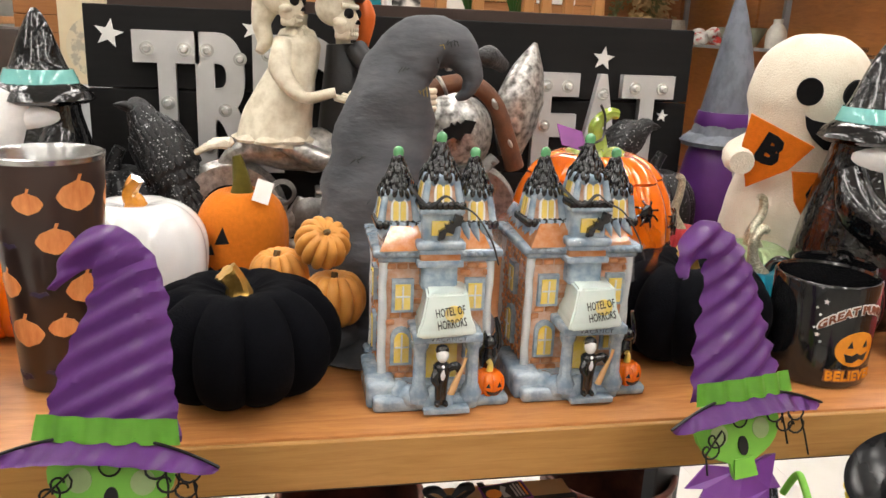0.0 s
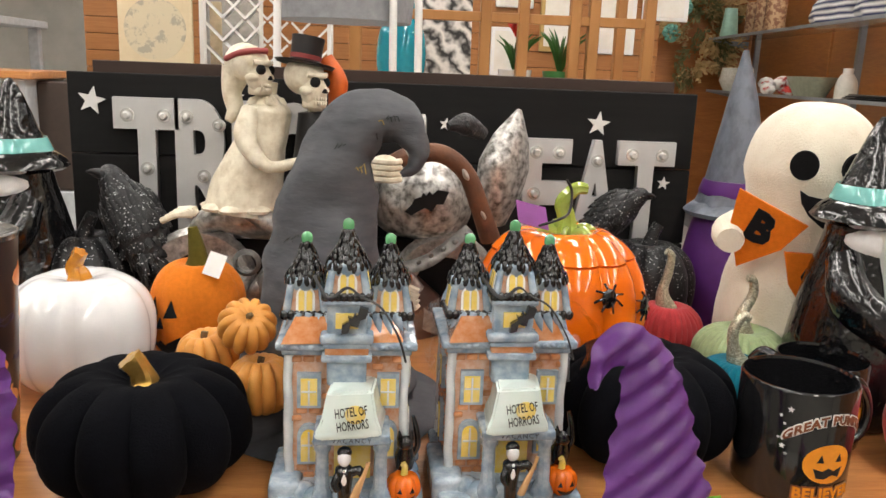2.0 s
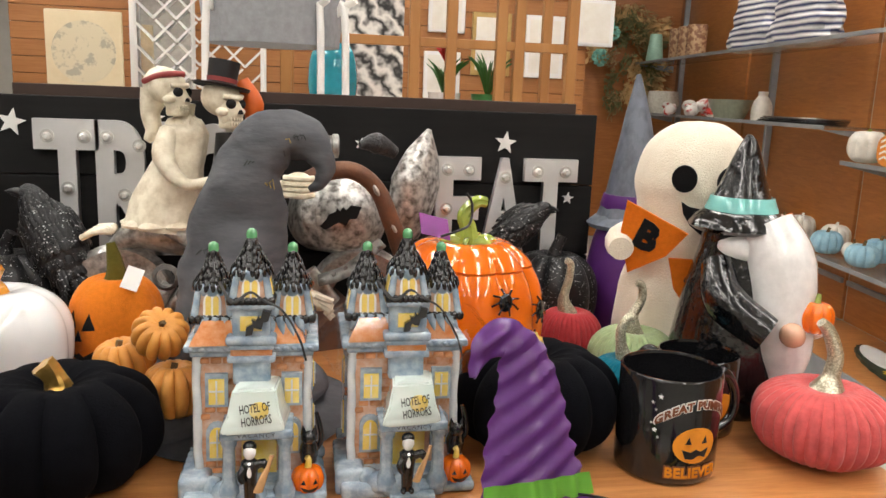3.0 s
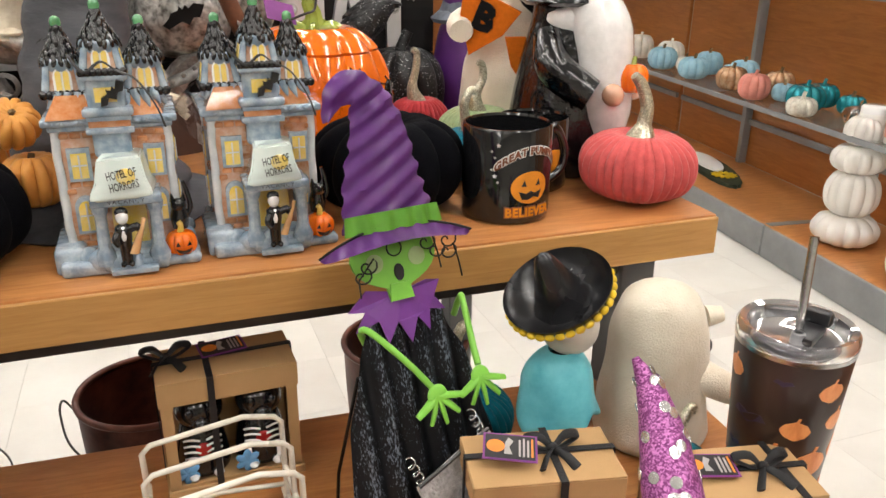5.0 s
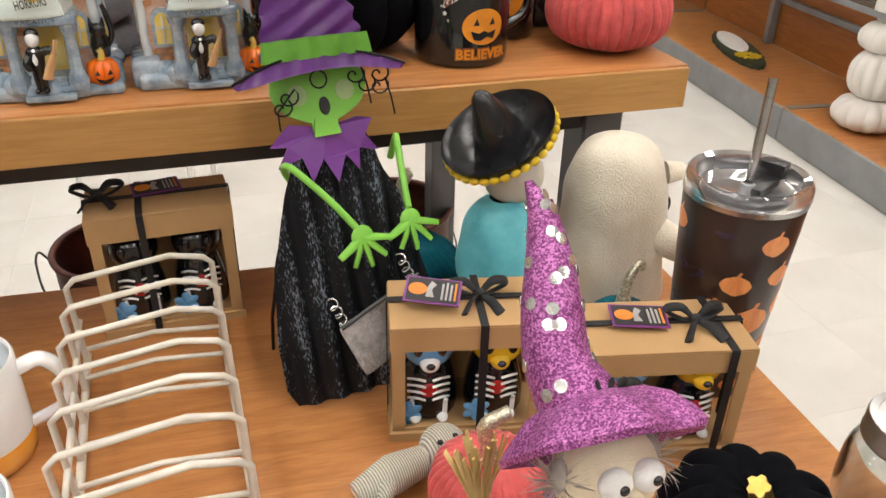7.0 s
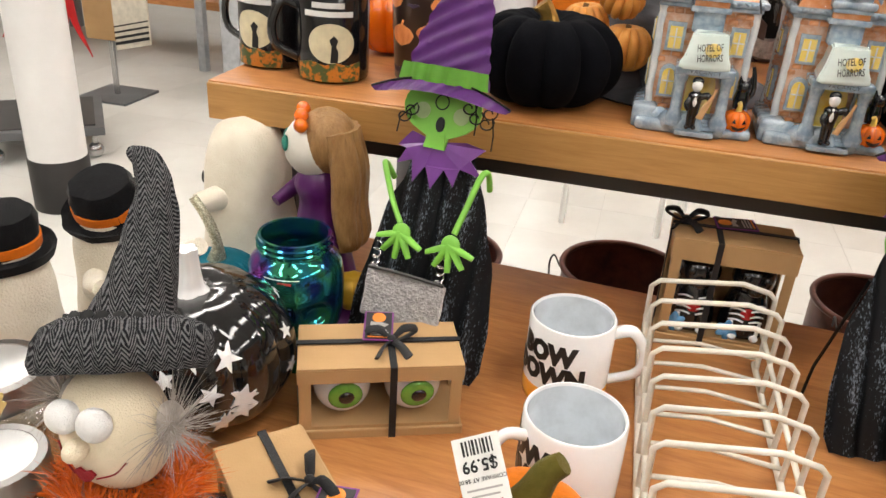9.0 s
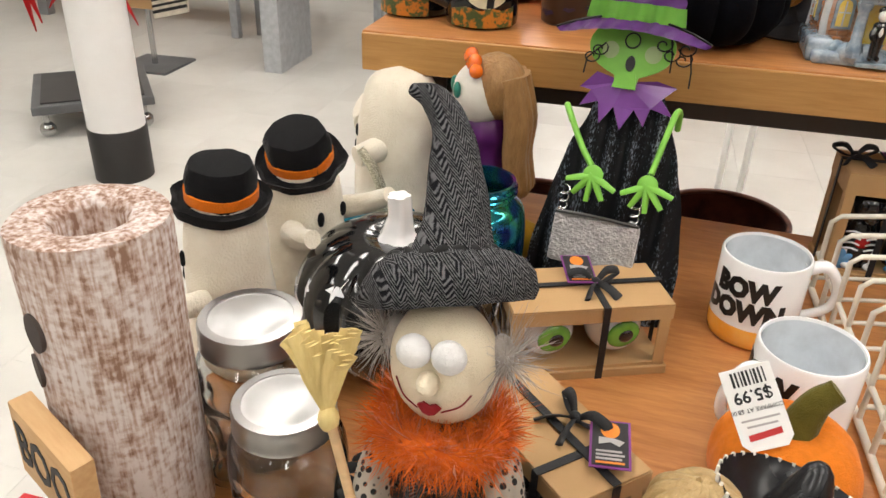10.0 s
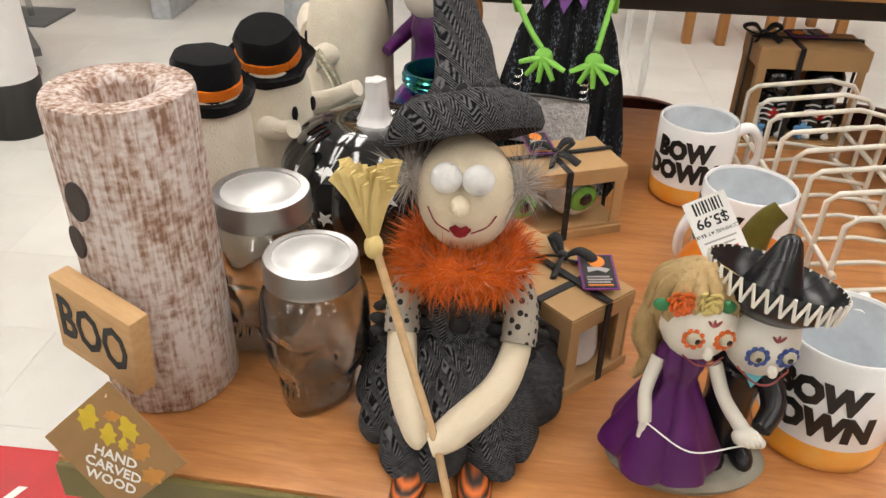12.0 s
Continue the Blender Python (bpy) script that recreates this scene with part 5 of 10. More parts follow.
add_tube(b, [(-0.064, 0.01, 0.39), (-0.072, 0.010, 0.36), (-0.068, 0.006, 0.335), (-0.076, 0.0, 0.318)], [0.022, 0.014, 0.012, 0.006], 12, 14)
add_tube(b, [(0.045, 0.02, 0.335), (0.042, 0.0, 0.385)], 0.011, 12)
for k in range(4):
    add_tube(b, [(0.03 + 0.01 * k, -0.055, 0.262 + 0.003 * k), (0.05 + 0.01 * k, -0.068, 0.258), (0.06 + 0.008 * k, -0.06, 0.246)], 0.0052, 7, 8)
add_tube(b, [(0.06, -0.06, 0.25), (0.145, -0.08, 0.266)], 0.011, 10)
add_ell(b, 0.022, 0.016, 0.018, pose(0.145, -0.085, 0.268), 14, 10)
for k in range(4):
    add_tube(b, [(0.125, -0.092, 0.254 + 0.008 * k), (0.150, -0.104, 0.254 + 0.008 * k), (0.166, -0.092, 0.254 + 0.008 * k)], 0.0045, 7, 8)
for k in range(5):
    add_tube(b, [(-0.165 + 0.006 * k, -0.03, 0.178 + 0.004 * k), (-0.14 + 0.006 * k, -0.045, 0.19 + 0.002 * k), (-0.12, -0.045, 0.19)], 0.005, 7, 6)
add_ell(b, 0.030, 0.016, 0.014, pose(0.165, -0.09, 0.10, 0, 20, 0), 14, 10)
for k in range(4):
    add_tube(b, [(0.17 + 0.005 * k, -0.10, 0.11 - 0.008 * k), (0.195, -0.105, 0.10 - 0.008 * k)], 0.0055, 7)
s1, d1 = skull(pose(-0.040, -0.010, 0.388, 0, 0, 60), 0.88)
s2, d2 = skull(pose(0.036, -0.020, 0.374, 0, 0, 54), 0.92)
sk += [(b, BONE), (s1, BONE), (s2, BONE), (d1, DARKHOLE), (d2, DARKHOLE)]
b = BM()
add_tube(b, [(0.055, 0.02, 0.19), (0.055, 0.015, 0.27), (0.05, 0.015, 0.335)], [0.05, 0.042, 0.03], 18, 14)
add_tube(b, [(0.06, -0.02, 0.33), (0.085, -0.05, 0.29), (0.08, -0.065, 0.265)], [0.016, 0.016, 0.013], 12, 10)
add_lathe(b, [(0.0, 0.0), (0.046, 0.0), (0.049, 0.004), (0.030, 0.006), (0.0245, 0.010), (0.0265, 0.050), (0.0, 0.051)], 28, m=pose(0.032, -0.014, 0.399, -6, 8, 0) @ Matrix.Diagonal((0.86, 0.86, 0.78, 1)))
sk.append((b, mat("black_resin", (0.018, 0.017, 0.018), rough=0.4, scale=30, bump=0.0006)))
b = BM()
add_lathe(b, [(0.0248, 0.010), (0.0262, 0.018), (0.0252, 0.018)], 28, m=pose(0.032, -0.014, 0.399, -6, 8, 0) @ Matrix.Diagonal((0.86, 0.86, 0.78, 1)))
add_tube(b, [(-0.076, -0.010, 0.404), (-0.056, -0.026, 0.412), (-0.034, -0.030, 0.416), (-0.018, -0.022, 0.416)], 0.0042, 8, 14)
sk.append((b, mat("dusty_rose_resin", (0.33, 0.06, 0.06), rough=0.6)))
b = tube([(0.058, 0.014, 0.41), (0.076, 0.012, 0.375), (0.072, 0.014, 0.325)], [0.012, 0.016, 0.008], 12, 12)
sk.append((b, mat("orange_resin_hair", (0.72, 0.14, 0.02), rough=0.5)))
b2 = lathe([(0.0, 0.0), (0.09, 0.0), (0.088, 0.06), (0.05, 0.10), (0, 0.10)], 24, m=pose(0.13, 0.02, 0.0) @ Matrix.Diagonal((1.2, 0.6, 1, 1)))
sk.append((b2, mat("brown_resin_base", (0.10, 0.05, 0.035), rough=0.6, scale=25, bump=0.001)))
b = ell(0.0275, 0.030, 0.028, pose(-0.054, 0.010, 0.399), 22, 14)
sk.append((b, BONE))
b = BM()
add_tube(b, [(0.29, 0.01, 0.31), (0.26, -0.01, 0.325), (0.235, -0.02, 0.322)], [0.010, 0.017, 0.006], 12, 10)
sk.append((b, FEATHER))
statue("skeleton_figurine", sk, pose(0.03, 1.19, UT), "resin bridal skeleton couple riding a rusty silver motorcycle", "figurine")

# tall gnome with a speckled grey hat and a purple coat
GREYHAT = mat("speckled_grey_hat", (0.15, 0.17, 0.21), rough=0.45, col2=(0.04, 0.045, 0.055), scale=55, amount=0.33, bump=0.001, bscale=70, stretch=(1, 1, 0.6))
PURPLE = mat("purple_resin", (0.13, 0.03, 0.22), rough=0.4, scale=25)
WHITEBEARD = mat("white_beard", (0.72, 0.70, 0.72), rough=0.6, bump=0.001, bscale=120)
g = [(tube([(0, 0, 0.195), (0, 0, 0.24), (0.002, 0, 0.31), (0.0, 0, 0.38), (-0.004, 0, 0.45)], [0.062, 0.046, 0.036, 0.022, 0.004], 28, 30, ribs=7, depth=0.05), GREYHAT),
     (lathe([(0, 0.19), (0.075, 0.183), (0.078, 0.190), (0.055, 0.206), (0.045, 0.215), (0, 0.215)], 32, wobble=0.12), GREYHAT),
     (lathe([(0.051, 0.216), (0.053, 0.223), (0.0475, 0.242), (0.045, 0.242)], 32), PURPLE),
     (lathe(curve_prof([(0.0, 0.0), (0.062, 0.0), (0.075, 0.05), (0.068, 0.12), (0.05, 0.185), (0, 0.19)]), 32), PURPLE),
     (ell(0.044, 0.034, 0.08, pose(0.022, -0.042, 0.125), 20, 14), WHITEBEARD), (ell(0.014, 0.014, 0.013, pose(0.02, -0.072, 0.18), 14, 10), FLESH),
     (box_bm(0.012, 0.003, 0.02, 0.001, 1, m=pose(0.03, -0.040, 0.219, 0, 0, 35)), GOLD)]
statue("gnome_figurine", g, pose(0.752, 1.285, UT), "gnome figurine with tall speckled grey hat and purple coat", "gnome")

# plush ghost with a felt banner
FLEECE = mat("cream_fleece", (0.78, 0.72, 0.60), rough=1.0, col2=(0.66, 0.58, 0.45), scale=24, amount=0.4, bump=0.0015, bscale=420, sheen=0.4)
BLACKFELT = MATS["black_felt"]
BANNER = felt("banner_orange_felt", (0.74, 0.18, 0.015))


gp = BM()
add_lathe(gp, curve_prof([(0.0, 0.0), (0.086, 0.002), (0.098, 0.05), (0.092, 0.12), (0.076, 0.19), (0.078, 0.24), (0.083, 0.275), (0.066, 0.325), (0.034, 0.352), (0.0, 0.357)], 40), 40, wobble=0.04)
arm = BM()
add_tube(arm, [(-0.07, -0.02, 0.20), (-0.10, -0.055, 0.19), (-0.105, -0.09, 0.185)], [0.024, 0.024, 0.016], 14, 12)
add_tube(arm, [(0.07, -0.02, 0.20), (0.10, -0.05, 0.19), (0.11, -0.085, 0.185)], [0.024, 0.024, 0.016], 14, 12)
pc = [(gp, FLEECE), (arm, FLEECE)]
for x in (-0.030, 0.030):
    a = x / 0.085
    pc.append((slab(oval(0.0165, 0.0185, 20), 0.004, pose(0.083 * math.sin(a), -0.085 * math.cos(a), 0.282, 10, 0, math.degrees(a) * 0.9)), BLACKFELT))
mouth = slab([(-0.042, 0.016), (-0.03, 0.010), (0.0, 0.006), (0.03, 0.010), (0.046, 0.020), (0.044, 0.0), (0.034, -0.018), (0.016, -0.032), (-0.006, -0.030), (-0.026, -0.016), (-0.038, 0.0)], 0.004)
bmesh.ops.triangulate(mouth, faces=[f for f in mouth.faces if len(f.verts) > 4])
bmesh.ops.scale(mouth, vec=(0.82, 1, 1), verts=mouth.verts)
wrap(mouth, 0.084, 0.008)
bmesh.ops.transform(mouth, matrix=pose(0, 0, 0.236, 0, 0, 3) @ Matrix.Diagonal((1, 1, 0.95, 1)), verts=mouth.verts)
pc.append((mouth, BLACKFELT))
for k, (x, z, tilt, ch) in enumerate(((-0.072, 0.205, 24, "B"), (0.0, 0.150, 0, "O"), (0.082, 0.20, -24, "O"))):
    mm = pose(x, -0.104 + 0.012 * abs(k - 1), z, 8, tilt, -20 + 20 * k)
    pc.append((slab([(-0.045, 0.03), (0.045, 0.03), (0.034, -0.012), (0.0, -0.060), (-0.034, -0.012)], 0.004, mm), BANNER))
    tb = text_bm(ch, 0.052, 0.001, bold=0.003)
    bmesh.ops.transform(tb, matrix=mm @ pose(0, -0.003, -0.002), verts=tb.verts)
    pc.append((tb, BLACKFELT))
statue("plush_ghost", pc, pose(0.762, 1.075, UT, 0, 0, -16) @ Matrix.Scale(1.06, 4), "cream plush ghost holding an orange felt BOO banner", "plush ghost")

# glossy ceramic gnomes in black robes
BEARD = glaze("white_beard_glaze", (0.80, 0.79, 0.78), bump=0.0012, bscale=55)
TEALBAND = glaze("teal_band_glaze", (0.22, 0.58, 0.55))


ROBE = glaze("black_robe_glaze", (0.006, 0.006, 0.007), bump=0.010, bscale=28)


def ceramic_gnome(m, label):
    pc = [(tube([(0, 0, 0.265), (0, 0, 0.29), (0.002, 0, 0.325), (0.003, 0, 0.352), (0.0, 0, 0.366)], [0.052, 0.037, 0.024, 0.013, 0.004], 28, 26), ROBE),
          (lathe([(0, 0.245), (0.062, 0.240), (0.071, 0.246), (0.066, 0.256), (0.050, 0.268), (0.0, 0.275)], 36, wobble=0.05), ROBE),
          (lathe([(0.051, 0.266), (0.0505, 0.270), (0.044, 0.286), (0.041, 0.286)], 36), TEALBAND),
          (lathe(curve_prof([(0, 0), (0.078, 0.0), (0.088, 0.02), (0.083, 0.08), (0.068, 0.16), (0.052, 0.22), (0.045, 0.25), (0, 0.25)]), 36), ROBE),
          (tube([(0.0, -0.035, 0.245), (0.0, -0.062, 0.205), (0.0, -0.072, 0.15), (0.0, -0.082, 0.09), (0.0, -0.086, 0.03)], [0.044, 0.050, 0.048, 0.040, 0.018], 22, 22, ribs=9, depth=0.06), BEARD),
          (ell(0.055, 0.05, 0.032, pose(0, -0.012, 0.222), 24, 14), BEARD), (ell(0.014, 0.014, 0.014, pose(0, -0.072, 0.232), 16, 10), glaze("skin_glaze", (0.72, 0.42, 0.28)))]
    arms = BM()
    for sx in (-1, 1):
        add_tube(arms, [(sx * 0.055, 0.0, 0.20), (sx * 0.080, -0.03, 0.16), (sx * 0.062, -0.085, 0.125)], [0.022, 0.028, 0.024], 16, 16)
    pc.append((arms, ROBE))
    pc.append((lathe(pumpkin_prof(0.024, 0.042, 0.08), 48, ribs=8, depth=0.15, m=pose(0.0, -0.122, 0.125)), ORANGEGLAZE))
    pc.append((tube([(0, -0.122, 0.163), (0.002, -0.122, 0.176)], [0.005, 0.003], 8), GREENGLAZE))
    hb = BM()
    for sx in (-1, 1):
        add_ell(hb, 0.014, 0.018, 0.016, pose(sx * 0.035, -0.108, 0.125), 12, 8)
    pc.append((hb, MATS["skin_glaze"]))
    return statue("ceramic_gnome", pc, m, label, "gnome", "ceramic gnomes")


ceramic_gnome(pose(0.755, 0.925, UT, 0, 0, 34) @ Matrix.Diagonal((0.92, 0.92, 1, 1)), "glossy black-robed ceramic gnome with witch hat holding a pumpkin")
ceramic_gnome(pose(-0.345, 1.20, UT, 0, 0, -55), "glossy black-robed ceramic gnome with a teal hat band")

# ---- things on the low table ----
WITCHGREEN = mat("lime_enamel", (0.22, 0.55, 0.07), rough=0.4, col2=(0.17, 0.45, 0.06), scale=30)
HATPURPLE = mat("purple_enamel", (0.19, 0.055, 0.30), rough=0.38, col2=(0.14, 0.035, 0.22), scale=22, coat=0.2)
def dry_brushed(name, dark, light, pitch):
    """Black tin dry-brushed with silver-blue along the ridges of its corrugation."""
    m = bpy.data.materials.new(name)
    m.use_nodes = True
    nt = m.node_tree
    L = nt.links.new
    b = nt.nodes["Principled BSDF"]
    b.inputs["Roughness"].default_value, b.inputs["Metallic"].default_value = 0.42, 0.15
    tc = nt.nodes.new("ShaderNodeTexCoord")
    sx = nt.nodes.new("ShaderNodeSeparateXYZ")
    L(tc.outputs["Object"], sx.inputs[0])
    def op(kind, u, v):
        n = nt.nodes.new("ShaderNodeMath")
        n.operation = kind
        for i, q in enumerate((u, v)):
            if isinstance(q, (int, float)):
                n.inputs[i].default_value = q
            else:
                L(q, n.inputs[i])
        return n.outputs[0]
    ridge = op("MULTIPLY", op("COSINE", op("MULTIPLY", sx.outputs[0], 2 * math.pi / pitch), 0), -0.075)
    f = ridge
    for sc, st, k in ((600, (1, 1, 0.35), 1.0), (22, (1, 1, 0.5), 0.55)):
        mp = nt.nodes.new("ShaderNodeMapping")
        mp.inputs["Scale"].default_value = st
        L(tc.outputs["Object"], mp.inputs["Vector"])
        n = nt.nodes.new("ShaderNodeTexNoise")
        n.inputs["Scale"].default_value, n.inputs["Detail"].default_value = sc, 4
        L(mp.outputs[0], n.inputs["Vector"])
        f = op("ADD", f, op("MULTIPLY", op("SUBTRACT", n.outputs[0], 0.5), k))
    r = nt.nodes.new("ShaderNodeValToRGB")
    e = r.color_ramp.elements
    e[0].position, e[1].position = 0.08, 0.24
    e[0].color, e[1].color = (*dark, 1), (*light, 1)
    L(f, r.inputs[0])
    L(r.outputs[0], b.inputs["Base Color"])
    return m


DRESS = dry_brushed("brushed_black_tin", (0.010, 0.011, 0.014), (0.32, 0.38, 0.46), 0.027)
FURGREY = mat("grey_plush_fabric", (0.26, 0.25, 0.245), rough=0.9, col2=(0.50, 0.48, 0.47), scale=150, amount=0.5, bump=0.004, bscale=260, sheen=0.5)
BLUSH = mat("blush_paint", (0.40, 0.55, 0.25), rough=0.45)


def sheet(left, right, zs, nx, yfun, thick=0.0012):
    """A shaped tin sheet in the xz plane: edges left(z), right(z), relief yfun(x, z)."""
    bm = BM()
    G = []
    for z in zs:
        a, b = left(z), right(z)
        G.append([bm.verts.new((a + (b - a) * i / nx, yfun(a + (b - a) * i / nx, z), z)) for i in range(nx + 1)])
    for A, B in zip(G, G[1:]):
        for i in range(nx):
            bm.faces.new((A[i], A[i + 1], B[i + 1], B[i]))
    g = bmesh.ops.solidify(bm, geom=bm.faces[:], thickness=thick)
    bmesh.ops.recalc_face_normals(bm, faces=bm.faces)
    return bm


def edge_fun(pts):
    def f(z):
        for (z0, x0), (z1, x1) in zip(pts, pts[1:]):
            if z <= z1:
                u = 0 if z1 == z0 else max(0.0, (z - z0) / (z1 - z0))
                u = u * u * (3 - 2 * u) * 0.4 + u * 0.6
                return x0 + (x1 - x0) * u
        return pts[-1][1]
    return f


def tin_witch(m, label, arms_out, askew=0.0):
    t = thing("tin_witch", m, label, "witch decoration", "corrugated tin witches")
    zs = [0.28 * i / 28 for i in range(29)]
    hw = edge_fun([(0.0, 0.084), (0.02, 0.094), (0.07, 0.094), (0.14, 0.083), (0.20, 0.067), (0.25, 0.047), (0.28, 0.034)])
    part("dress", sheet(lambda z: -hw(z), hw, zs, 60, lambda x, z: -0.022 * (1 - (x / 0.1) ** 2) + 0.0042 * math.cos(x * 2 * math.pi / 0.027)), DRESS, t, "black corrugated dress brushed with silver", m=pose(0.010, 0, 0))
    # collar
    out = [(-0.036, 0.292), (-0.056, 0.272), (-0.040, 0.270), (-0.052, 0.250), (-0.028, 0.258), (-0.022, 0.232), (-0.008, 0.254), (0.004, 0.228), (0.016, 0.254), (0.030, 0.236), (0.034, 0.258), (0.060, 0.252), (0.044, 0.270), (0.058, 0.286), (0.036, 0.290), (0.0, 0.284)]
    part("collar", slab(out, 0.002, bend=lambda v: Vector((v.x, v.y - 0.036 + 5 * v.x ** 2, v.z))), HATPURPLE, t, "jagged purple collar", smooth=False)
    # head
    out = [(0.012, 0.276), (0.014, 0.290)] + [(0.050 * math.cos(a), 0.324 + 0.034 * math.sin(a)) for a in [radians(q) for q in range(-60, 241, 15)]] + [(-0.014, 0.290), (-0.012, 0.276)]
    head = part("head", slab(out, 0.004, pose(0, -0.036, 0)), WITCHGREEN, t, "flat lime green face", smooth=False)
    part("mouth", slab(oval(0.0055, 0.009, 16), 0.003, pose(0.002, -0.0385, 0.305)), BLACK, head, smooth=False)
    part("neck_tab", slab([(-0.014, 0.276), (0.014, 0.276), (0.011, 0.294), (-0.011, 0.294)], 0.002, pose(0, -0.040, 0)), WITCHGREEN, head, smooth=False)
    for x in (-0.024, 0.026):
        part("cheek", slab(oval(0.010, 0.010, 16), 0.0006, pose(x, -0.0385, 0.318)), BLUSH, head, smooth=False)
    def ring(x, z, r):
        return tube([(x + r * math.cos(a), -0.041, z + r * math.sin(a)) for a in [2 * math.pi * k / 18 for k in range(19)]], 0.0009, 6)
    part("nose_ring", ring(0.0, 0.331, 0.0085), BLACKWIRE, head)
    # wire curls
    for sx, pts in ((-1, ((0.036, 0.317), (0.044, 0.308))), (1, ((0.036, 0.330), (0.046, 0.320), (0.060, 0.316), (0.062, 0.328)))):
        for k, (x, z) in enumerate(pts):
            sp = [(sx * x + (0.002 + 0.0012 * q * 0.5) * math.cos(q * 0.55) * 1.2, -0.043 - 0.0004 * q, z + (0.002 + 0.0012 * q * 0.5) * math.sin(q * 0.55)) for q in range(14)]
            sp += [(sx * (x + 0.012), -0.046, z - 0.012), (sx * (x + 0.013), -0.046, z - 0.03)] if k % 2 == 0 else []
            part("wire_curl", tube(sp, 0.0010, 6), BLACKWIRE, head, "black wire curl")
    # hat
    mid = smooth_path([(0, 0, 0.352), (0.001, 0, 0.398), (0.006, 0, 0.442), (0.003, 0, 0.478), (-0.014, 0, 0.499), (-0.036, 0, 0.492), (-0.052, 0, 0.466)], 60)
    half = [0.055, 0.046, 0.035, 0.027, 0.021, 0.013, 0.002]
    bm = BM()
    grid = []
    for i, c in enumerate(mid):
        tn = (mid[min(i + 1, 60)] - mid[max(i - 1, 0)]).normalized()
        across = Vector((tn.z, 0, -tn.x))
        row = []
        for q in range(21):
            u = q / 10 - 1
            p = c + across * (u * lerp_list(half, i / 60) * (1 + 0.035 * math.cos(c.z * 2 * math.pi / 0.021)))
            row.append(bm.verts.new((p.x, -0.042 + 0.0030 * math.cos((p.z * 0.88 - p.x * 0.48) * 2 * math.pi / 0.0185) - 0.010 * (1 - u * u), p.z)))
        grid.append(row)
    for A, B in zip(grid, grid[1:]):
        for i in range(20):
            bm.faces.new((A[i], A[i + 1], B[i + 1], B[i]))
    bmesh.ops.solidify(bm, geom=bm.faces[:], thickness=0.0012)
    bmesh.ops.recalc_face_normals(bm, faces=bm.faces)
    hat = part("hat", bm, HATPURPLE, t, "purple corrugated witch hat with a curled tip")
    brim = BM()
    n = 44
    rim = lambda x: 0.355 - 0.021 * (x / 0.088) ** 2
    rows = []
    for j in range(7):
        u = j / 6
        row = []
        for i in range(n + 1):
            x = -0.088 + 0.176 * i / n
            full = max(0.0, 1 - (x / 0.088) ** 2)
            row.append(brim.verts.new((x, -0.054 - 0.022 * u * full + 0.0018 * math.cos((x + 0.3 * u * 0.03) * 2 * math.pi / 0.0185), rim(x) - u * (0.016 * full ** 0.5 + 0.0015))))
        rows.append(row)
    for A, B in zip(rows, rows[1:]):
        for i in range(n):
            brim.faces.new((A[i], A[i + 1], B[i + 1], B[i]))
    bmesh.ops.solidify(brim, geom=brim.faces[:], thickness=0.0012)
    part("brim", brim, HATPURPLE, hat, "wavy purple brim")
    part("brim_wire", tube([(-0.089 + 0.178 * i / 30, -0.055, rim(-0.088 + 0.176 * i / 30) + 0.0006) for i in range(31)], 0.0014, 6), BLACKWIRE, hat)
    part("band", sheet(lambda z: -0.057 + 0.15 * (z - 0.350), lambda z: 0.057 - 0.15 * (z - 0.350), [0.350 + 0.020 * i / 5 for i in range(6)], 48, lambda x, z: -0.050 - 0.010 * (1 - (x / 0.057) ** 2) + 0.0022 * math.cos(x * 2 * math.pi / 0.022)), WITCHGREEN, hat, "lime green hat band")
    # arms and splayed fingers
    for k, (P, wr, spread) in enumerate(arms_out):
        arm = part("arm", tube(P, 0.0038, 8, 22), WITCHGREEN, t, "bent lime green wire arm")
        bm = BM()
        w = Vector(wr)
        base = spread
        add_ell(bm, 0.012, 0.003, 0.012, pose(*w, 0, 0, 0), 12, 8)
        part("palm", bm, WITCHGREEN, arm)
        for f in range(5):
            a = radians(base + (f - 2) * 34)
            bm = BM()
            add_tube(bm, [w, w + Vector((0.018 * math.cos(a), -0.001, 0.018 * math.sin(a))), w + Vector((0.032 * math.cos(a), 0, 0.032 * math.sin(a)))], [0.005, 0.0046, 0.0036], 8, flat=0.6)
            part("finger", bm, WITCHGREEN, arm)
    # purse on two wire springs
    bm = box_bm(0.104, 0.010, 0.060, 0.005, 2, m=pose(0.004, -0.052, 0.062))
    bmesh.ops.subdivide_edges(bm, edges=bm.edges[:], cuts=3, use_grid_fill=True)
    for v in bm.verts:
        v.co.y += 0.003 * noise.noise(v.co * 90)
    swing = pose(0.030, 0, 0.122) @ pose(0.012 if askew else 0, 0, -0.012 if askew else 0, 0, -askew, 0) @ pose(-0.030, 0, -0.122)
    purse = part("purse", bm, FURGREY, t, "fuzzy silver-grey purse", m=swing)
    part("purse_clasp", tube([(-0.046, -0.056, 0.122), (0.0, -0.060, 0.124), (0.054, -0.056, 0.122)], 0.0024, 6, 10), mat("gunmetal", (0.10, 0.10, 0.10), rough=0.4, metal=0.6), purse)
    for x, zt in ((-0.040, 0.152), (0.046, 0.150)):
        part("spring", tube([(x + 0.005 * math.cos(q * 0.7), -0.054 + 0.002 * math.sin(q * 0.7), 0.121 + (zt - 0.121) * q / 30 + 0.003 * math.sin(q * 0.7)) for q in range(31)], 0.0010, 6), CHROME, purse, "coiled wire handle")
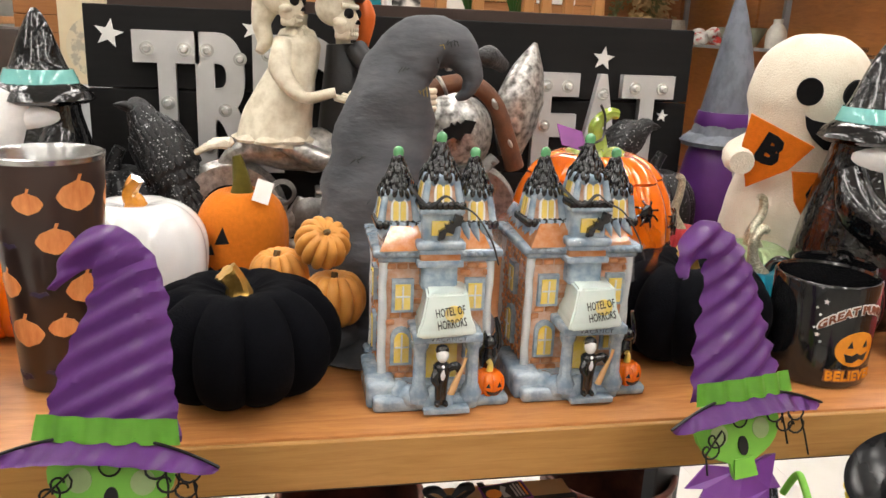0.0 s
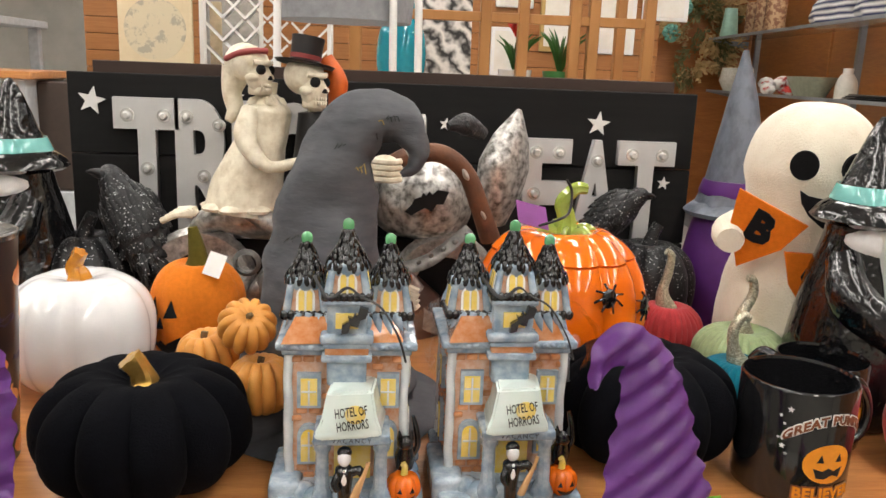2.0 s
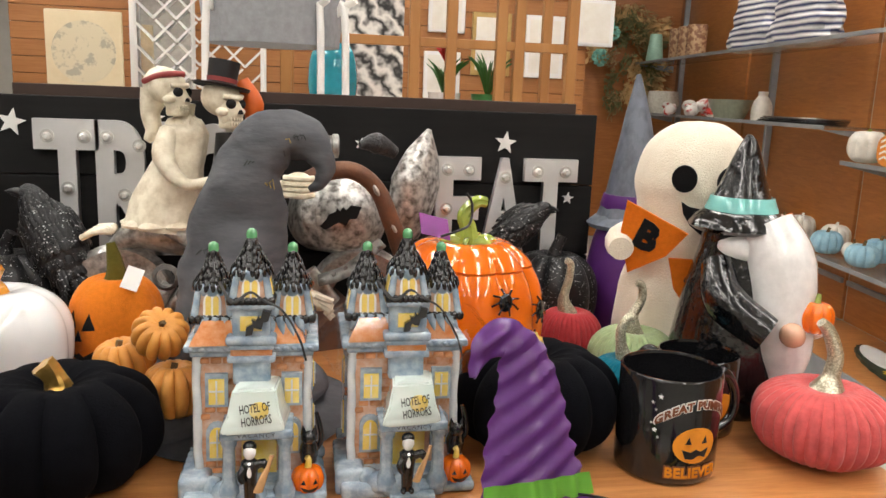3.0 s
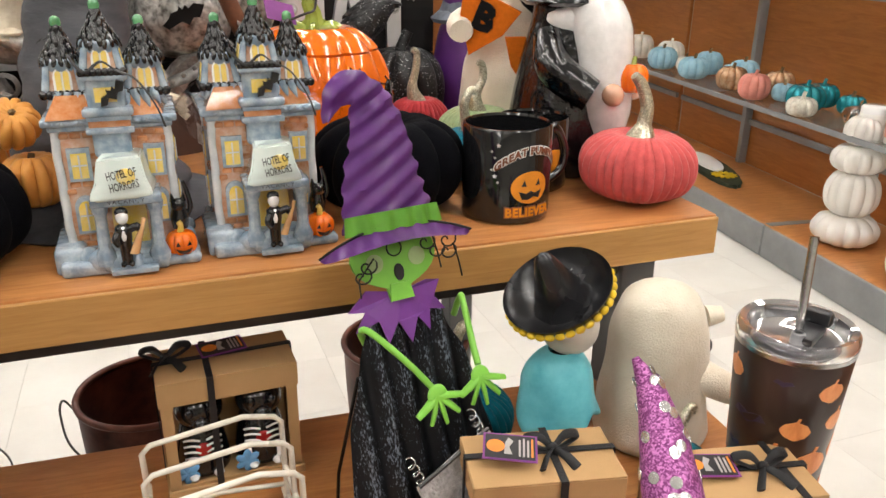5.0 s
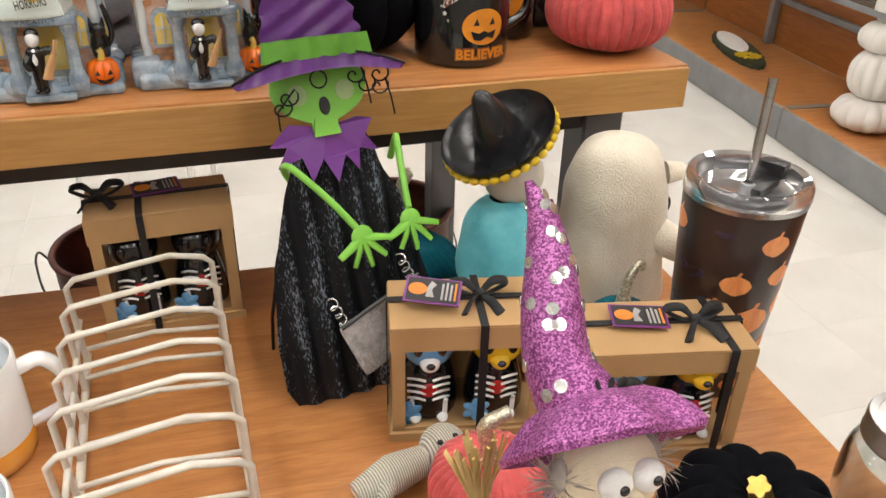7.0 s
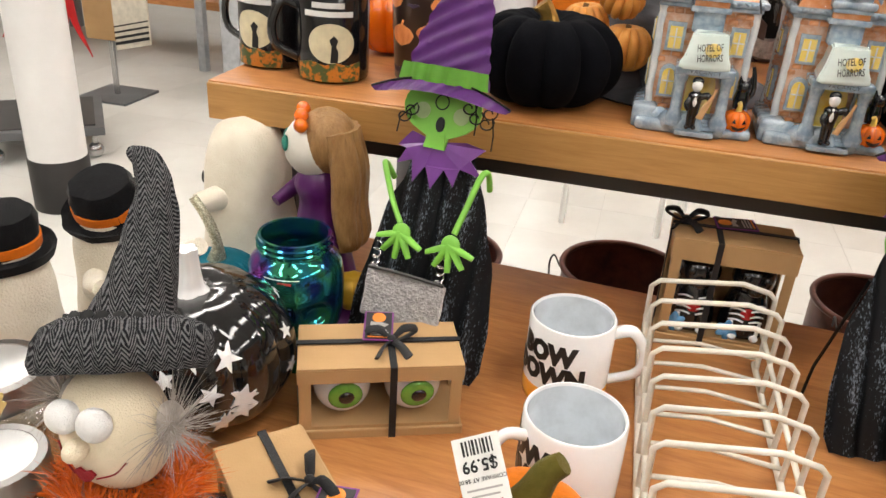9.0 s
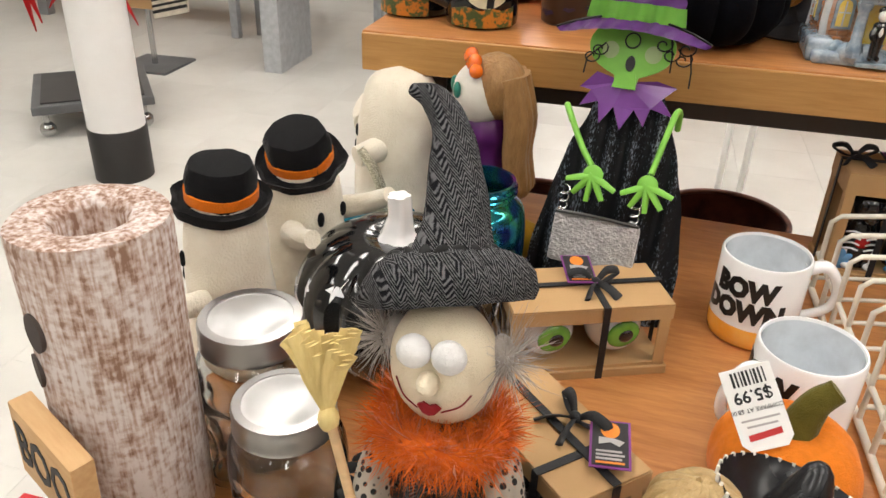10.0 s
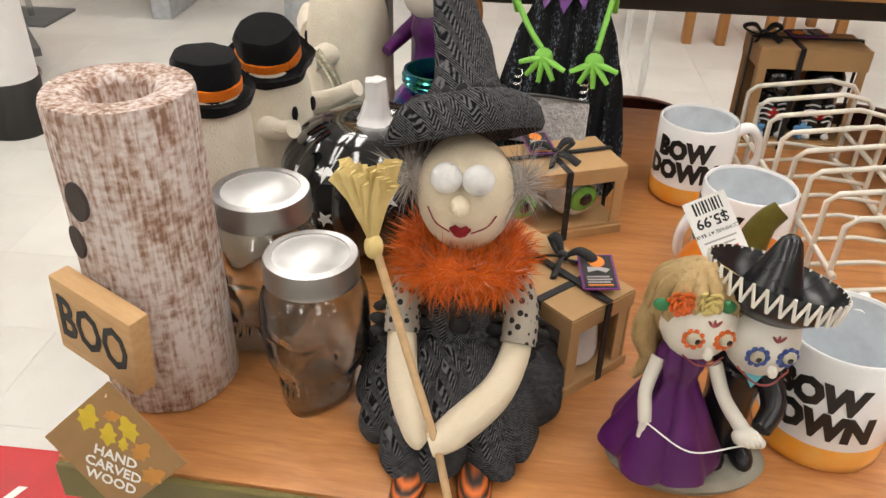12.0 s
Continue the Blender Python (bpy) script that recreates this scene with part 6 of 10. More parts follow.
    # easel wire behind
    part("easel_wire", tube([(-0.05, 0.0, 0.20), (-0.062, 0.085, 0.08), (-0.066, 0.150, -0.052), (-0.030, 0.150, -0.052), (0.0, 0.02, 0.13)], 0.0022, 6), BLACKWIRE, t, "black wire stand")
    return t


A1 = [([(-0.034, 0.0, 0.232), (-0.046, -0.02, 0.250), (-0.041, -0.035, 0.249), (-0.014, -0.05, 0.212), (0.004, -0.060, 0.182)], (0.008, -0.062, 0.172), -80),
      ([(0.080, 0.0, 0.240), (0.080, -0.02, 0.260), (0.076, -0.032, 0.257), (0.068, -0.05, 0.212), (0.064, -0.06, 0.19)], (0.063, -0.062, 0.178), -85)]
A2 = [([(-0.062, 0.0, 0.230), (-0.066, -0.02, 0.246), (-0.060, -0.035, 0.243), (-0.034, -0.05, 0.205), (-0.014, -0.06, 0.182)], (-0.010, -0.062, 0.172), -95),
      ([(0.066, 0.0, 0.240), (0.067, -0.02, 0.259), (0.064, -0.035, 0.254), (0.058, -0.05, 0.21), (0.055, -0.06, 0.185)], (0.054, -0.062, 0.172), -85)]
tin_witch(pose(0.405, 0.498, LT + 0.004, 0, 0, 12) @ pose(0, 0, 0, -21) @ Matrix.Scale(0.95, 4), "green-faced tin witch in a black corrugated dress, purse askew", A1, 20)
tin_witch(pose(-0.148, 0.482, LT + 0.004, 0, 0, -10) @ pose(0, 0, 0, -20) @ Matrix.Scale(0.95, 4), "green-faced tin witch in a black corrugated dress holding a purse", A2)

# ---- gift boxes with shaker sets ----
EYEGREEN = glaze("green_iris", (0.16, 0.42, 0.06), col2=(0.08, 0.25, 0.03), scale=80)
BLUEG, YELG = glaze("sky_blue_glaze", (0.14, 0.36, 0.66)), glaze("sunny_yellow_glaze", (0.80, 0.50, 0.02))


def gift_box(m, w, d, h, label, tag_m, bow_at, ribbon_x=0.0, tag=True):
    """A kraft window box: solid top, posts, floor and back, tied with a black ribbon."""
    t = thing("gift_box", m, label, "gift box", "kraft gift boxes")
    th = 0.0025
    bm = BM()
    tray = part("tray", box_bm(w, d, th), KRAFT, t, "kraft card tray with window openings", smooth=False)
    part("back_panel", box_bm(w - 0.001, th, h - 2 * th, m=pose(0, d / 2 - th, th)), KRAFT, tray, smooth=False)
    for sx in (-1, 1):
        part("post", box_bm(0.012, th, h - 2 * th, m=pose(sx * (w / 2 - 0.0075), -d / 2 + th, th)), KRAFT, tray, smooth=False)
        for py in (-d / 2 + 0.008, d / 2 - 0.010):
            part("post", box_bm(th, 0.012, h - 2 * th, m=pose(sx * (w / 2 - th), py, th)), KRAFT, tray, smooth=False)
    part("sill", box_bm(w - 0.002, th, 0.012, m=pose(0, -d / 2 + th, th)), KRAFT, tray, smooth=False)
    lid = part("lid", box_bm(w, d, th, 0.0006, m=pose(0, 0, h - th)), KRAFT, t, "kraft card lid", smooth=False)
    for py in (-d / 2 + 0.0012, d / 2 + 0.0002):
        part("flap", box_bm(w, th, h * 0.18, m=pose(0, py, h * 0.82 - th)), KRAFT, lid, smooth=False)
    for sx in (-1, 1):
        part("flap", box_bm(th, d - 0.004, h * 0.18, m=pose(sx * (w / 2 - 0.0008), 0, h * 0.82 - th)), KRAFT, lid, smooth=False)
    part("base_rim", box_bm(w + 0.004, d + 0.004, 0.011, 0.0008, m=pose(0, 0, -0.0005)), KRAFT, t, smooth=False)
    rw = 0.0075
    bm = BM()
    add_box(bm, rw, d + 0.006, 0.0012, pose(ribbon_x, 0, h + 0.0002))
    add_box(bm, rw, 0.0012, h, pose(ribbon_x, -d / 2 - 0.0028, 0))
    part("ribbon", bm, RIBBON, t, "black grosgrain ribbon", smooth=False)
    bm = BM()
    add_box(bm, w + 0.004, rw, 0.0012, pose(0, 0.004, h + 0.0016))
    for sx in (-1, 1):
        add_box(bm, 0.0012, rw, h, pose(sx * (w / 2 + 0.0018), 0.004, 0))
    part("ribbon", bm, RIBBON, t, smooth=False)
    bx, by = bow_at
    bm = BM()
    for a0, l in ((20, 0.030), (160, 0.028)):
        a = radians(a0)
        e = Vector((math.cos(a), math.sin(a), 0)) * l
        add_tube(bm, [(bx, by, h + 0.004), (bx + e.x * 0.5, by + e.y * 0.5, h + 0.016), (bx + e.x, by + e.y, h + 0.011), (bx + e.x * 0.5, by + e.y * 0.5, h + 0.004), (bx, by, h + 0.003)], [0.002, 0.0045, 0.005, 0.0045, 0.002], 8, 20, flat=0.35)
    for a0 in (-60, -120):
        a = radians(a0)
        add_tube(bm, [(bx, by, h + 0.005), (bx + 0.018 * math.cos(a), by + 0.018 * math.sin(a), h + 0.007), (bx + 0.034 * math.cos(a), by + 0.034 * math.sin(a), h + 0.002 if by + 0.034 * math.sin(a) > -d / 2 else h - 0.016)], [0.003, 0.0045, 0.005], 8, 10, flat=0.3)
    add_ell(bm, 0.006, 0.005, 0.005, pose(bx, by, h + 0.006), 10, 8)
    part("bow", bm, RIBBON, t, "tied black ribbon bow")
    if tag:
        o = [(-0.026, -0.016), (0.026, -0.016), (0.026, 0.016), (-0.026, 0.016)]
        tg = part("gift_tag", slab(o, 0.0008), PURPLECARD, t, "purple and black product tag", m=pose(tag_m[0], tag_m[1], h + 0.005 + tag_m[3], -90 + tag_m[4], 0, 0) @ pose(0, 0, 0, 0, tag_m[2], 0), smooth=False)
        part("tag_panel", slab([(x * 0.92, z * 0.88) for x, z in o], 0.0004), TAGBLACK, tg, m=pose(0, -0.0008, 0), smooth=False)
        part("tag_pumpkin", slab(oval(0.0088, 0.0075, 18), 0.0004), ORANGECARD, tg, "printed pumpkin", m=pose(-0.014, -0.0013, 0), smooth=False)
        part("tag_ghost", slab([(-0.004, -0.009), (0.004, -0.009), (0.001, 0.0), (0.005, 0.007), (0, 0.011), (-0.003, 0.004)], 0.0004), GREYINK, tg, m=pose(-0.002, -0.0013, 0), smooth=False)
        for k in range(4):
            part("print_bar", slab([(-0.001, -0.011), (0.001, -0.011), (0.001, 0.011 - 0.002 * (k % 2)), (-0.001, 0.011 - 0.002 * (k % 2))], 0.0004), GREYINK if k else ORANGECARD, tg, m=pose(0.021 - 0.004 * k, -0.0013, 0), smooth=False)
    return t


def critter(m, head, label):
    """A black glazed shaker painted with white bones."""
    pc = [(lathe(curve_prof([(0, 0), (0.024, 0.0), (0.027, 0.012), (0.023, 0.04), (0.016, 0.058), (0, 0.062)]), 24), BLACKCERAM),
          (ell(0.024, 0.024, 0.022, pose(0, -0.008, 0.074), 20, 14), head), (ell(0.009, 0.010, 0.008, pose(0, -0.028, 0.066), 14, 10), WHITECERAM if head is BLUEG else head),
          (ell(0.004, 0.003, 0.003, pose(0, -0.038, 0.069), 8, 6), BLACKCERAM), (ell(0.008, 0.003, 0.008, pose(0.0, -0.0235, 0.032), 12, 8), glaze("red_heart_glaze", (0.45, 0.02, 0.02)))]
    b = BM()
    for k in range(4):
        for sx in (-1, 1):
            add_tube(b, [(sx * 0.003, -0.0255, 0.044 - 0.007 * k), (sx * 0.011, -0.0245, 0.046 - 0.007 * k), (sx * 0.018, -0.018, 0.042 - 0.007 * k)], 0.0012, 6, 6)
    for sx in (-1, 1):
        add_tube(b, [(sx * 0.014, -0.022, 0.004), (sx * 0.015, -0.024, 0.022)], [0.003, 0.002], 8)
        add_ell(b, 0.0055, 0.008, 0.004, pose(sx * 0.012, -0.025, 0.004), 10, 6)
    pc.append((b, WHITECERAM))
    e = BM()
    for sx in (-1, 1):
        add_ell(e, 0.0075, 0.005, 0.011, pose(sx * 0.014, 0.0, 0.088, 0, sx * 25, 0), 10, 8)
        add_ell(e, 0.004, 0.003, 0.005, pose(sx * 0.010, -0.0300, 0.079), 8, 6)
    pc.append((e, BLACKCERAM))
    fl = BM()
    for k in range(6):
        a = k * math.pi / 3
        add_ell(fl, 0.0045, 0.002, 0.0075, pose(-0.018 + 0.006 * math.sin(a), -0.026, 0.010 + 0.006 * math.cos(a), 0, k * 60, 0), 8, 6)
    pc.append((fl, BLUEG))
    return statue("animal_shaker", pc, m, label, "shaker", "painted animal shakers")


def inside(m, dx, dy):
    return m @ pose(dx, dy, 0.0125)


B0 = pose(0.222, 0.703, LT, 0, 0, 2)
gift_box(B0, 0.152, 0.082, 0.150, "kraft window gift box tied with black ribbon, tag on top", (0.0, 0.012, -8, 0.002, 3), (-0.062, 0.01), -0.02)
critter(inside(B0, -0.034, 0.0) @ Matrix.Scale(1.15, 4), BLACKCERAM, "black glazed animal shaker with a blue flower")
critter(inside(B0, 0.034, 0.0) @ Matrix.Scale(1.15, 4), BLACKCERAM, "black glazed animal shaker with white painted bones")
B1 = pose(0.495, 0.437, LT, 0, 0, -12)
gift_box(B1, 0.146, 0.082, 0.132, "kraft window gift box holding two painted animal shakers", (-0.032, -0.004, 12, 0.010, 14), (0.012, 0.004), 0.012)
critter(inside(B1, -0.036, 0.0) @ Matrix.Scale(1.1, 4), BLUEG, "blue-headed animal shaker painted with a skeleton")
critter(inside(B1, 0.030, 0.0) @ Matrix.Scale(1.1, 4), YELG, "yellow-headed animal shaker painted with a skeleton")
B2 = pose(0.660, 0.360, LT, 0, 0, -12)
gift_box(B2, 0.150, 0.082, 0.125, "kraft window gift box with a loosened black bow", (-0.022, 0.006, 6, 0.002, 4), (0.030, 0.0), 0.052)
critter(inside(B2, 0.034, 0.0) @ Matrix.Scale(1.08, 4), YELG, "yellow-headed cat shaker with painted bones")
critter(inside(B2, -0.034, 0.0) @ Matrix.Scale(1.08, 4), BLUEG, "blue-headed cat shaker with painted bones")
B3 = pose(-0.148, 0.392, LT, 0, 0, 23)
gift_box(B3, 0.172, 0.086, 0.088, "kraft window gift box holding green eyeball shakers", (0.0, 0.022, 96, 0.004, 4), (0.012, 0.0), 0.012)
for x in (-0.040, 0.036):
    pc = [(ell(0.031, 0.031, 0.031, pose(0, 0, 0.031), 28, 18), WHITECERAM), (ell(0.0185, 0.006, 0.0185, pose(0.003, -0.0275, 0.033, 10, 0, 6), 22, 10), EYEGREEN), (ell(0.0085, 0.004, 0.0085, pose(0.004, -0.0325, 0.034, 10, 0, 6), 18, 8), BLACKCERAM)]
    statue("eyeball_shaker", pc, inside(B3, x, -0.004), "white ceramic eyeball shaker with a green iris", "shaker", "eyeball shakers")
B4 = pose(-0.150, 0.165, LT, 0, 0, -46)
gift_box(B4, 0.150, 0.080, 0.086, "kraft window gift box with a purple tag", (0.045, 0.022, 40, 0.004, 4), (0.004, 0.02), 0.036)
statue("ghost_shaker", [(lathe(curve_prof([(0, 0), (0.024, 0), (0.026, 0.02), (0.02, 0.05), (0, 0.062)]), 20), WHITECERAM)], inside(B4, 0.04, 0.0), "small white ceramic shaker inside a gift box", "shaker")

# ---- white wire rack ----
RACKM = mat("cream_wire", (0.76, 0.72, 0.63), rough=0.4, scale=30)
rack = thing("wire_rack", pose(0.207, 0.43, LT, 0, 0, 2), "cream-coated wire plate rack with eight hoops", "rack")
for k in range(8):
    y = 0.185 - 0.0515 * k
    P = [(-0.071, y, 0.006), (-0.073, y - 0.006, 0.104), (-0.064, y - 0.008, 0.114), (0.030, y - 0.008, 0.126), (0.062, y - 0.008, 0.119), (0.070, y - 0.006, 0.110), (0.072, y, 0.006)]
    part("hoop", tube(P, 0.0032, 8), RACKM, rack)
    part("cross_wire", tube([(-0.072, y + 0.004, 0.020), (0.0, y + 0.004, 0.028), (0.072, y + 0.004, 0.020)], 0.0028, 8), RACKM, rack)
for sx in (-1, 1):
    part("rail", tube([(sx * 0.0715, 0.20, 0.006), (sx * 0.0715, 0.0, 0.006), (sx * 0.0715, -0.19, 0.006)], 0.0042, 8), RACKM, rack)
    part("rail", tube([(sx * 0.0715, 0.20, 0.050), (sx * 0.0715, 0.0, 0.050), (sx * 0.0715, -0.19, 0.050)], 0.0032, 8), RACKM, rack)

# ---- white mugs with a dipped orange foot ----
DIP = glaze("orange_dip", (0.86, 0.36, 0.03), col2=(0.80, 0.50, 0.16), scale=25)
# mug inside: greyer and bluer than the white outside
GREYIN = glaze("greyer_mug_inside", (0.66, 0.70, 0.74))
SLOGAN = mat("black_slogan", (0.012, 0.012, 0.012), rough=0.35)
for k, (mx, my, rz, ha, lab) in enumerate(((0.045, 0.500, -28, 8, "white mug with black BOW DOWN print and orange foot"), (0.068, 0.322, -60, 150 + 60, "white BOW DOWN mug with twine on its handle"), (0.088, 0.072, -34, 96, "large white BOW DOWN mug behind a figurine"))):
    r, h = (0.049, 0.106) if k < 2 else (0.053, 0.112)
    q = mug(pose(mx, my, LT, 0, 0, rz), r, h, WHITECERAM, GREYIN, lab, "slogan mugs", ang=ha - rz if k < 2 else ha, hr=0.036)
    part("dipped_foot", lathe([(0, -0.0004), (r - 0.006, -0.0004), (r - 0.0004, 0.0036), (r + 0.0006, 0.012), (r + 0.0006, 0.024), (r + 0.0001, 0.027)], 48, wobble=0.0), DIP, q, "orange dipped foot")
    for line, z in (("BOW", 0.076), ("DOWN", 0.048)):
        w = text_bm(line, 0.032, 0.0003, bold=0.0022, sx=0.90)
        for v in w.verts:
            v.co.z += z
        part("slogan", wrap(w, r + 0.0006, 0.006), SLOGAN, q, "bold black lettering", smooth=False)

# felt pumpkin with a price tag
fp2 = pumpkin(pose(0.042, 0.212, LT, 0, 0, 0), 0.062, 0.098, 6, 0.05, FELTORANGE, "orange felt pumpkin with a large white price tag", OLIVE,
              [(0, 0, 0), (0.004, 0.002, 0.014), (0.012, 0.004, 0.034), (0.024, 0.006, 0.047)], [0.020, 0.015, 0.012, 0.010], hollow=0.08, stem_ribs=0, stem_label="olive felt stem")
face_on(0.062, 0.098, [("eye", [(-0.026, 0.052), (-0.008, 0.052), (-0.016, 0.072)]), ("eye", [(0.012, 0.054), (0.034, 0.052), (0.026, 0.072)])], BLACKFELT, fp2, "face", turn=8)
ptag = part("price_tag", slab([(-0.020, -0.033), (0.020, -0.033), (0.020, 0.026), (0.014, 0.033), (-0.014, 0.033), (-0.020, 0.026)], 0.0008), TAGWHITE, fp2, "white store price tag", m=pose(-0.036, -0.014, 0.118, -35, 0, -12) @ pose(0, 0, 0, 0, 148, 0), smooth=False)
for k in range(9):
    part("bar", slab([(-0.0006, 0), (0.0006 + 0.0004 * (k % 3), 0), (0.0006 + 0.0004 * (k % 3), 0.012), (-0.0006, 0.012)], 0.0003), INK, ptag, m=pose(-0.013 + 0.003 * k, -0.0008, -0.030), smooth=False)
part("price", text_bm("$5.99", 0.0135, 0.0002, bold=0.0003), INK, ptag, m=pose(0, -0.0009, -0.010), smooth=False)
part("price", text_bm("COMPARE AT $8.00", 0.0048, 0.0002), INK, ptag, m=pose(0, -0.0009, 0.001), smooth=False)
for zz, ww in ((0.008, 0.030), (0.013, 0.024)):
    part("bar", slab([(-ww / 2, 0), (ww / 2, 0), (ww / 2, 0.0016), (-ww / 2, 0.0016)], 0.0003), GREYINK, ptag, m=pose(0, -0.0008, zz), smooth=False)
part("bar", slab([(-0.013, 0), (0.013, 0.002), (0.013, 0.007), (-0.013, 0.005)], 0.0003), REDINK, ptag, "red logo bar", m=pose(0, -0.0008, 0.018), smooth=False)

# ---- figures on the low table ----
TWEED = herring("herringbone_tweed", (0.008, 0.008, 0.010), (0.13, 0.13, 0.135), 0.0052, 0.0023)
MUSLIN = mat("muslin_skin", (0.76, 0.67, 0.51), rough=0.95, col2=(0.68, 0.58, 0.42), scale=26, amount=0.35, bump=0.0008, bscale=900)
BOA = mat("orange_feather", (0.92, 0.20, 0.008), rough=0.9, vary=0.2, sheen=0.25, col2=(0.66, 0.11, 0.004), scale=60)
HAIRGREY = mat("grey_feather_hair", (0.52, 0.47, 0.42), rough=0.9, col2=(0.26, 0.23, 0.21), scale=70, sheen=0.5)
STRAW = mat("pale_straw", (0.72, 0.58, 0.26), rough=0.8, col2=(0.60, 0.45, 0.17), scale=50, stretch=(6, 6, 1))
POMPOM = mat("white_pompom", (0.84, 0.83, 0.82), rough=1.0, bump=0.0005, bscale=900, sheen=0.4)
DOWEL = mat("pale_dowel", (0.66, 0.45, 0.24), rough=0.6, scale=20, stretch=(1, 1, 6))
LACE = mat("black_dotted_lace", (0.010, 0.010, 0.010), rough=0.7)
def dotted(name, base, dot, scale, size):
    """Sheer cloth with scattered round dots."""
    m = bpy.data.materials.new(name)
    m.use_nodes = True
    nt = m.node_tree
    b = nt.nodes["Principled BSDF"]
    b.inputs["Roughness"].default_value = 0.9
    tc = nt.nodes.new("ShaderNodeTexCoord")
    v = nt.nodes.new("ShaderNodeTexVoronoi")
    v.inputs["Scale"].default_value, v.inputs["Randomness"].default_value = scale, 0.35
    nt.links.new(tc.outputs["Object"], v.inputs["Vector"])
    r = nt.nodes.new("ShaderNodeValToRGB")
    r.color_ramp.elements[0].position, r.color_ramp.elements[1].position = size, size + 0.05
    r.color_ramp.elements[0].color, r.color_ramp.elements[1].color = (*dot, 1), (*base, 1)
    nt.links.new(v.outputs["Distance"], r.inputs[0])
    nt.links.new(r.outputs[0], b.inputs["Base Color"])
    return m


NET = dotted("dotted_net_over_skin", (0.34, 0.30, 0.25), (0.008, 0.008, 0.008), 150, 0.34)


def tuft(bm, c, r, n, length, rnd, width=0.0016, up=0.0, flatz=1.0):
    """Loose feather strands round a centre."""
    for k in range(n):
        a, b = rnd.uniform(0, 2 * math.pi), rnd.uniform(-1, 1)
        d = Vector((math.cos(a) * (1 - b * b) ** 0.5, math.sin(a) * (1 - b * b) ** 0.5, b * flatz))
        p = Vector(c) + d * r * 0.55
        e = Vector(c) + d * (r + length * rnd.uniform(0.4, 1)) + Vector((rnd.uniform(-1, 1), rnd.uniform(-1, 1), rnd.uniform(-1, 1) + up)) * length * 0.5
        s = d.cross(Vector((rnd.uniform(-1, 1), rnd.uniform(-1, 1), rnd.uniform(-1, 1)))).normalized() * width
        mid = p.lerp(e, 0.55) + Vector((rnd.uniform(-1, 1), rnd.uniform(-1, 1), rnd.uniform(-1, 1))) * length * 0.12
        v = [bm.verts.new(q) for q in (p - s, p + s, mid + s * 0.8, e, mid - s * 0.8)]
        bm.faces.new(v)


rnd = random.Random(12)
dl = []
skirt = lathe([(0, 0.0), (0.086, 0.002), (0.096, 0.012), (0.092, 0.030), (0.076, 0.055), (0.052, 0.082), (0.036, 0.092), (0, 0.094)], 112, ribs=14, depth=0.10, wobble=0.14)
bmesh.ops.scale(skirt, vec=(0.97, 1.24, 1), verts=skirt.verts)
dl.append((skirt, TWEED))
dl.append((lathe(curve_prof([(0, 0.07), (0.042, 0.08), (0.038, 0.11), (0.033, 0.14), (0.020, 0.156), (0, 0.158)]), 28), TWEED))
hd = BM()
add_ell(hd, 0.047, 0.042, 0.061, pose(0, -0.012, 0.207, 6), 30, 20)
add_ell(hd, 0.0095, 0.012, 0.0095, pose(0, -0.060, 0.219), 14, 10)
dl.append((hd, MUSLIN))
ee = BM()
for sx in (-1, 1):
    add_ell(ee, 0.0145, 0.0125, 0.0145, pose(sx * 0.0145, -0.052, 0.242), 18, 12)
dl.append((ee, POMPOM))
mo = slab([(-0.012, 0.002), (-0.006, 0.006), (0, 0.003), (0.006, 0.006), (0.012, 0.002), (0.006, -0.006), (0, -0.008), (-0.006, -0.006)], 0.003, pose(0, -0.0545, 0.190, -4) @ Matrix.Scale(0.85, 4))
sm = BM()
add_tube(sm, [(-0.032, -0.044, 0.207), (-0.024, -0.049, 0.194), (-0.010, -0.0545, 0.188)], 0.0007, 6, 10)
add_tube(sm, [(0.032, -0.044, 0.203), (0.024, -0.049, 0.193), (0.010, -0.0545, 0.188)], 0.0007, 6, 10)
dl.append((mo, felt("dark_red_felt", (0.26, 0.02, 0.025))))
dl.append((sm, MATS["dark_red_felt"]))
boa = BM()
for k in range(26):
    a = 2 * math.pi * k / 26
    c = (0.046 * math.cos(a), 0.042 * math.sin(a) - 0.010, 0.136 + 0.006 * math.sin(3 * a))
    add_ell(boa, 0.016, 0.016, 0.015, pose(*c), 8, 6)
    tuft(boa, c, 0.018, 260, 0.024, rnd, 0.00045)
dl.append((boa, BOA))
hr_ = BM()
for sx in (-1, 1):
    add_ell(hr_, 0.012, 0.016, 0.020, pose(sx * 0.046, -0.004, 0.218), 10, 8)
    tuft(hr_, (sx * 0.052, -0.010, 0.220), 0.014, 420, 0.034, rnd, 0.00035)
dl.append((hr_, HAIRGREY))
hb = BM()
hm = pose(-0.008, 0.019, 0.262, -27, -14, 0)
add_lathe(hb, [(0.0, 0.002), (0.048, 0.000), (0.064, -0.008), (0.073, -0.014), (0.076, -0.007), (0.072, 0.008), (0.062, 0.020), (0.050, 0.027), (0.040, 0.030), (0.0, 0.032)], 64, m=hm, wobble=0.12)
add_tube(hb, [hm @ Vector(p) for p in ((0.006, 0.0, 0.012), (0.006, 0.012, 0.05), (0.004, 0.026, 0.092), (-0.004, 0.040, 0.134), (-0.022, 0.052, 0.170), (-0.046, 0.060, 0.184))], [0.041, 0.031, 0.025, 0.019, 0.013, 0.006], 28, 44)
for v in hb.verts:
    v.co += Vector((noise.noise(v.co * 30), noise.noise(v.co * 30 + Vector((3, 0, 0))), 0)) * 0.004
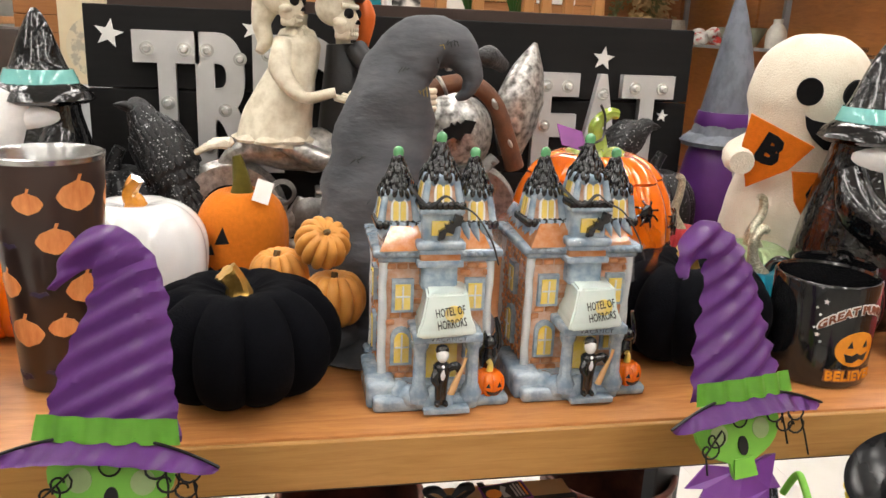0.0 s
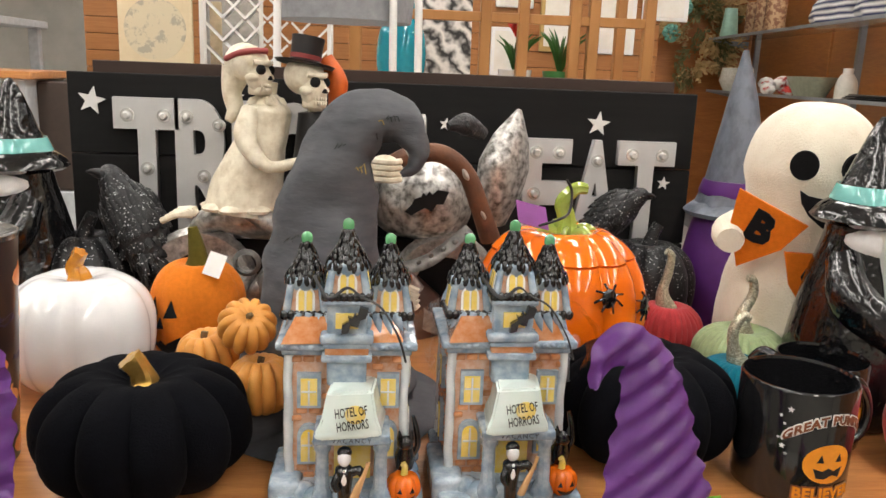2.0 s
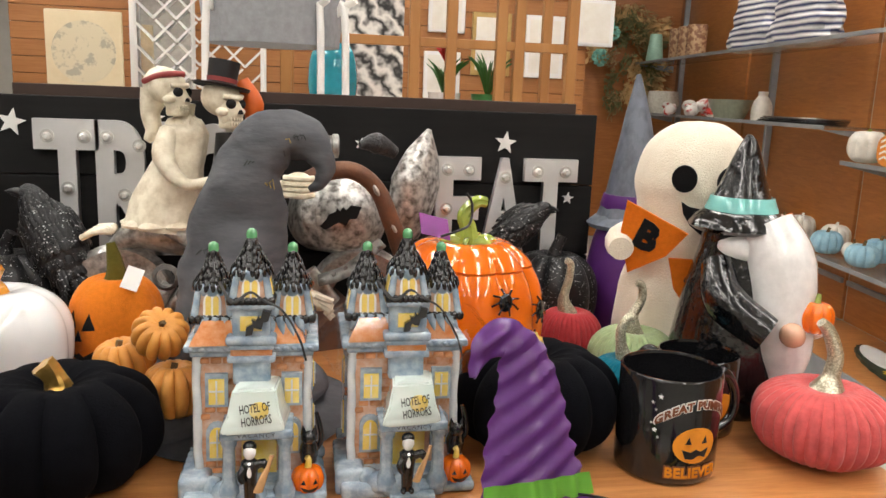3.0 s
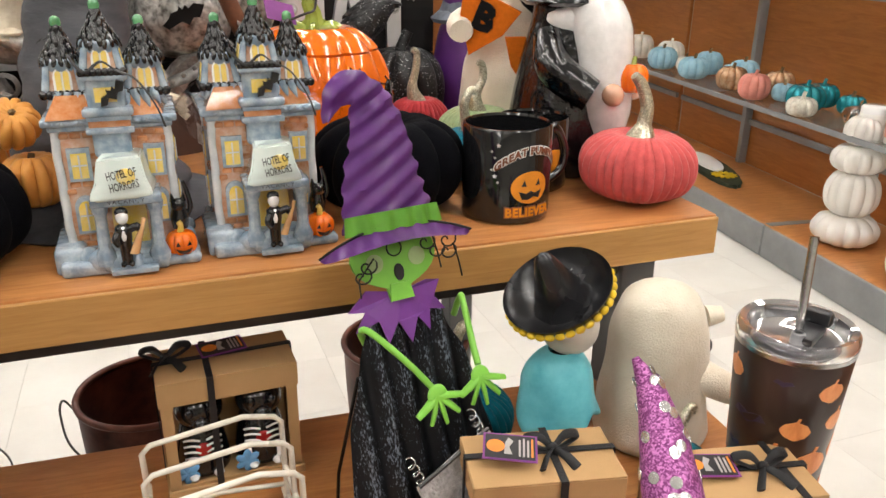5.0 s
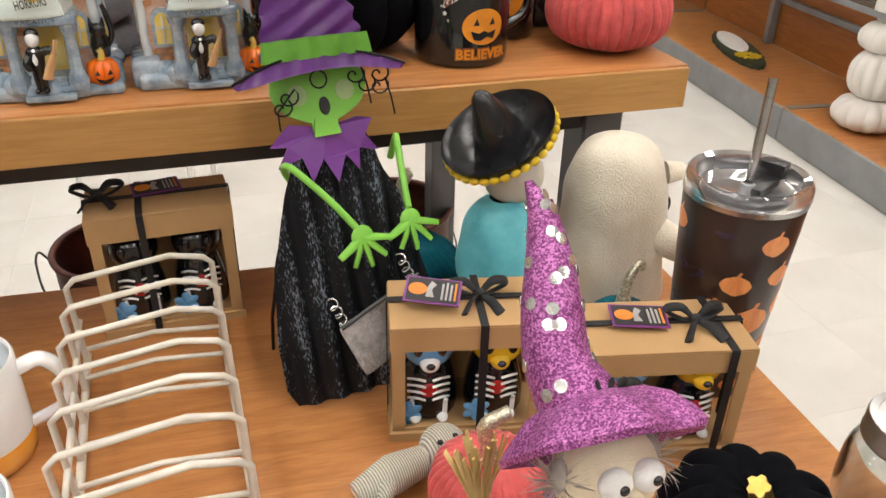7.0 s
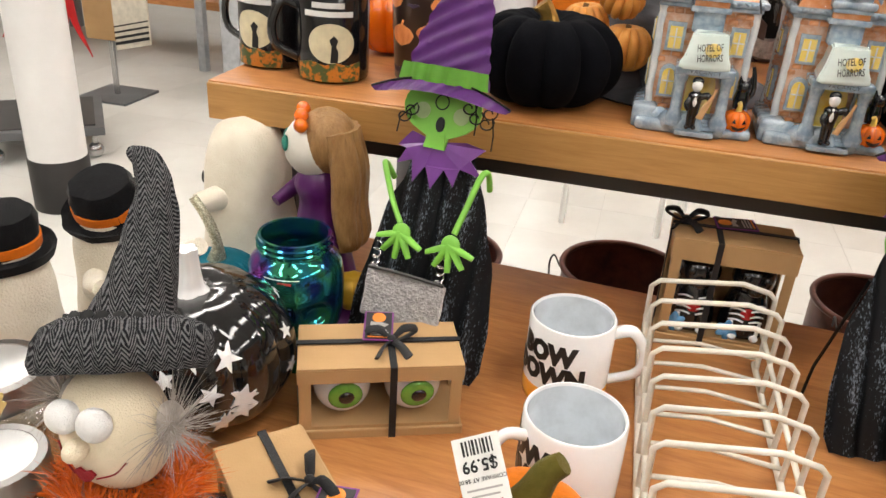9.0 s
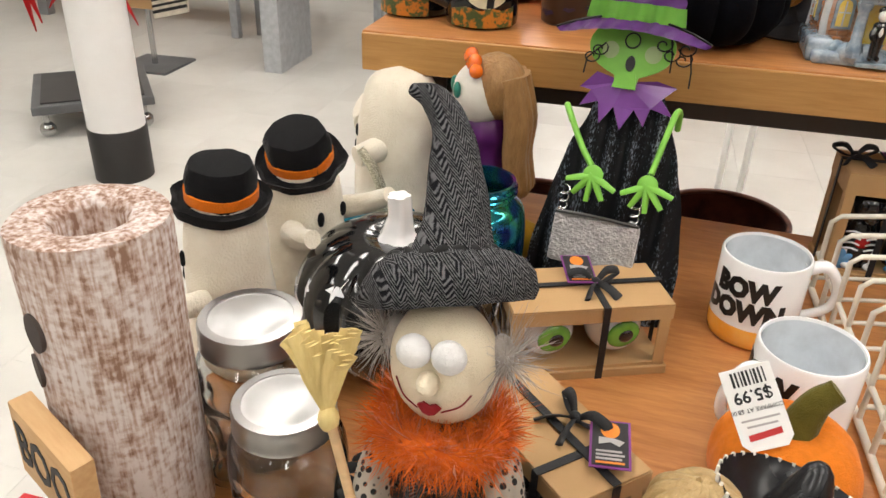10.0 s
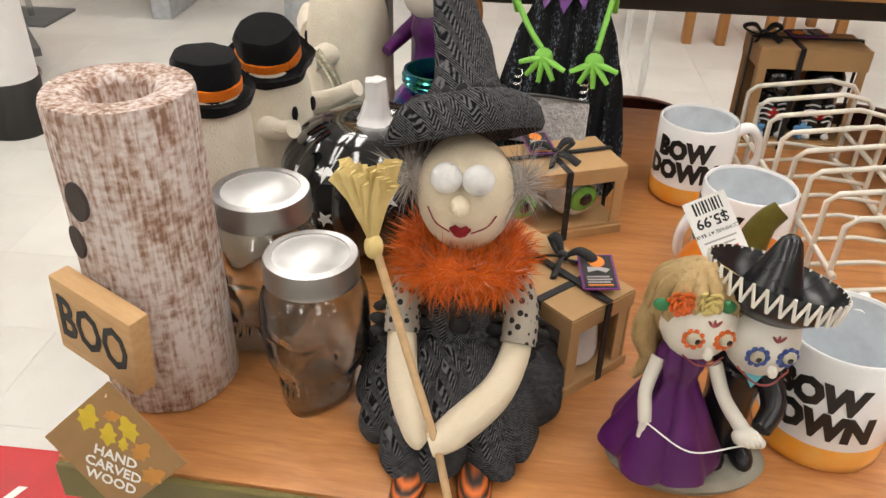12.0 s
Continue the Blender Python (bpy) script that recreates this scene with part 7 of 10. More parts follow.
dl.append((hb, TWEED))
K = Matrix.Translation((0, -0.014, 0.196)) @ Matrix.Scale(0.78, 4) @ Matrix.Translation((0, 0.012, -0.190))
for piece, mt in dl[2:]:
    bmesh.ops.transform(piece, matrix=K, verts=piece.verts)
arms = BM()
add_tube(arms, [(-0.044, -0.004, 0.135), (-0.058, -0.030, 0.100), (-0.050, -0.070, 0.068), (-0.030, -0.096, 0.046), (-0.020, -0.100, 0.038)], [0.014, 0.0155, 0.016, 0.015, 0.010], 16, 24)
add_tube(arms, [(0.044, -0.004, 0.135), (0.064, -0.028, 0.100), (0.050, -0.066, 0.070), (0.010, -0.096, 0.050), (-0.014, -0.106, 0.040)], [0.014, 0.0155, 0.016, 0.016, 0.011], 16, 24)
bmesh.ops.scale(arms, vec=(0.76, 1, 1), verts=arms.verts)
dl.append((arms, MUSLIN))
slv = BM()
add_tube(slv, [(-0.042, 0.0, 0.142), (-0.057, -0.022, 0.112), (-0.057, -0.040, 0.092)], [0.019, 0.0185, 0.0185], 18, 12)
add_tube(slv, [(0.042, 0.0, 0.142), (0.062, -0.022, 0.112), (0.062, -0.040, 0.092)], [0.019, 0.0185, 0.0185], 18, 12)
bmesh.ops.scale(slv, vec=(0.78, 1, 1), verts=slv.verts)
dl.append((slv, NET))
lc = BM()
for sx in (-1, 1):
    for k in range(14):
        a = 2 * math.pi * k / 14
        c = Vector((sx * 0.047 + 0.018 * math.cos(a), -0.034 + 0.012 * math.sin(a), 0.100 + 0.020 * math.sin(a)))
        add_ell(lc, 0.008, 0.003, 0.005, Matrix.Translation(c) @ pose(0, 0, 0, 30 * k, 25 * k, 0), 7, 5)
for k in range(20):
    a = 2 * math.pi * k / 20
    add_ell(lc, 0.009, 0.004, 0.007, K @ hm @ pose(0.042 * math.cos(a) - 0.004, 0.042 * math.sin(a) + 0.004, 0.027, 20 * k, 30 * k, 0), 7, 5)
for z, y in ((0.106, -0.041), (0.082, -0.046)):
    add_ell(lc, 0.0085, 0.005, 0.0085, pose(0.002, y, z), 14, 8)
dl.append((lc, LACE))
bf = BM()
for k in range(70):
    a = rnd.uniform(-0.36, 0.36)
    add_tube(bf, [(-0.058, -0.072, 0.196), (-0.060 + 0.05 * a * 0.5, -0.070 + rnd.uniform(-0.006, 0.006), 0.225), (-0.064 + 0.062 * a, -0.066 + rnd.uniform(-0.01, 0.01), 0.250 + rnd.uniform(-0.012, 0.006))], [0.003, 0.0045, 0.0042], 4, 6, flat=0.18)
add_ell(bf, 0.007, 0.007, 0.010, pose(-0.058, -0.072, 0.192), 12, 8)
dl.append((bf, STRAW))
dl.append((tube([(-0.058, -0.072, 0.196), (-0.030, -0.090, 0.110), (-0.004, -0.112, 0.042), (0.008, -0.130, 0.003)], 0.0033, 10), DOWEL))
lg = BM()
for sx in (-1, 1):
    add_tube(lg, [(sx * 0.024, -0.096, 0.004), (sx * 0.026, -0.120, 0.001), (sx * 0.028, -0.138, -0.014), (sx * 0.028, -0.141, -0.06)], [0.014, 0.0135, 0.013, 0.012], 14, 16)
dl.append((lg, wave_mat("striped_legging", (0.02, 0.015, 0.012), (0.62, 0.14, 0.02), 60, axis="Z", distortion=0.2)))
statue("witch_doll", dl, pose(-0.219, 0.081, LT, 0, 0, -2), "tweed witch doll with orange feather collar and a straw broom", "doll")

# purple glitter witch doll
PGLIT = glitter("magenta_glitter", (0.17, 0.022, 0.14), (0.62, 0.22, 0.54), 900, 0.5, 0.30, 0.98, 0.35)
SEQUIN = mat("silver_sequin", (0.85, 0.85, 0.85), rough=0.2, metal=0.8)
pd = []
hd = BM()
add_ell(hd, 0.050, 0.045, 0.050, pose(0, 0, 0.19), 28, 18)
add_ell(hd, 0.010, 0.012, 0.010, pose(0, -0.048, 0.198), 14, 10)
pd.append((hd, MUSLIN))
ee, pu = BM(), BM()
for sx in (-1, 1):
    add_ell(ee, 0.0155, 0.013, 0.0155, pose(sx * 0.0165, -0.038, 0.216), 18, 12)
    add_ell(pu, 0.005, 0.004, 0.005, pose(sx * 0.0165 + 0.001, -0.0500, 0.220), 10, 8)
pd += [(ee, POMPOM), (pu, BLACKCERAM)]
hm = pose(0.004, 0.022, 0.226, -50, 8, 0)
hb = BM()
add_lathe(hb, [(0.0, 0.004), (0.050, 0.000), (0.072, -0.014), (0.088, -0.022), (0.091, -0.016), (0.082, -0.002), (0.066, 0.014), (0.046, 0.024), (0.0, 0.028)], 64, m=hm, wobble=0.16)
pth = [hm @ Vector(p) for p in ((-0.014, -0.004, 0.010), (-0.026, 0.004, 0.058), (-0.022, 0.000, 0.108), (-0.014, -0.004, 0.158), (-0.012, -0.008, 0.206), (-0.022, -0.014, 0.240))]
prad = [0.040, 0.032, 0.030, 0.024, 0.015, 0.004]
add_tube(hb, pth, prad, 26, 36)
pd.append((hb, PGLIT))
sq = BM()
sp = smooth_path(pth, 36)
rq = random.Random(9)
for k in range(40):
    i = rq.randrange(2, 33)
    r = lerp_list(prad, i / 36)
    a = rq.uniform(0, 2 * math.pi)
    t = (sp[i + 1] - sp[i - 1]).normalized()
    u = t.orthogonal().normalized()
    nrm = (u * math.cos(a) + t.cross(u) * math.sin(a)).normalized()
    q = nrm.to_track_quat("Z", "Y").to_matrix().to_4x4()
    add_lathe(sq, [(0.0062, 0.0), (0.0062, 0.0008), (0, 0.0014)], 12, m=Matrix.Translation(sp[i] + nrm * (r + 0.0004)) @ q)
for k in range(22):
    a = 2 * math.pi * k / 22
    rr = 0.056 + 0.018 * (k % 2)
    add_lathe(sq, [(0.0062, 0.0), (0.0062, 0.0008), (0, 0.0014)], 12, m=hm @ pose(rr * math.cos(a), rr * math.sin(a), 0.016 - 0.022 * (k % 2)) @ pose(0, 0, 0, -28 * math.sin(a), 28 * math.cos(a), 0))
pd.append((sq, SEQUIN))
hr_ = BM()
for sx in (-1, 1):
    tuft(hr_, (sx * 0.048, -0.002, 0.195), 0.014, 150, 0.028, rq, 0.0006)
    add_ell(hr_, 0.011, 0.014, 0.018, pose(sx * 0.046, 0.002, 0.198), 10, 8)
pd.append((hr_, HAIRGREY))
K = Matrix.Translation((0, -0.030, 0.216)) @ Matrix.Scale(0.64, 4) @ Matrix.Translation((0, 0.030, -0.210))
for piece, mt in pd:
    bmesh.ops.transform(piece, matrix=K, verts=piece.verts)
bd = BM()
add_lathe(bd, [(0, 0), (0.056, 0.002), (0.058, 0.02), (0.044, 0.07), (0.028, 0.16), (0, 0.19)], 40, ribs=12, depth=0.1)
pd.append((bd, PGLIT))
lc = BM()
for k in range(22):
    a = 2 * math.pi * k / 22
    add_ell(lc, 0.011, 0.004, 0.008, K @ hm @ pose(0.042 * math.cos(a), 0.042 * math.sin(a), 0.028, 20 * k, 30 * k, 0) @ Matrix.Scale(0.64, 4), 7, 5)
pd.append((lc, LACE))
statue("witch_doll", pd, pose(0.476, 0.156, LT, 0, 0, 4), "witch doll in a magenta glitter hat with silver dots", "doll")
br = BM()
for k in range(26):
    a = rq.uniform(-0.5, 0.5)
    add_tube(br, [(0, 0, 0), (0.02 * a, 0.01, 0.03), (0.05 * a, rq.uniform(-0.012, 0.012) + 0.02, 0.062 + rq.uniform(-0.008, 0.006))], [0.003, 0.003, 0.0024], 4, 4, flat=0.3)
add_tube(br, [(0, 0, 0.004), (0.004, -0.012, -0.09)], 0.005, 10)
statue("straw_broom", [(br, STRAW)], pose(0.432, 0.215, LT + 0.094), "small straw hand broom leaning by a doll", "broom")

# pumpkins and a twine mummy in front of the boxes
velvet_pumpkin(pose(0.474, 0.306, LT), 0.052, 0.066, PINKV, "coral", [(0, 0, 0), (-0.004, -0.002, 0.026), (-0.008, -0.004, 0.05), (0.012, -0.006, 0.062)], (0.013, 0.007, 0.0065, 0.006))
velvet_pumpkin(pose(0.704, 0.492, LT), 0.040, 0.055, TEALV, "small teal", [(0, 0, 0), (0.0, 0.004, 0.02), (0.008, 0.008, 0.044), (0.018, 0.010, 0.056), (0.022, 0.010, 0.05)], (0.012, 0.006, 0.006, 0.0055))
velvet_pumpkin(pose(0.500, 0.655, LT), 0.066, 0.080, TEALV, "deep teal", [(0, 0, 0), (-0.008, 0, 0.035), (-0.012, 0, 0.075), (-0.004, 0, 0.10), (0.002, 0, 0.104)], (0.016, 0.007, 0.007, 0.006))
velvet_pumpkin(pose(-0.425, 0.535, LT), 0.056, 0.075, TEALV, "deep teal", [(0, 0, 0), (0.004, 0, 0.03), (-0.008, 0, 0.065), (-0.026, 0, 0.092)], (0.015, 0.007, 0.007, 0.006))
copy_thing(vel, pose(0.655, 0.195, LT, 0, 0, 20) @ Matrix.Scale(0.74, 4))
TWINE = wave_mat("white_twine", (0.40, 0.36, 0.30), (0.82, 0.79, 0.72), 130, rough=0.9, bump=0.002, axis="X", distortion=0.4)
pc = [(tube([(-0.055, 0, 0.018), (-0.02, 0, 0.024), (0.012, 0, 0.024)], [0.012, 0.018, 0.014], 18, 14), TWINE), (ell(0.022, 0.022, 0.021, pose(0.034, 0, 0.03), 20, 12), TWINE),
      (tube([(-0.03, -0.012, 0.03), (-0.045, -0.026, 0.02), (-0.06, -0.028, 0.012)], 0.007, 10, 8), TWINE)]
ey = BM()
for sx in (-1, 1):
    add_ell(ey, 0.003, 0.003, 0.002, pose(0.032 + 0.008 * sx, -0.010, 0.048), 8, 6)
pc.append((ey, BLACK))
statue("mummy_figure", pc, pose(0.418, 0.352, LT, 0, 0, 16), "small mummy figure wound in white twine, lying down", "mummy figure")

# ---- skull jars, log ghost ----
GLASS = mat("clear_glass", (0.93, 0.95, 0.94), rough=0.02, trans=1.0, ior=1.45)
LIDSTEEL = mat("brushed_lid", (0.46, 0.45, 0.44), rough=0.30, metal=1.0, col2=(0.38, 0.37, 0.36), scale=20)


def skull_jar(m, s, label, glass=None, lid=True, group="skull jars", material_name=""):
    t = thing("skull_jar", m, label, "jar", group)
    g = glass or GLASS
    prof = curve_prof([(0, 0.0), (0.030, 0.0), (0.034, 0.006), (0.039, 0.028), (0.049, 0.050), (0.0505, 0.085), (0.048, 0.108), (0.040, 0.120), (0.0375, 0.126), (0.0375, 0.140)], 60)
    inn = [(max(0.0, r - (0.0032 if z > 0.108 else 0.0032 + 0.0025 * math.sin(math.pi * min(1.0, z / 0.108)))), max(z, 0.006)) for r, z in reversed(prof)]
    wallr = {round(z, 5): r for r, z in prof}
    bm = lathe([(r * s, z * s) for r, z in prof + inn], 112)
    bm.verts.ensure_lookup_table()
    for v in bm.verts:
        zz = round(v.co.z / s, 5)
        share_ = 0.55 if math.hypot(v.co.x, v.co.y) / s < wallr.get(zz, 9.0) - 0.0015 else 1.0
        f = -v.co.y / s
        x, z = v.co.x / s, v.co.z / s
        if f > 0.012:
            k = min(1.0, (f - 0.012) / 0.015)
            dent = 0.0
            for ex in (-0.0185, 0.0185):
                dent += 0.0105 / (1 + (((x - ex) / 0.0125) ** 2 + ((z - 0.066) / 0.0115) ** 2) ** 3)
            dent += 0.009 / (1 + ((x / 0.0065) ** 2 + ((z - 0.046) / 0.008) ** 2) ** 2)
            if 0.018 < z < 0.034 and abs(x) < 0.024:
                dent += 0.0050 * (0.5 + 0.5 * math.cos(x * 2 * math.pi / 0.0075))
            dent -= 0.0035 * math.exp(-((z - 0.083) / 0.007) ** 2) * math.exp(-(x / 0.030) ** 4)
            v.co.y += dent * k * s * share_
        v.co.y -= 0.36 * max(0.0, 0.056 - z) * s * min(1.0, max(0.0, (0.6 * f + 0.034) / 0.034)) * (0.55 + 0.45 * math.exp(-(x / 0.018) ** 2))
    body = part("body", bm, g, t, "moulded glass skull")
    ring = BM()
    for z in (0.1285, 0.1345):
        add_lathe(ring, [(0.0378 * s, (z - 0.0016) * s), (0.0398 * s, z * s), (0.0378 * s, (z + 0.0016) * s)], 40)
    part("screw_thread", ring, g, body)
    if lid:
        ld = part("screw_band", lathe([(r * s, z * s) for r, z in ((0.0405, 0.126), (0.0435, 0.126), (0.0435, 0.130), (0.0425, 0.131), (0.0428, 0.1455), (0.0415, 0.148), (0.0345, 0.1485), (0.034, 0.147))], 72, ribs=36, depth=0.012), LIDSTEEL, t, "ribbed metal band")
        part("lid_disc", lathe([(r * s, z * s) for r, z in ((0.0, 0.1484), (0.0285, 0.1484), (0.0300, 0.1474), (0.0345, 0.1474))], 48), mat("satin_lid_disc", (0.72, 0.72, 0.71), rough=0.42, metal=0.85, scale=14), ld, "flat metal lid disc")
    return t


skull_jar(pose(-0.345, 0.078, LT, 0, 0, -6), 0.93, "clear glass skull jar with a silver screw lid")
skull_jar(pose(-0.408, 0.152, LT, 0, 0, -28), 1.04, "clear glass skull jar with a silver lid, behind its twin")
skull_jar(pose(0.775, 0.178, LT, 0, 0, 20), 0.92, "clear glass skull jar near the table corner")


def oil_film(name):
    m = bpy.data.materials.new(name)
    m.use_nodes = True
    nt = m.node_tree
    b = nt.nodes["Principled BSDF"]
    b.inputs["Metallic"].default_value, b.inputs["Roughness"].default_value = 0.85, 0.1
    tc = nt.nodes.new("ShaderNodeTexCoord")
    sp_ = nt.nodes.new("ShaderNodeTexNoise")
    sp_.inputs["Scale"].default_value = 16
    nt.links.new(tc.outputs["Object"], sp_.inputs["Vector"])
    r = nt.nodes.new("ShaderNodeValToRGB")
    e = r.color_ramp.elements
    e[0].position, e[1].position = 0.36, 0.66
    e[0].color, e[1].color = (0.02, 0.05, 0.30, 1), (0.30, 0.05, 0.38, 1)
    for p, c in ((0.44, (0.02, 0.22, 0.30, 1)), (0.51, (0.05, 0.32, 0.16, 1)), (0.58, (0.03, 0.10, 0.35, 1))):
        n = e.new(p)
        n.color = c
    nt.links.new(sp_.outputs[0], r.inputs[0])
    nt.links.new(r.outputs[0], b.inputs["Base Color"])
    return m


ij = skull_jar(pose(-0.284, 0.478, LT, 0, 0, 25), 1.13, "open iridescent rainbow glass skull jar with price sticker", oil_film("rainbow_oil_film"), False)
st = BM()
add_slab(st, [(-0.021, -0.011), (0.021, -0.011), (0.021, 0.011), (-0.021, 0.011)], 0.0006)
bmesh.ops.recalc_face_normals(st, faces=st.faces)
wrap(st, 0.054, 0.006)
stk = part("sticker", st, TAGWHITE, ij, "white barcode sticker", m=pose(0, 0, 0.112, 0, 0, -18), smooth=False)
for k in range(8):
    part("bar", box_bm(0.0012 + 0.0006 * (k % 3), 0.0004, 0.008, m=pose(-0.010 + 0.003 * k, -0.0548 + 0.012 * ((-0.010 + 0.003 * k) / 0.03) ** 2, -0.009)), INK, stk, smooth=False)
part("bar", box_bm(0.016, 0.0004, 0.003, m=pose(0.004, -0.0549, 0.005)), REDINK, stk, smooth=False)

def whitewash(name, stretch, white=0.50):
    """Limewash worn off reddish wood: broad bare patches, crosswise crackle and long fibres."""
    m = bpy.data.materials.new(name)
    m.use_nodes = True
    nt = m.node_tree
    L = nt.links.new
    b = nt.nodes["Principled BSDF"]
    b.inputs["Roughness"].default_value = 0.85
    tc = nt.nodes.new("ShaderNodeTexCoord")
    noises = []
    for sc, st, dt in ((30, (1, 1, 0.30), 6), (170, stretch, 10), (300, (1, 1, 0.10), 4)):
        mp = nt.nodes.new("ShaderNodeMapping")
        mp.inputs["Scale"].default_value = st
        L(tc.outputs["Object"], mp.inputs["Vector"])
        n = nt.nodes.new("ShaderNodeTexNoise")
        n.inputs["Scale"].default_value, n.inputs["Detail"].default_value = sc, dt
        L(mp.outputs[0], n.inputs["Vector"])
        noises.append(n.outputs[0])
    def mix(x, y, k):
        q = nt.nodes.new("ShaderNodeMath")
        q.operation = "MULTIPLY_ADD"
        q.inputs[1].default_value = k
        L(x, q.inputs[0])
        L(y, q.inputs[2])
        return q.outputs[0]
    f = mix(noises[0], mix(noises[1], noises[2], 0.9), 0.7)
    r = nt.nodes.new("ShaderNodeValToRGB")
    e = r.color_ramp.elements
    sc = nt.nodes.new("ShaderNodeMath")
    sc.operation = "DIVIDE"
    sc.inputs[1].default_value = 2.6
    L(f, sc.inputs[0])
    e[0].position, e[1].position = white - 0.085, white + 0.070
    e[0].color, e[1].color = (0.24, 0.135, 0.09, 1), (0.64, 0.58, 0.56, 1)
    q = e.new(white - 0.03)
    q.color = (0.42, 0.30, 0.245, 1)
    L(sc.outputs[0], r.inputs[0])
    L(r.outputs[0], b.inputs["Base Color"])
    bp = nt.nodes.new("ShaderNodeBump")
    bp.inputs["Distance"].default_value = 0.0025
    L(sc.outputs[0], bp.inputs["Height"])
    L(bp.outputs[0], b.inputs["Normal"])
    return m


BARK = whitewash("whitewashed_log", (0.75, 0.75, 1.0), 0.498)
ENDGRAIN = whitewash("whitewashed_end", (1, 1, 1), 0.515)
PINE = mat("pale_pine", (0.62, 0.40, 0.20), rough=0.65, col2=(0.50, 0.29, 0.12), scale=20, stretch=(1, 6, 6))
log = thing("log_ghost", pose(-0.478, 0.072, LT), "whitewashed hollow log ghost with a BOO plaque", "wood decoration")
bm = lathe([(0.0, 0.002), (0.052, 0.0), (0.0555, 0.004), (0.0555, 0.09), (0.0545, 0.18), (0.0550, 0.271), (0.0535, 0.275)], 64, wobble=0.035)
part("trunk", bm, BARK, log)
bm = lathe([(0.0540, 0.2748), (0.040, 0.2755), (0.029, 0.2735), (0.0245, 0.268), (0.023, 0.235), (0.0, 0.233)], 64, wobble=0.05)
part("hollow_end", bm, ENDGRAIN, log, "sawn end with a hollow")
for a, z, r1, r2 in ((-112, 0.205, 0.010, 0.016), (-126, 0.166, 0.010, 0.014)):
    mm = pose(0.0545 * math.cos(radians(a)), 0.0545 * math.sin(radians(a)), z, 0, 0, a + 90)
    part("burnt_eye", slab(oval(r1, r2, 20), 0.004, mm), mat("charred_wood", (0.075, 0.06, 0.055), rough=0.9, scale=60), log, "dark burnt eye spot")
pq = part("plaque", box_bm(0.090, 0.018, 0.074, 0.002, 2, m=pose(0, 0, -0.037)), PINE, log, "pine plaque lettered BOO", m=pose(-0.016, -0.067, 0.100, 0, 7, -26))
part("lettering", text_bm("BOO", 0.058, 0.0003, bold=0.0010, sx=0.62), mat("charcoal_ink", (0.035, 0.035, 0.035), rough=0.7), pq, m=pose(0, -0.0095, 0.0), smooth=False)
CRAFT = mat("brown_craft_tag", (0.36, 0.21, 0.09), rough=0.8, col2=(0.30, 0.17, 0.07), scale=30)
ht = part("hang_tag", slab([(-0.042, -0.042), (0.042, -0.042), (0.042, 0.042), (-0.042, 0.042)], 0.001), CRAFT, log, "brown craft tag with leaves", m=pose(0.006, -0.124, 0.032, -12, 0, -6) @ pose(0, 0, 0, 0, 45, 0), smooth=False)
for k, ln in enumerate(("HAND", "CARVED", "WOOD")):
    part("lettering", text_bm(ln, 0.0125, 0.0002, bold=0.0002), TAGWHITE, ht, m=pose(0, -0.0008, 0, 0, -45 + 14, 0) @ pose(0.002, 0, -0.006 - 0.012 * k), smooth=False)
LEAFY, LEAFO = mat("yellow_leaf_ink", (0.72, 0.52, 0.04), rough=0.7), mat("orange_leaf_ink", (0.62, 0.28, 0.06), rough=0.7)
for k, (x, z, s, an) in enumerate(((-0.020, 0.024, 1.2, 20), (0.0, 0.030, 0.7, 80), (0.014, 0.020, 1.1, -20), (0.022, 0.002, 1.0, 40), (-0.004, 0.012, 1.0, 10), (0.030, -0.018, 1.1, 60), (0.008, 0.006, 0.6, 10))):
    leaf = [(0, -0.012), (0.004, -0.006), (0.008, -0.005), (0.006, 0.0), (0.009, 0.004), (0.005, 0.006), (0.003, 0.012), (0, 0.014), (-0.003, 0.012), (-0.005, 0.006), (-0.009, 0.004), (-0.006, 0.0), (-0.008, -0.005), (-0.004, -0.006)]
    part("printed_leaf", slab([(u * s * 0.85, v * s * 0.85) for u, v in leaf], 0.0003), (LEAFY, LEAFO)[k % 2], ht, m=pose(0, -0.0008, 0, 0, -45, 0) @ pose(x, 0, z, 0, an, 0), smooth=False)
part("twine", tube([(-0.012, -0.066, 0.05), (0.0, -0.10, 0.075), (0.006, -0.118, 0.080)], 0.0008, 5, 8), DOWEL, log)

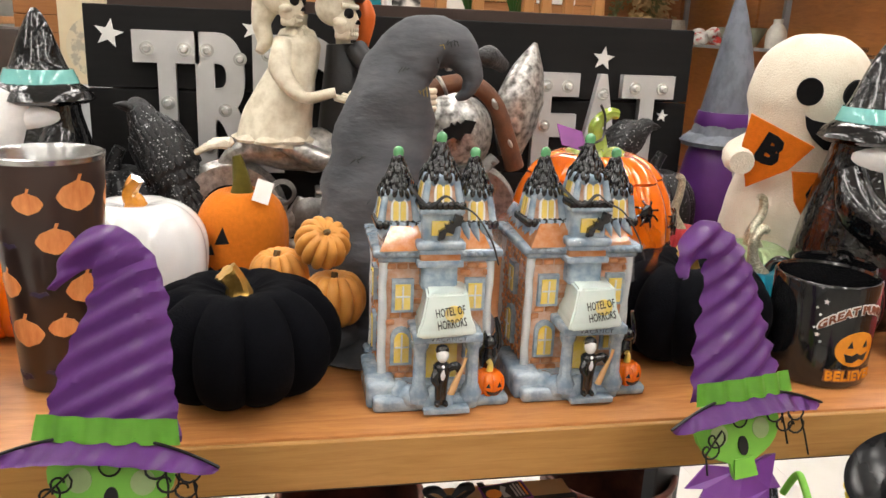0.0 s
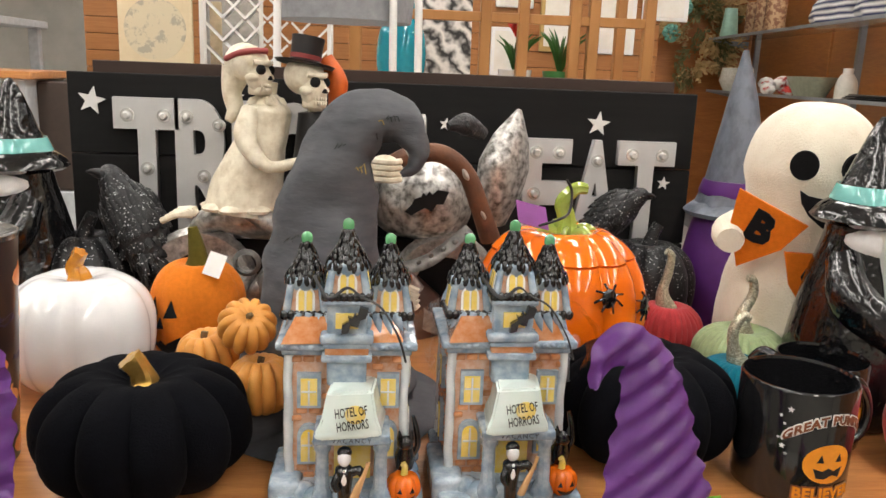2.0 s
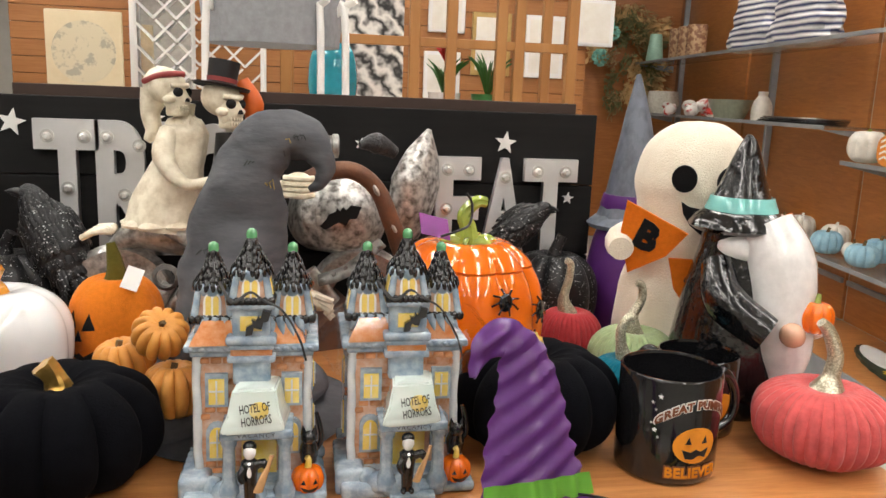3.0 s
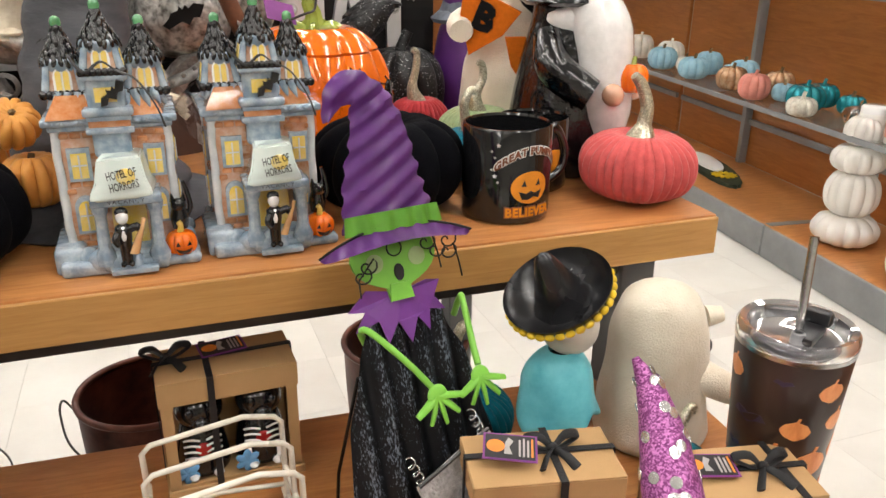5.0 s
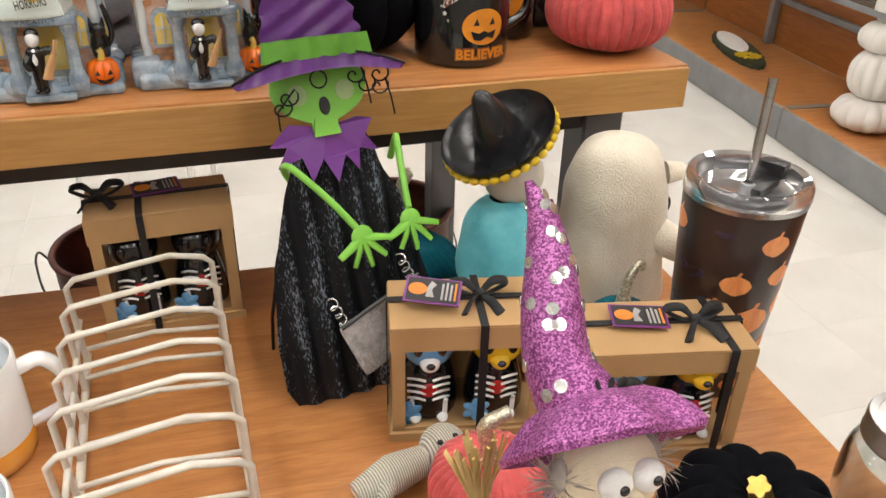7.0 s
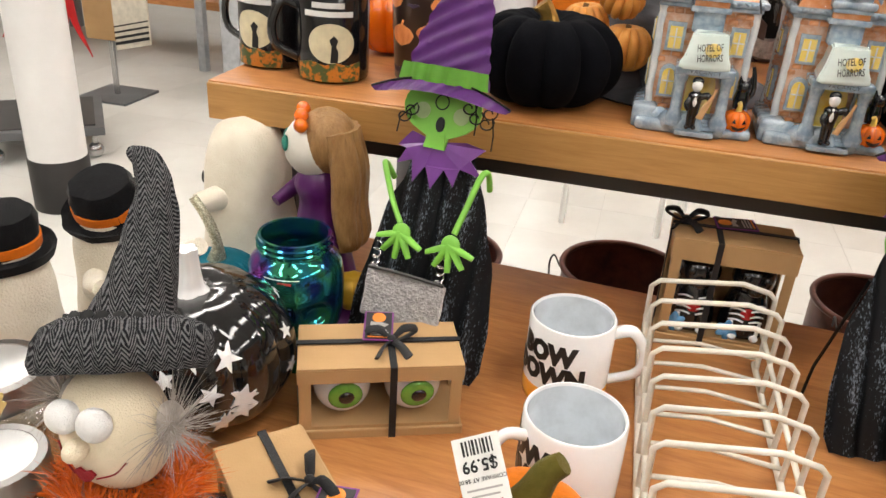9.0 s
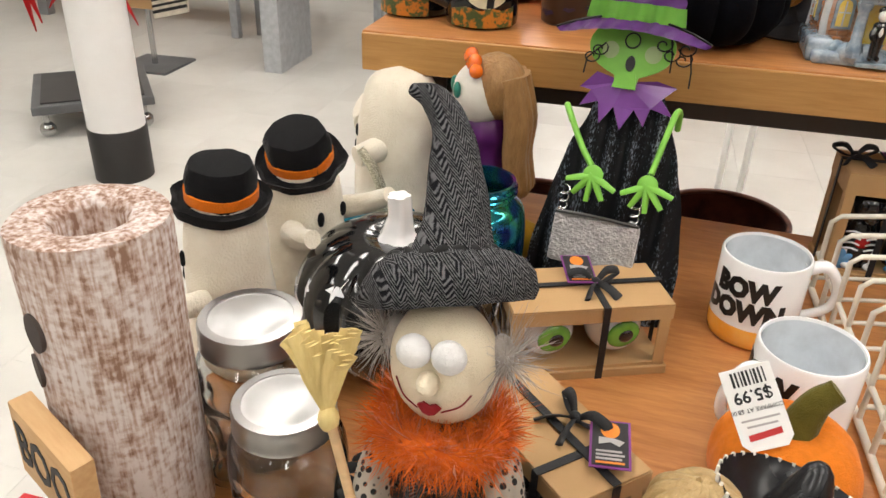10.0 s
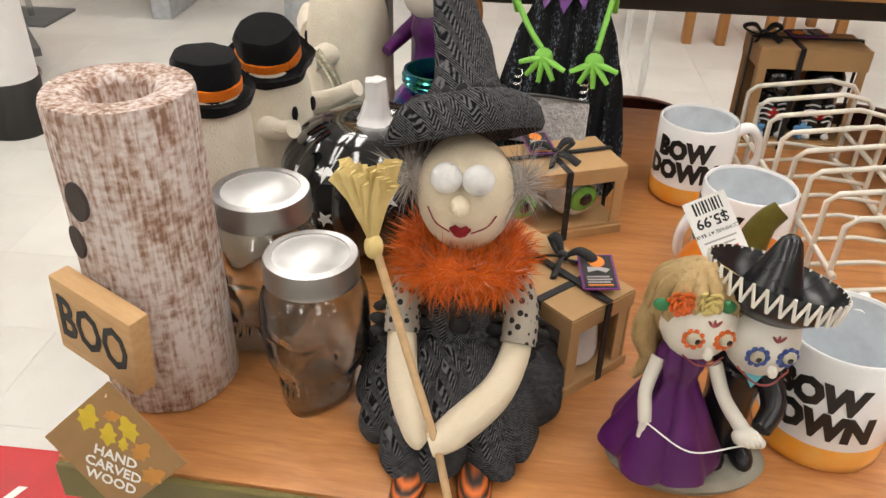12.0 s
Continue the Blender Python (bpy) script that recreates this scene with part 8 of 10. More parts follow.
# ---- starry ceramic pumpkin ----
stp = thing("star_pumpkin", pose(-0.338, 0.338, LT), "glossy black ceramic pumpkin with white stars and white stem", "pumpkin")
part("body", lathe(pumpkin_prof(0.108, 0.152, 0.08), 100, ribs=10, depth=0.07), BLACKCERAM, stp)
part("stem", tube([(0, 0, 0.135), (0.0, 0, 0.152), (0.002, 0, 0.17), (0.001, 0, 0.192)], [0.030, 0.018, 0.013, 0.0125], 20, 18, ribs=5, depth=0.25), WHITECERAM, stp, "white glazed stem")
rs = random.Random(2)
for k in range(34):
    a, z = rs.uniform(0, 360), rs.uniform(0.035, 0.135)
    r = rs.choice((0.009, 0.012, 0.015))
    o = slab(star_outline(r, 0.42, 5, rs.uniform(0, 1)), 0.0016)
    bmesh.ops.triangulate(o, faces=[f for f in o.faces if len(f.verts) > 4])
    bmesh.ops.subdivide_edges(o, edges=o.edges[:], cuts=1)
    for v in o.verts:
        zz = max(0.01, min(0.146, z + v.co.z))
        u = (zz - 0.076) / 0.076
        an = radians(a) + v.co.x / 0.1
        rr = 0.108 * max(0.0, 1 - abs(u) ** 2.25) ** 0.40 * (1 - 0.07 * (1 - abs(math.sin(an * 5)) ** 0.6)) - v.co.y + 0.0004
        v.co = Vector((rr * math.cos(an), rr * math.sin(an), zz))
    part("star", o, WHITECERAM, stp, smooth=False)

# ---- plush ghosts with felt hats ----
BLACKHAT = felt("black_wool_felt", (0.010, 0.010, 0.011))


def little_ghost(m, h, r, label, hat, arms, lean=0.0):
    b = lathe(curve_prof([(0, 0.0), (r, 0.002), (r * 1.05, h * 0.2), (r * 0.95, h * 0.5), (r * 0.88, h * 0.75), (r * 0.62, h * 0.93), (0.0, h)], 34), 32, wobble=0.06)
    for v in b.verts:
        v.co.x += lean * v.co.z
    pc = [(b, FLEECE)]
    ab = BM()
    for P, rr in arms:
        add_tube(ab, P, rr, 14, 14)
    pc.append((ab, FLEECE))
    if hat:
        hm_ = pose(lean * h, 0, h * 0.84, hat[0], hat[1], 0)
        hb_ = lathe([(0, 0.0), (r * 0.98, -0.002), (r * 1.06, 0.008), (r * 1.08, 0.011), (r * 0.95, 0.006), (r * 0.74, 0.008), (r * 0.76, 0.036), (r * 0.66, 0.046), (0, 0.048)], 40, m=hm_, wobble=0.1)
        pc.append((hb_, BLACKHAT))
        pc.append((lathe([(r * 0.752, 0.010), (r * 0.785, 0.011), (r * 0.785, 0.021), (r * 0.75, 0.022)], 40, m=hm_), BANNER))
    ey_ = BM()
    for dz, sx in ((0.62, -1), (0.62, 1)):
        add_ell(ey_, 0.005, 0.003, 0.009, pose(lean * h * dz + sx * 0.018, -r * 0.90, h * dz), 10, 8)
    add_ell(ey_, 0.006, 0.003, 0.008, pose(lean * h * 0.5, -r * 0.98, h * 0.50), 10, 8)
    pc.append((ey_, BLACKFELT))
    return statue("plush_ghost", pc, m, label, "plush ghost", "cream plush ghosts")


little_ghost(pose(-0.497, 0.275, LT, 0, 0, -70), 0.222, 0.045, "cream plush ghost in a black felt hat with orange band",
             (-4, 4), [([(0.04, -0.02, 0.10), (0.066, -0.045, 0.11), (0.074, -0.06, 0.12)], [0.013, 0.011, 0.009]), ([(-0.04, -0.02, 0.12), (-0.064, -0.02, 0.165), (-0.062, -0.012, 0.205)], [0.013, 0.012, 0.010])])
little_ghost(pose(-0.470, 0.402, LT, 0, 0, 70), 0.215, 0.047, "cream plush ghost tilting its black felt hat",
             (8, -16), [([(-0.04, -0.02, 0.12), (-0.06, -0.05, 0.13), (-0.066, -0.075, 0.14)], [0.014, 0.012, 0.010]), ([(0.04, -0.02, 0.12), (0.05, -0.05, 0.13), (0.05, -0.085, 0.15)], [0.014, 0.012, 0.010])])
little_ghost(pose(-0.432, 0.648, LT, 0, 0, -80), 0.232, 0.064, "tall bare cream plush ghost with outstretched arm",
             None, [([(-0.02, -0.05, 0.14), (-0.05, -0.06, 0.145), (-0.09, -0.06, 0.15)], [0.020, 0.017, 0.014]), ([(0.045, -0.02, 0.13), (0.07, -0.05, 0.125)], [0.018, 0.014])])
little_ghost(pose(0.738, 0.600, LT, 0, 0, 75), 0.215, 0.066, "bare cream plush ghost with stitched seams, side on",
             None, [([(-0.03, -0.045, 0.10), (-0.045, -0.085, 0.085), (-0.03, -0.105, 0.08)], [0.022, 0.018, 0.013]), ([(0.0, -0.058, 0.165), (0.0, -0.078, 0.168)], [0.014, 0.010])])

# ---- sugar-skull figures ----
SOMBR = mat("black_satin_resin", (0.014, 0.014, 0.016), rough=0.25, scale=30)
YTRIM = mat("yellow_trim", (0.76, 0.52, 0.02), rough=0.4)
TEALCLOTH = mat("turquoise_resin", (0.20, 0.62, 0.68), rough=0.4, col2=(0.08, 0.40, 0.50), scale=30)
PWHITE = mat("white_resin_face", (0.76, 0.73, 0.66), rough=0.4, col2=(0.66, 0.62, 0.54), scale=40)
PLUM = mat("plum_resin", (0.095, 0.012, 0.115), rough=0.35, col2=(0.065, 0.008, 0.08), scale=20)
BLOND = mat("blond_resin", (0.48, 0.34, 0.16), rough=0.5, col2=(0.30, 0.19, 0.07), scale=40, stretch=(3, 3, 1), bump=0.0015)
CAMEL = mat("caramel_resin_hair", (0.36, 0.20, 0.075), rough=0.5, col2=(0.22, 0.11, 0.035), scale=45, stretch=(3, 3, 1), bump=0.002)


def sombrero(m, r, h, trim, zig=False):
    b = lathe([(0.0, 0.0), (r * 0.55, -0.002), (r * 0.9, 0.010), (r, 0.024), (r * 1.01, 0.027), (r * 0.9, 0.015), (r * 0.55, 0.006), (r * 0.50, 0.010), (r * 0.42, h * 0.35), (r * 0.26, h * 0.7), (r * 0.16, h * 0.92), (r * 0.08, h * 0.99), (0, h)], 44, m=m)
    e = BM()
    n = 34
    if zig:
        for k in range(n):
            a0, a1 = 2 * math.pi * k / n, 2 * math.pi * (k + 0.5) / n
            p0 = m @ Vector((r * 0.99 * math.cos(a0), r * 0.99 * math.sin(a0), 0.012))
            p1 = m @ Vector((r * 1.02 * math.cos(a1), r * 1.02 * math.sin(a1), 0.027))
            a2 = 2 * math.pi * (k + 1) / n
            p2 = m @ Vector((r * 0.99 * math.cos(a2), r * 0.99 * math.sin(a2), 0.012))
            add_tube(e, [p0, p1], 0.0013, 5)
            add_tube(e, [p1, p2], 0.0013, 5)
    else:
        for k in range(n):
            a = 2 * math.pi * k / n
            add_ell(e, 0.0056, 0.0036, 0.0040, m @ pose(r * 0.985 * math.cos(a), r * 0.985 * math.sin(a), 0.0165, 0, 0, math.degrees(a) + 90), 9, 7)
    return [(b, SOMBR), (e, trim)]


scarf = lathe(curve_prof([(0.030, 0.088), (0.044, 0.092), (0.042, 0.118), (0.036, 0.150), (0.026, 0.170), (0.014, 0.178)], 30), 80)
for v in scarf.verts:
    a = math.atan2(v.co.y, v.co.x)
    low = max(0.0, min(1.0, (0.175 - v.co.z) / 0.08))
    fold = math.sin(3 * a + 60 * v.co.z) * 0.5 + math.sin(7 * a - 40 * v.co.z) * 0.3
    v.co.x *= 1 + 0.16 * low * fold
    v.co.y *= 1 + 0.16 * low * fold
    v.co.z -= low * (0.016 * math.sin(2 * a + 0.6) + 0.008 * math.sin(5 * a))
pc = [(lathe(curve_prof([(0, 0), (0.038, 0), (0.040, 0.02), (0.036, 0.08), (0.034, 0.12), (0.02, 0.165), (0, 0.17)]), 28), SOMBR),
      (scarf, TEALCLOTH),
      (ell(0.032, 0.034, 0.034, pose(0.014, 0, 0.203), 24, 16), PWHITE)]
pc += sombrero(pose(0, 0, 0.232, -6, -30, 0), 0.060, 0.078, YTRIM)
statue("sugar_skull_figure", pc, pose(0.572, 0.548, LT, 0, 0, 30), "figurine in a black sombrero with yellow trim and turquoise scarf", "figurine")

pc = []
pc.append((lathe(curve_prof([(0, 0), (0.055, 0), (0.050, 0.04), (0.034, 0.11), (0.026, 0.15), (0.032, 0.175), (0.02, 0.20), (0, 0.20)]), 36, ribs=10, depth=0.08), PLUM))
pc.append((ell(0.036, 0.038, 0.040, pose(0, -0.006, 0.225), 24, 16), PWHITE))
hb = BM()
add_ell(hb, 0.041, 0.038, 0.042, pose(0, 0.010, 0.232), 22, 14)
for k in range(9):
    a = radians(200 - 27.5 * k)
    x, y = 0.030 * math.cos(a), 0.016 + 0.024 * abs(math.sin(a))
    add_tube(hb, [(x, y, 0.25), (x * 1.25, y + 0.010, 0.20), (x * 1.1 + 0.006 * math.sin(k), y + 0.010, 0.15), (x * 1.35, y + 0.016, 0.11), (x * 1.2, y + 0.010, 0.095)], [0.012, 0.014, 0.013, 0.012, 0.004], 10, 20)
pc.append((hb, CAMEL))
fl = BM()
for k in range(6):
    add_ell(fl, 0.010, 0.009, 0.009, pose(-0.028 + 0.011 * k, -0.020, 0.262 + 0.006 * math.sin(k * 2)), 9, 7)
pc.append((fl, ORANGEGLAZE))
ey = BM()
for sx in (-1, 1):
    add_ell(ey, 0.010, 0.005, 0.010, pose(sx * 0.014, -0.040, 0.232), 12, 8)
pc.append((ey, mat("emerald_paint", (0.02, 0.22, 0.16), rough=0.4)))
ab = BM()
add_tube(ab, [(-0.030, -0.01, 0.18), (-0.048, -0.035, 0.15), (-0.03, -0.06, 0.135)], [0.012, 0.011, 0.008], 10, 12)
pc.append((ab, PLUM))
pc.append((lathe(pumpkin_prof(0.030, 0.045, 0.08), 48, ribs=9, depth=0.16, m=pose(0.045, 0.045, 0.02)), mat("mustard_resin", (0.52, 0.30, 0.02), rough=0.5, scale=30)))
pc.append((lathe([(0, 0), (0.078, 0), (0.08, 0.012), (0.07, 0.02), (0, 0.022)], 32, m=pose(0.01, 0.02, 0)), PLUM))
statue("sugar_skull_figure", pc, pose(-0.302, 0.592, LT, 0, 0, -70), "long-haired sugar-skull lady figurine in a plum dress", "figurine")

pc = []
pc.append((lathe([(0, 0), (0.052, 0), (0.055, 0.006), (0.050, 0.012), (0, 0.014)], 32, m=Matrix.Diagonal((1.25, 0.8, 1, 1))), mat("stone_base", (0.34, 0.32, 0.26), rough=0.7, scale=40)))
pc.append((lathe(curve_prof([(0, 0.012), (0.050, 0.018), (0.041, 0.045), (0.026, 0.075), (0.0165, 0.092), (0.020, 0.108), (0.012, 0.124), (0, 0.125)]), 60, ribs=7, depth=0.20, wobble=0.10, m=pose(-0.024, -0.006, 0)), PLUM))
pc.append((ell(0.029, 0.029, 0.031, pose(-0.020, -0.010, 0.146, 0, 0, 0), 22, 16), PWHITE))
hb = BM()
add_ell(hb, 0.032, 0.030, 0.033, pose(-0.022, 0.003, 0.151), 20, 14)
for k in range(7):
    x = -0.050 + 0.003 * k
    add_tube(hb, [(x + 0.004, 0.004, 0.16), (x - 0.006, 0.002 + 0.003 * k, 0.125), (x + 0.004, 0.004 + 0.004 * k, 0.10), (x - 0.006, 0.004 + 0.004 * k, 0.08)], [0.008, 0.009, 0.008, 0.003], 9, 14)
for k in range(8):
    a = radians(150 + 26 * k)
    add_tube(hb, [(-0.022 + 0.006 * math.cos(a), -0.004, 0.183), (-0.021 + 0.027 * math.cos(a), -0.004 + 0.022 * math.sin(a), 0.172), (-0.021 + 0.034 * math.cos(a), 0.000 + 0.024 * math.sin(a), 0.150)], [0.006, 0.0075, 0.006], 8, 10)
pc.append((hb, BLOND))
for x, mt in ((-0.042, MATS["orange_resin_hair"]), (-0.022, mat("butter_rose_paint", (0.72, 0.58, 0.20), rough=0.45))):
    fb = BM()
    for k in range(19):
        a = k * 2.4
        rr = 0.0021 * k ** 0.5
        add_ell(fb, 0.0034, 0.0014, 0.0034, pose(x + rr * math.cos(a), -0.0345 + 0.0003 * k, 0.170 + rr * math.sin(a), 40 * math.sin(a), 0, -40 * math.cos(a)), 7, 5)
    pc.append((fb, mt))
lf = BM()
for x in (-0.055, -0.008):
    add_ell(lf, 0.007, 0.003, 0.005, pose(x, -0.030, 0.168, 0, 20, 0), 8, 6)
pc.append((lf, mat("leaf_green_paint", (0.03, 0.20, 0.07), rough=0.5)))
eo, eb, pu, ball = BM(), BM(), BM(), BM()
for sx in (-1, 1):
    for k in range(9):
        a = 2 * math.pi * k / 9
        add_ell(eo, 0.0027, 0.0016, 0.0027, pose(-0.018 + sx * 0.0110 + 0.0064 * math.cos(a), -0.0385 + 0.004 * abs(sx * 0.0110 + 0.0064 * math.cos(a)) / 0.02, 0.145 + 0.0060 * math.sin(a)), 7, 5)
        add_ell(eb, 0.0027, 0.0016, 0.0027, pose(0.030 + sx * 0.0110 + 0.0064 * math.cos(a), -0.0412 + 0.004 * abs(sx * 0.0110 + 0.0064 * math.cos(a)) / 0.02, 0.134 + 0.0060 * math.sin(a)), 7, 5)
    add_ell(ball, 0.0054, 0.0036, 0.0050, pose(-0.018 + sx * 0.0115, -0.0372, 0.146), 12, 8)
    add_ell(ball, 0.0054, 0.0036, 0.0050, pose(0.030 + sx * 0.0115, -0.0402, 0.135), 12, 8)
    add_ell(pu, 0.0022, 0.0012, 0.0022, pose(-0.016 + sx * 0.0115, -0.0404, 0.1455), 8, 6)
    add_ell(pu, 0.0022, 0.0012, 0.0022, pose(0.030 + sx * 0.0115, -0.0434, 0.1345), 8, 6)
pc += [(eo, MATS["orange_resin_hair"]), (eb, mat("cobalt_paint", (0.05, 0.09, 0.30), rough=0.4)), (pu, SOMBR), (ball, mat("cream_eye", (0.58, 0.52, 0.38), rough=0.35))]
sm_ = BM()
add_tube(sm_, [(0.008, -0.034, 0.122), (0.020, -0.041, 0.114), (0.032, -0.0425, 0.113), (0.046, -0.036, 0.120)], 0.0008, 6, 14)
add_tube(sm_, [(-0.034, -0.034, 0.130), (-0.024, -0.039, 0.1255), (-0.014, -0.039, 0.1255), (-0.004, -0.035, 0.130)], 0.0006, 6, 14)
for c in ((-0.018, -0.0395, 0.160), (0.030, -0.0405, 0.150)):
    for k in range(3):
        add_ell(sm_, 0.0012, 0.001, 0.0034, pose(c[0] + 0.0028 * (k - 1), c[1], c[2], 0, 40 * (k - 1), 0), 6, 5)
pc.append((sm_, MATS["dusty_rose_resin"]))
ns = BM()
add_ell(ns, 0.0038, 0.0050, 0.0046, pose(-0.018, -0.0400, 0.1355), 10, 8)
add_ell(ns, 0.0040, 0.0052, 0.0046, pose(0.031, -0.0425, 0.1245), 10, 8)
pc.append((ns, PWHITE))
sb = BM()
add_tube(sb, [(0.028, 0.012, 0.012), (0.030, 0.012, 0.06), (0.030, 0.008, 0.10), (0.030, 0.002, 0.112)], [0.020, 0.020, 0.024, 0.012], 20, 18)
add_tube(sb, [(0.045, 0.0, 0.10), (0.052, -0.020, 0.078), (0.040, -0.036, 0.066)], [0.011, 0.010, 0.008], 10, 12)
for x in (0.018, 0.042):
    add_ell(sb, 0.010, 0.018, 0.009, pose(x, -0.012, 0.018), 12, 8)
add_ell(sb, 0.011, 0.018, 0.009, pose(-0.040, -0.030, 0.018), 12, 8)
pc.append((sb, SOMBR))
pc.append((ell(0.028, 0.028, 0.029, pose(0.030, -0.013, 0.134, 0, 0, 0), 22, 16), PWHITE))
pc += sombrero(pose(0.030, -0.004, 0.151, -10, 12, 0), 0.051, 0.056, PWHITE, zig=True)
ab = BM()
add_tube(ab, [(-0.042, -0.008, 0.108), (-0.050, -0.018, 0.084), (-0.048, -0.026, 0.062)], [0.006, 0.0055, 0.006], 9, 10)
add_tube(ab, [(0.0, -0.014, 0.108), (0.010, -0.026, 0.085), (0.026, -0.040, 0.066)], [0.006, 0.0055, 0.006], 9, 10)
for k in range(4):
    add_tube(ab, [(0.020 + 0.004 * k, -0.042, 0.068), (0.026 + 0.004 * k, -0.048, 0.064), (0.030 + 0.003 * k, -0.045, 0.058)], 0.0028, 7, 6)
    add_tube(ab, [(-0.051 + 0.0025 * k, -0.028, 0.062), (-0.052 + 0.0025 * k, -0.031, 0.050)], 0.0022, 6)
add_ell(ab, 0.010, 0.008, 0.008, pose(0.026, -0.042, 0.064), 10, 8)
pc.append((ab, PWHITE))
pc.append((tube([(-0.048, -0.032, 0.064), (-0.015, -0.048, 0.052), (0.024, -0.048, 0.060)], 0.0007, 5, 14), TAGWHITE))
pc.append((slab([(-0.012, 0.012), (0.012, 0.012), (0.0, -0.010)], 0.010, pose(0.029, -0.018, 0.104)), TEALCLOTH))
statue("sugar_skull_couple", pc, pose(-0.030, 0.024, LT, 0, 0, 4) @ Matrix.Diagonal((0.94, 0.94, 1.04, 1)), "sugar-skull bride in plum and groom in a sombrero", "figurine")

# lidded tumbler with steel straw
tb = tumbler(pose(0.768, 0.418, LT) @ Matrix.Scale(1.09, 4), "steel tumbler printed with pumpkins, clear lid and steel straw", 0.040, 0.053, 0.208, 7)
LIDCLEAR = mat("smoky_clear_plastic", (0.55, 0.55, 0.58), rough=0.05, trans=0.85, ior=1.45)
ld = part("lid", lathe([(0.0, 0.204), (0.036, 0.204), (0.042, 0.206), (0.045, 0.219), (0.051, 0.221), (0.054, 0.217), (0.0545, 0.208), (0.0525, 0.204), (0.0525, 0.200)], 56), LIDCLEAR, tb, "clear plastic lid")
BLKPL = mat("black_plastic", (0.02, 0.02, 0.022), rough=0.35)
part("slider", box_bm(0.040, 0.020, 0.008, 0.003, 2, m=pose(0.008, -0.006, 0.2065, 0, 0, 28)), BLKPL, ld, "black flip slider")
part("slider_latch", box_bm(0.014, 0.024, 0.014, 0.003, 2, m=pose(0.030, 0.006, 0.212, 0, 0, 28)), BLKPL, ld)
part("straw_seal", lathe([(0.0, 0.0), (0.007, 0.0), (0.006, 0.01), (0.0042, 0.011)], 16), mat("grey_silicone", (0.35, 0.35, 0.36), rough=0.5), ld, m=pose(-0.008, -0.010, 0.206))
part("straw", tube([(-0.008, -0.010, 0.12), (0.0, -0.002, 0.205), (0.012, 0.012, 0.30)], 0.0042, 14), CHROME, ld, "steel straw")

# ---- floor behind and beside ----
BUCKETM = mat("dark_copper_tin", (0.16, 0.055, 0.036), rough=0.4, metal=0.35, col2=(0.035, 0.012, 0.009), scale=18)


def tin_lantern(m, label):
    """A punched tin bucket with a wire bail, cut with triangles."""
    t = thing("tin_lantern", m, label, "lantern", "tin lantern buckets")
    bm = BM()
    n, H, r0, r1 = 48, 0.430, 0.110, 0.140
    rows = []
    for j in range(13):
        z = H * j / 12
        rows.append([bm.verts.new((*(polar(r0 + (r1 - r0) * math.sin(math.pi / 2 * j / 12), 2 * math.pi * i / n)).xy, z)) for i in range(n)])
    for j in range(12):
        for i in range(n):
            if j in (5, 6) and i % 12 in (1, 2, 3):
                continue
            bm.faces.new((rows[j][i], rows[j][(i + 1) % n], rows[j + 1][(i + 1) % n], rows[j + 1][i]))
    bm.faces.new(list(reversed(rows[0])))
    bmesh.ops.solidify(bm, geom=bm.faces[:], thickness=0.002)
    part("bucket", bm, BUCKETM, t)
    part("rolled_rim", tube([polar(r1, 2 * math.pi * i / 48) + Vector((0, 0, H)) for i in range(49)], 0.007, 8, caps=False), BUCKETM, t)
    part("bail", tube([(-r1 - 0.004, 0, H - 0.02), (-r1 - 0.02, -0.01, H + 0.012), (-r1 - 0.026, -0.03, H - 0.01), (-r1 - 0.005, -0.08, H - 0.06), (-0.06, -r1 - 0.008, H - 0.10), (0.06, -r1 - 0.008, H - 0.10), (r1 + 0.005, -0.06, H - 0.06), (r1 + 0.004, 0, H - 0.02)], 0.0022, 6, 40), DARKSTEEL, t, "wire bail handle")
    return t


tl = tin_lantern(pose(0.105, 1.365, 0), "dark copper tin lantern bucket with cut-out triangles")
copy_thing(tl, pose(0.655, 1.40, 0, 0, 0, 40))
copy_thing(tl, pose(-0.312, 1.295, 0, 0, 0, 100))

decal_red = thing("floor_decal", pose(-0.86, 0.30, 0.0012), "red vinyl floor sticker with white words", "floor sticker")
part("vinyl", box_bm(0.66, 0.51, 0.0012), mat("red_vinyl", (0.62, 0.015, 0.02), rough=0.3, scale=10), decal_red, smooth=False)
part("lettering", text_bm("one way", 0.115, 0.0002, bold=0.003), TAGWHITE, decal_red, m=pose(-0.03, 0.10, 0.0016, -90, 0, 180), smooth=False)

# ---- column and dolly ----
COLP = mat("column_white_paint", (0.80, 0.79, 0.78), rough=0.35, scale=6, col2=(0.72, 0.71, 0.70), amount=0.35)
colm = tagged(new("column"), "round white painted store column with a black rubber base", "column", kind="structure")
colm.location = (-1.93, 1.985, 0)
part("shaft", lathe([(0.100, 0.19), (0.100, RH)], 40), COLP, colm)
part("base_band", lathe([(0.0, 0.0), (0.104, 0.0), (0.1045, 0.19), (0.100, 0.195)], 40), mat("black_rubber_base", (0.028, 0.026, 0.025), rough=0.5, scale=8), colm, "black rubber base")

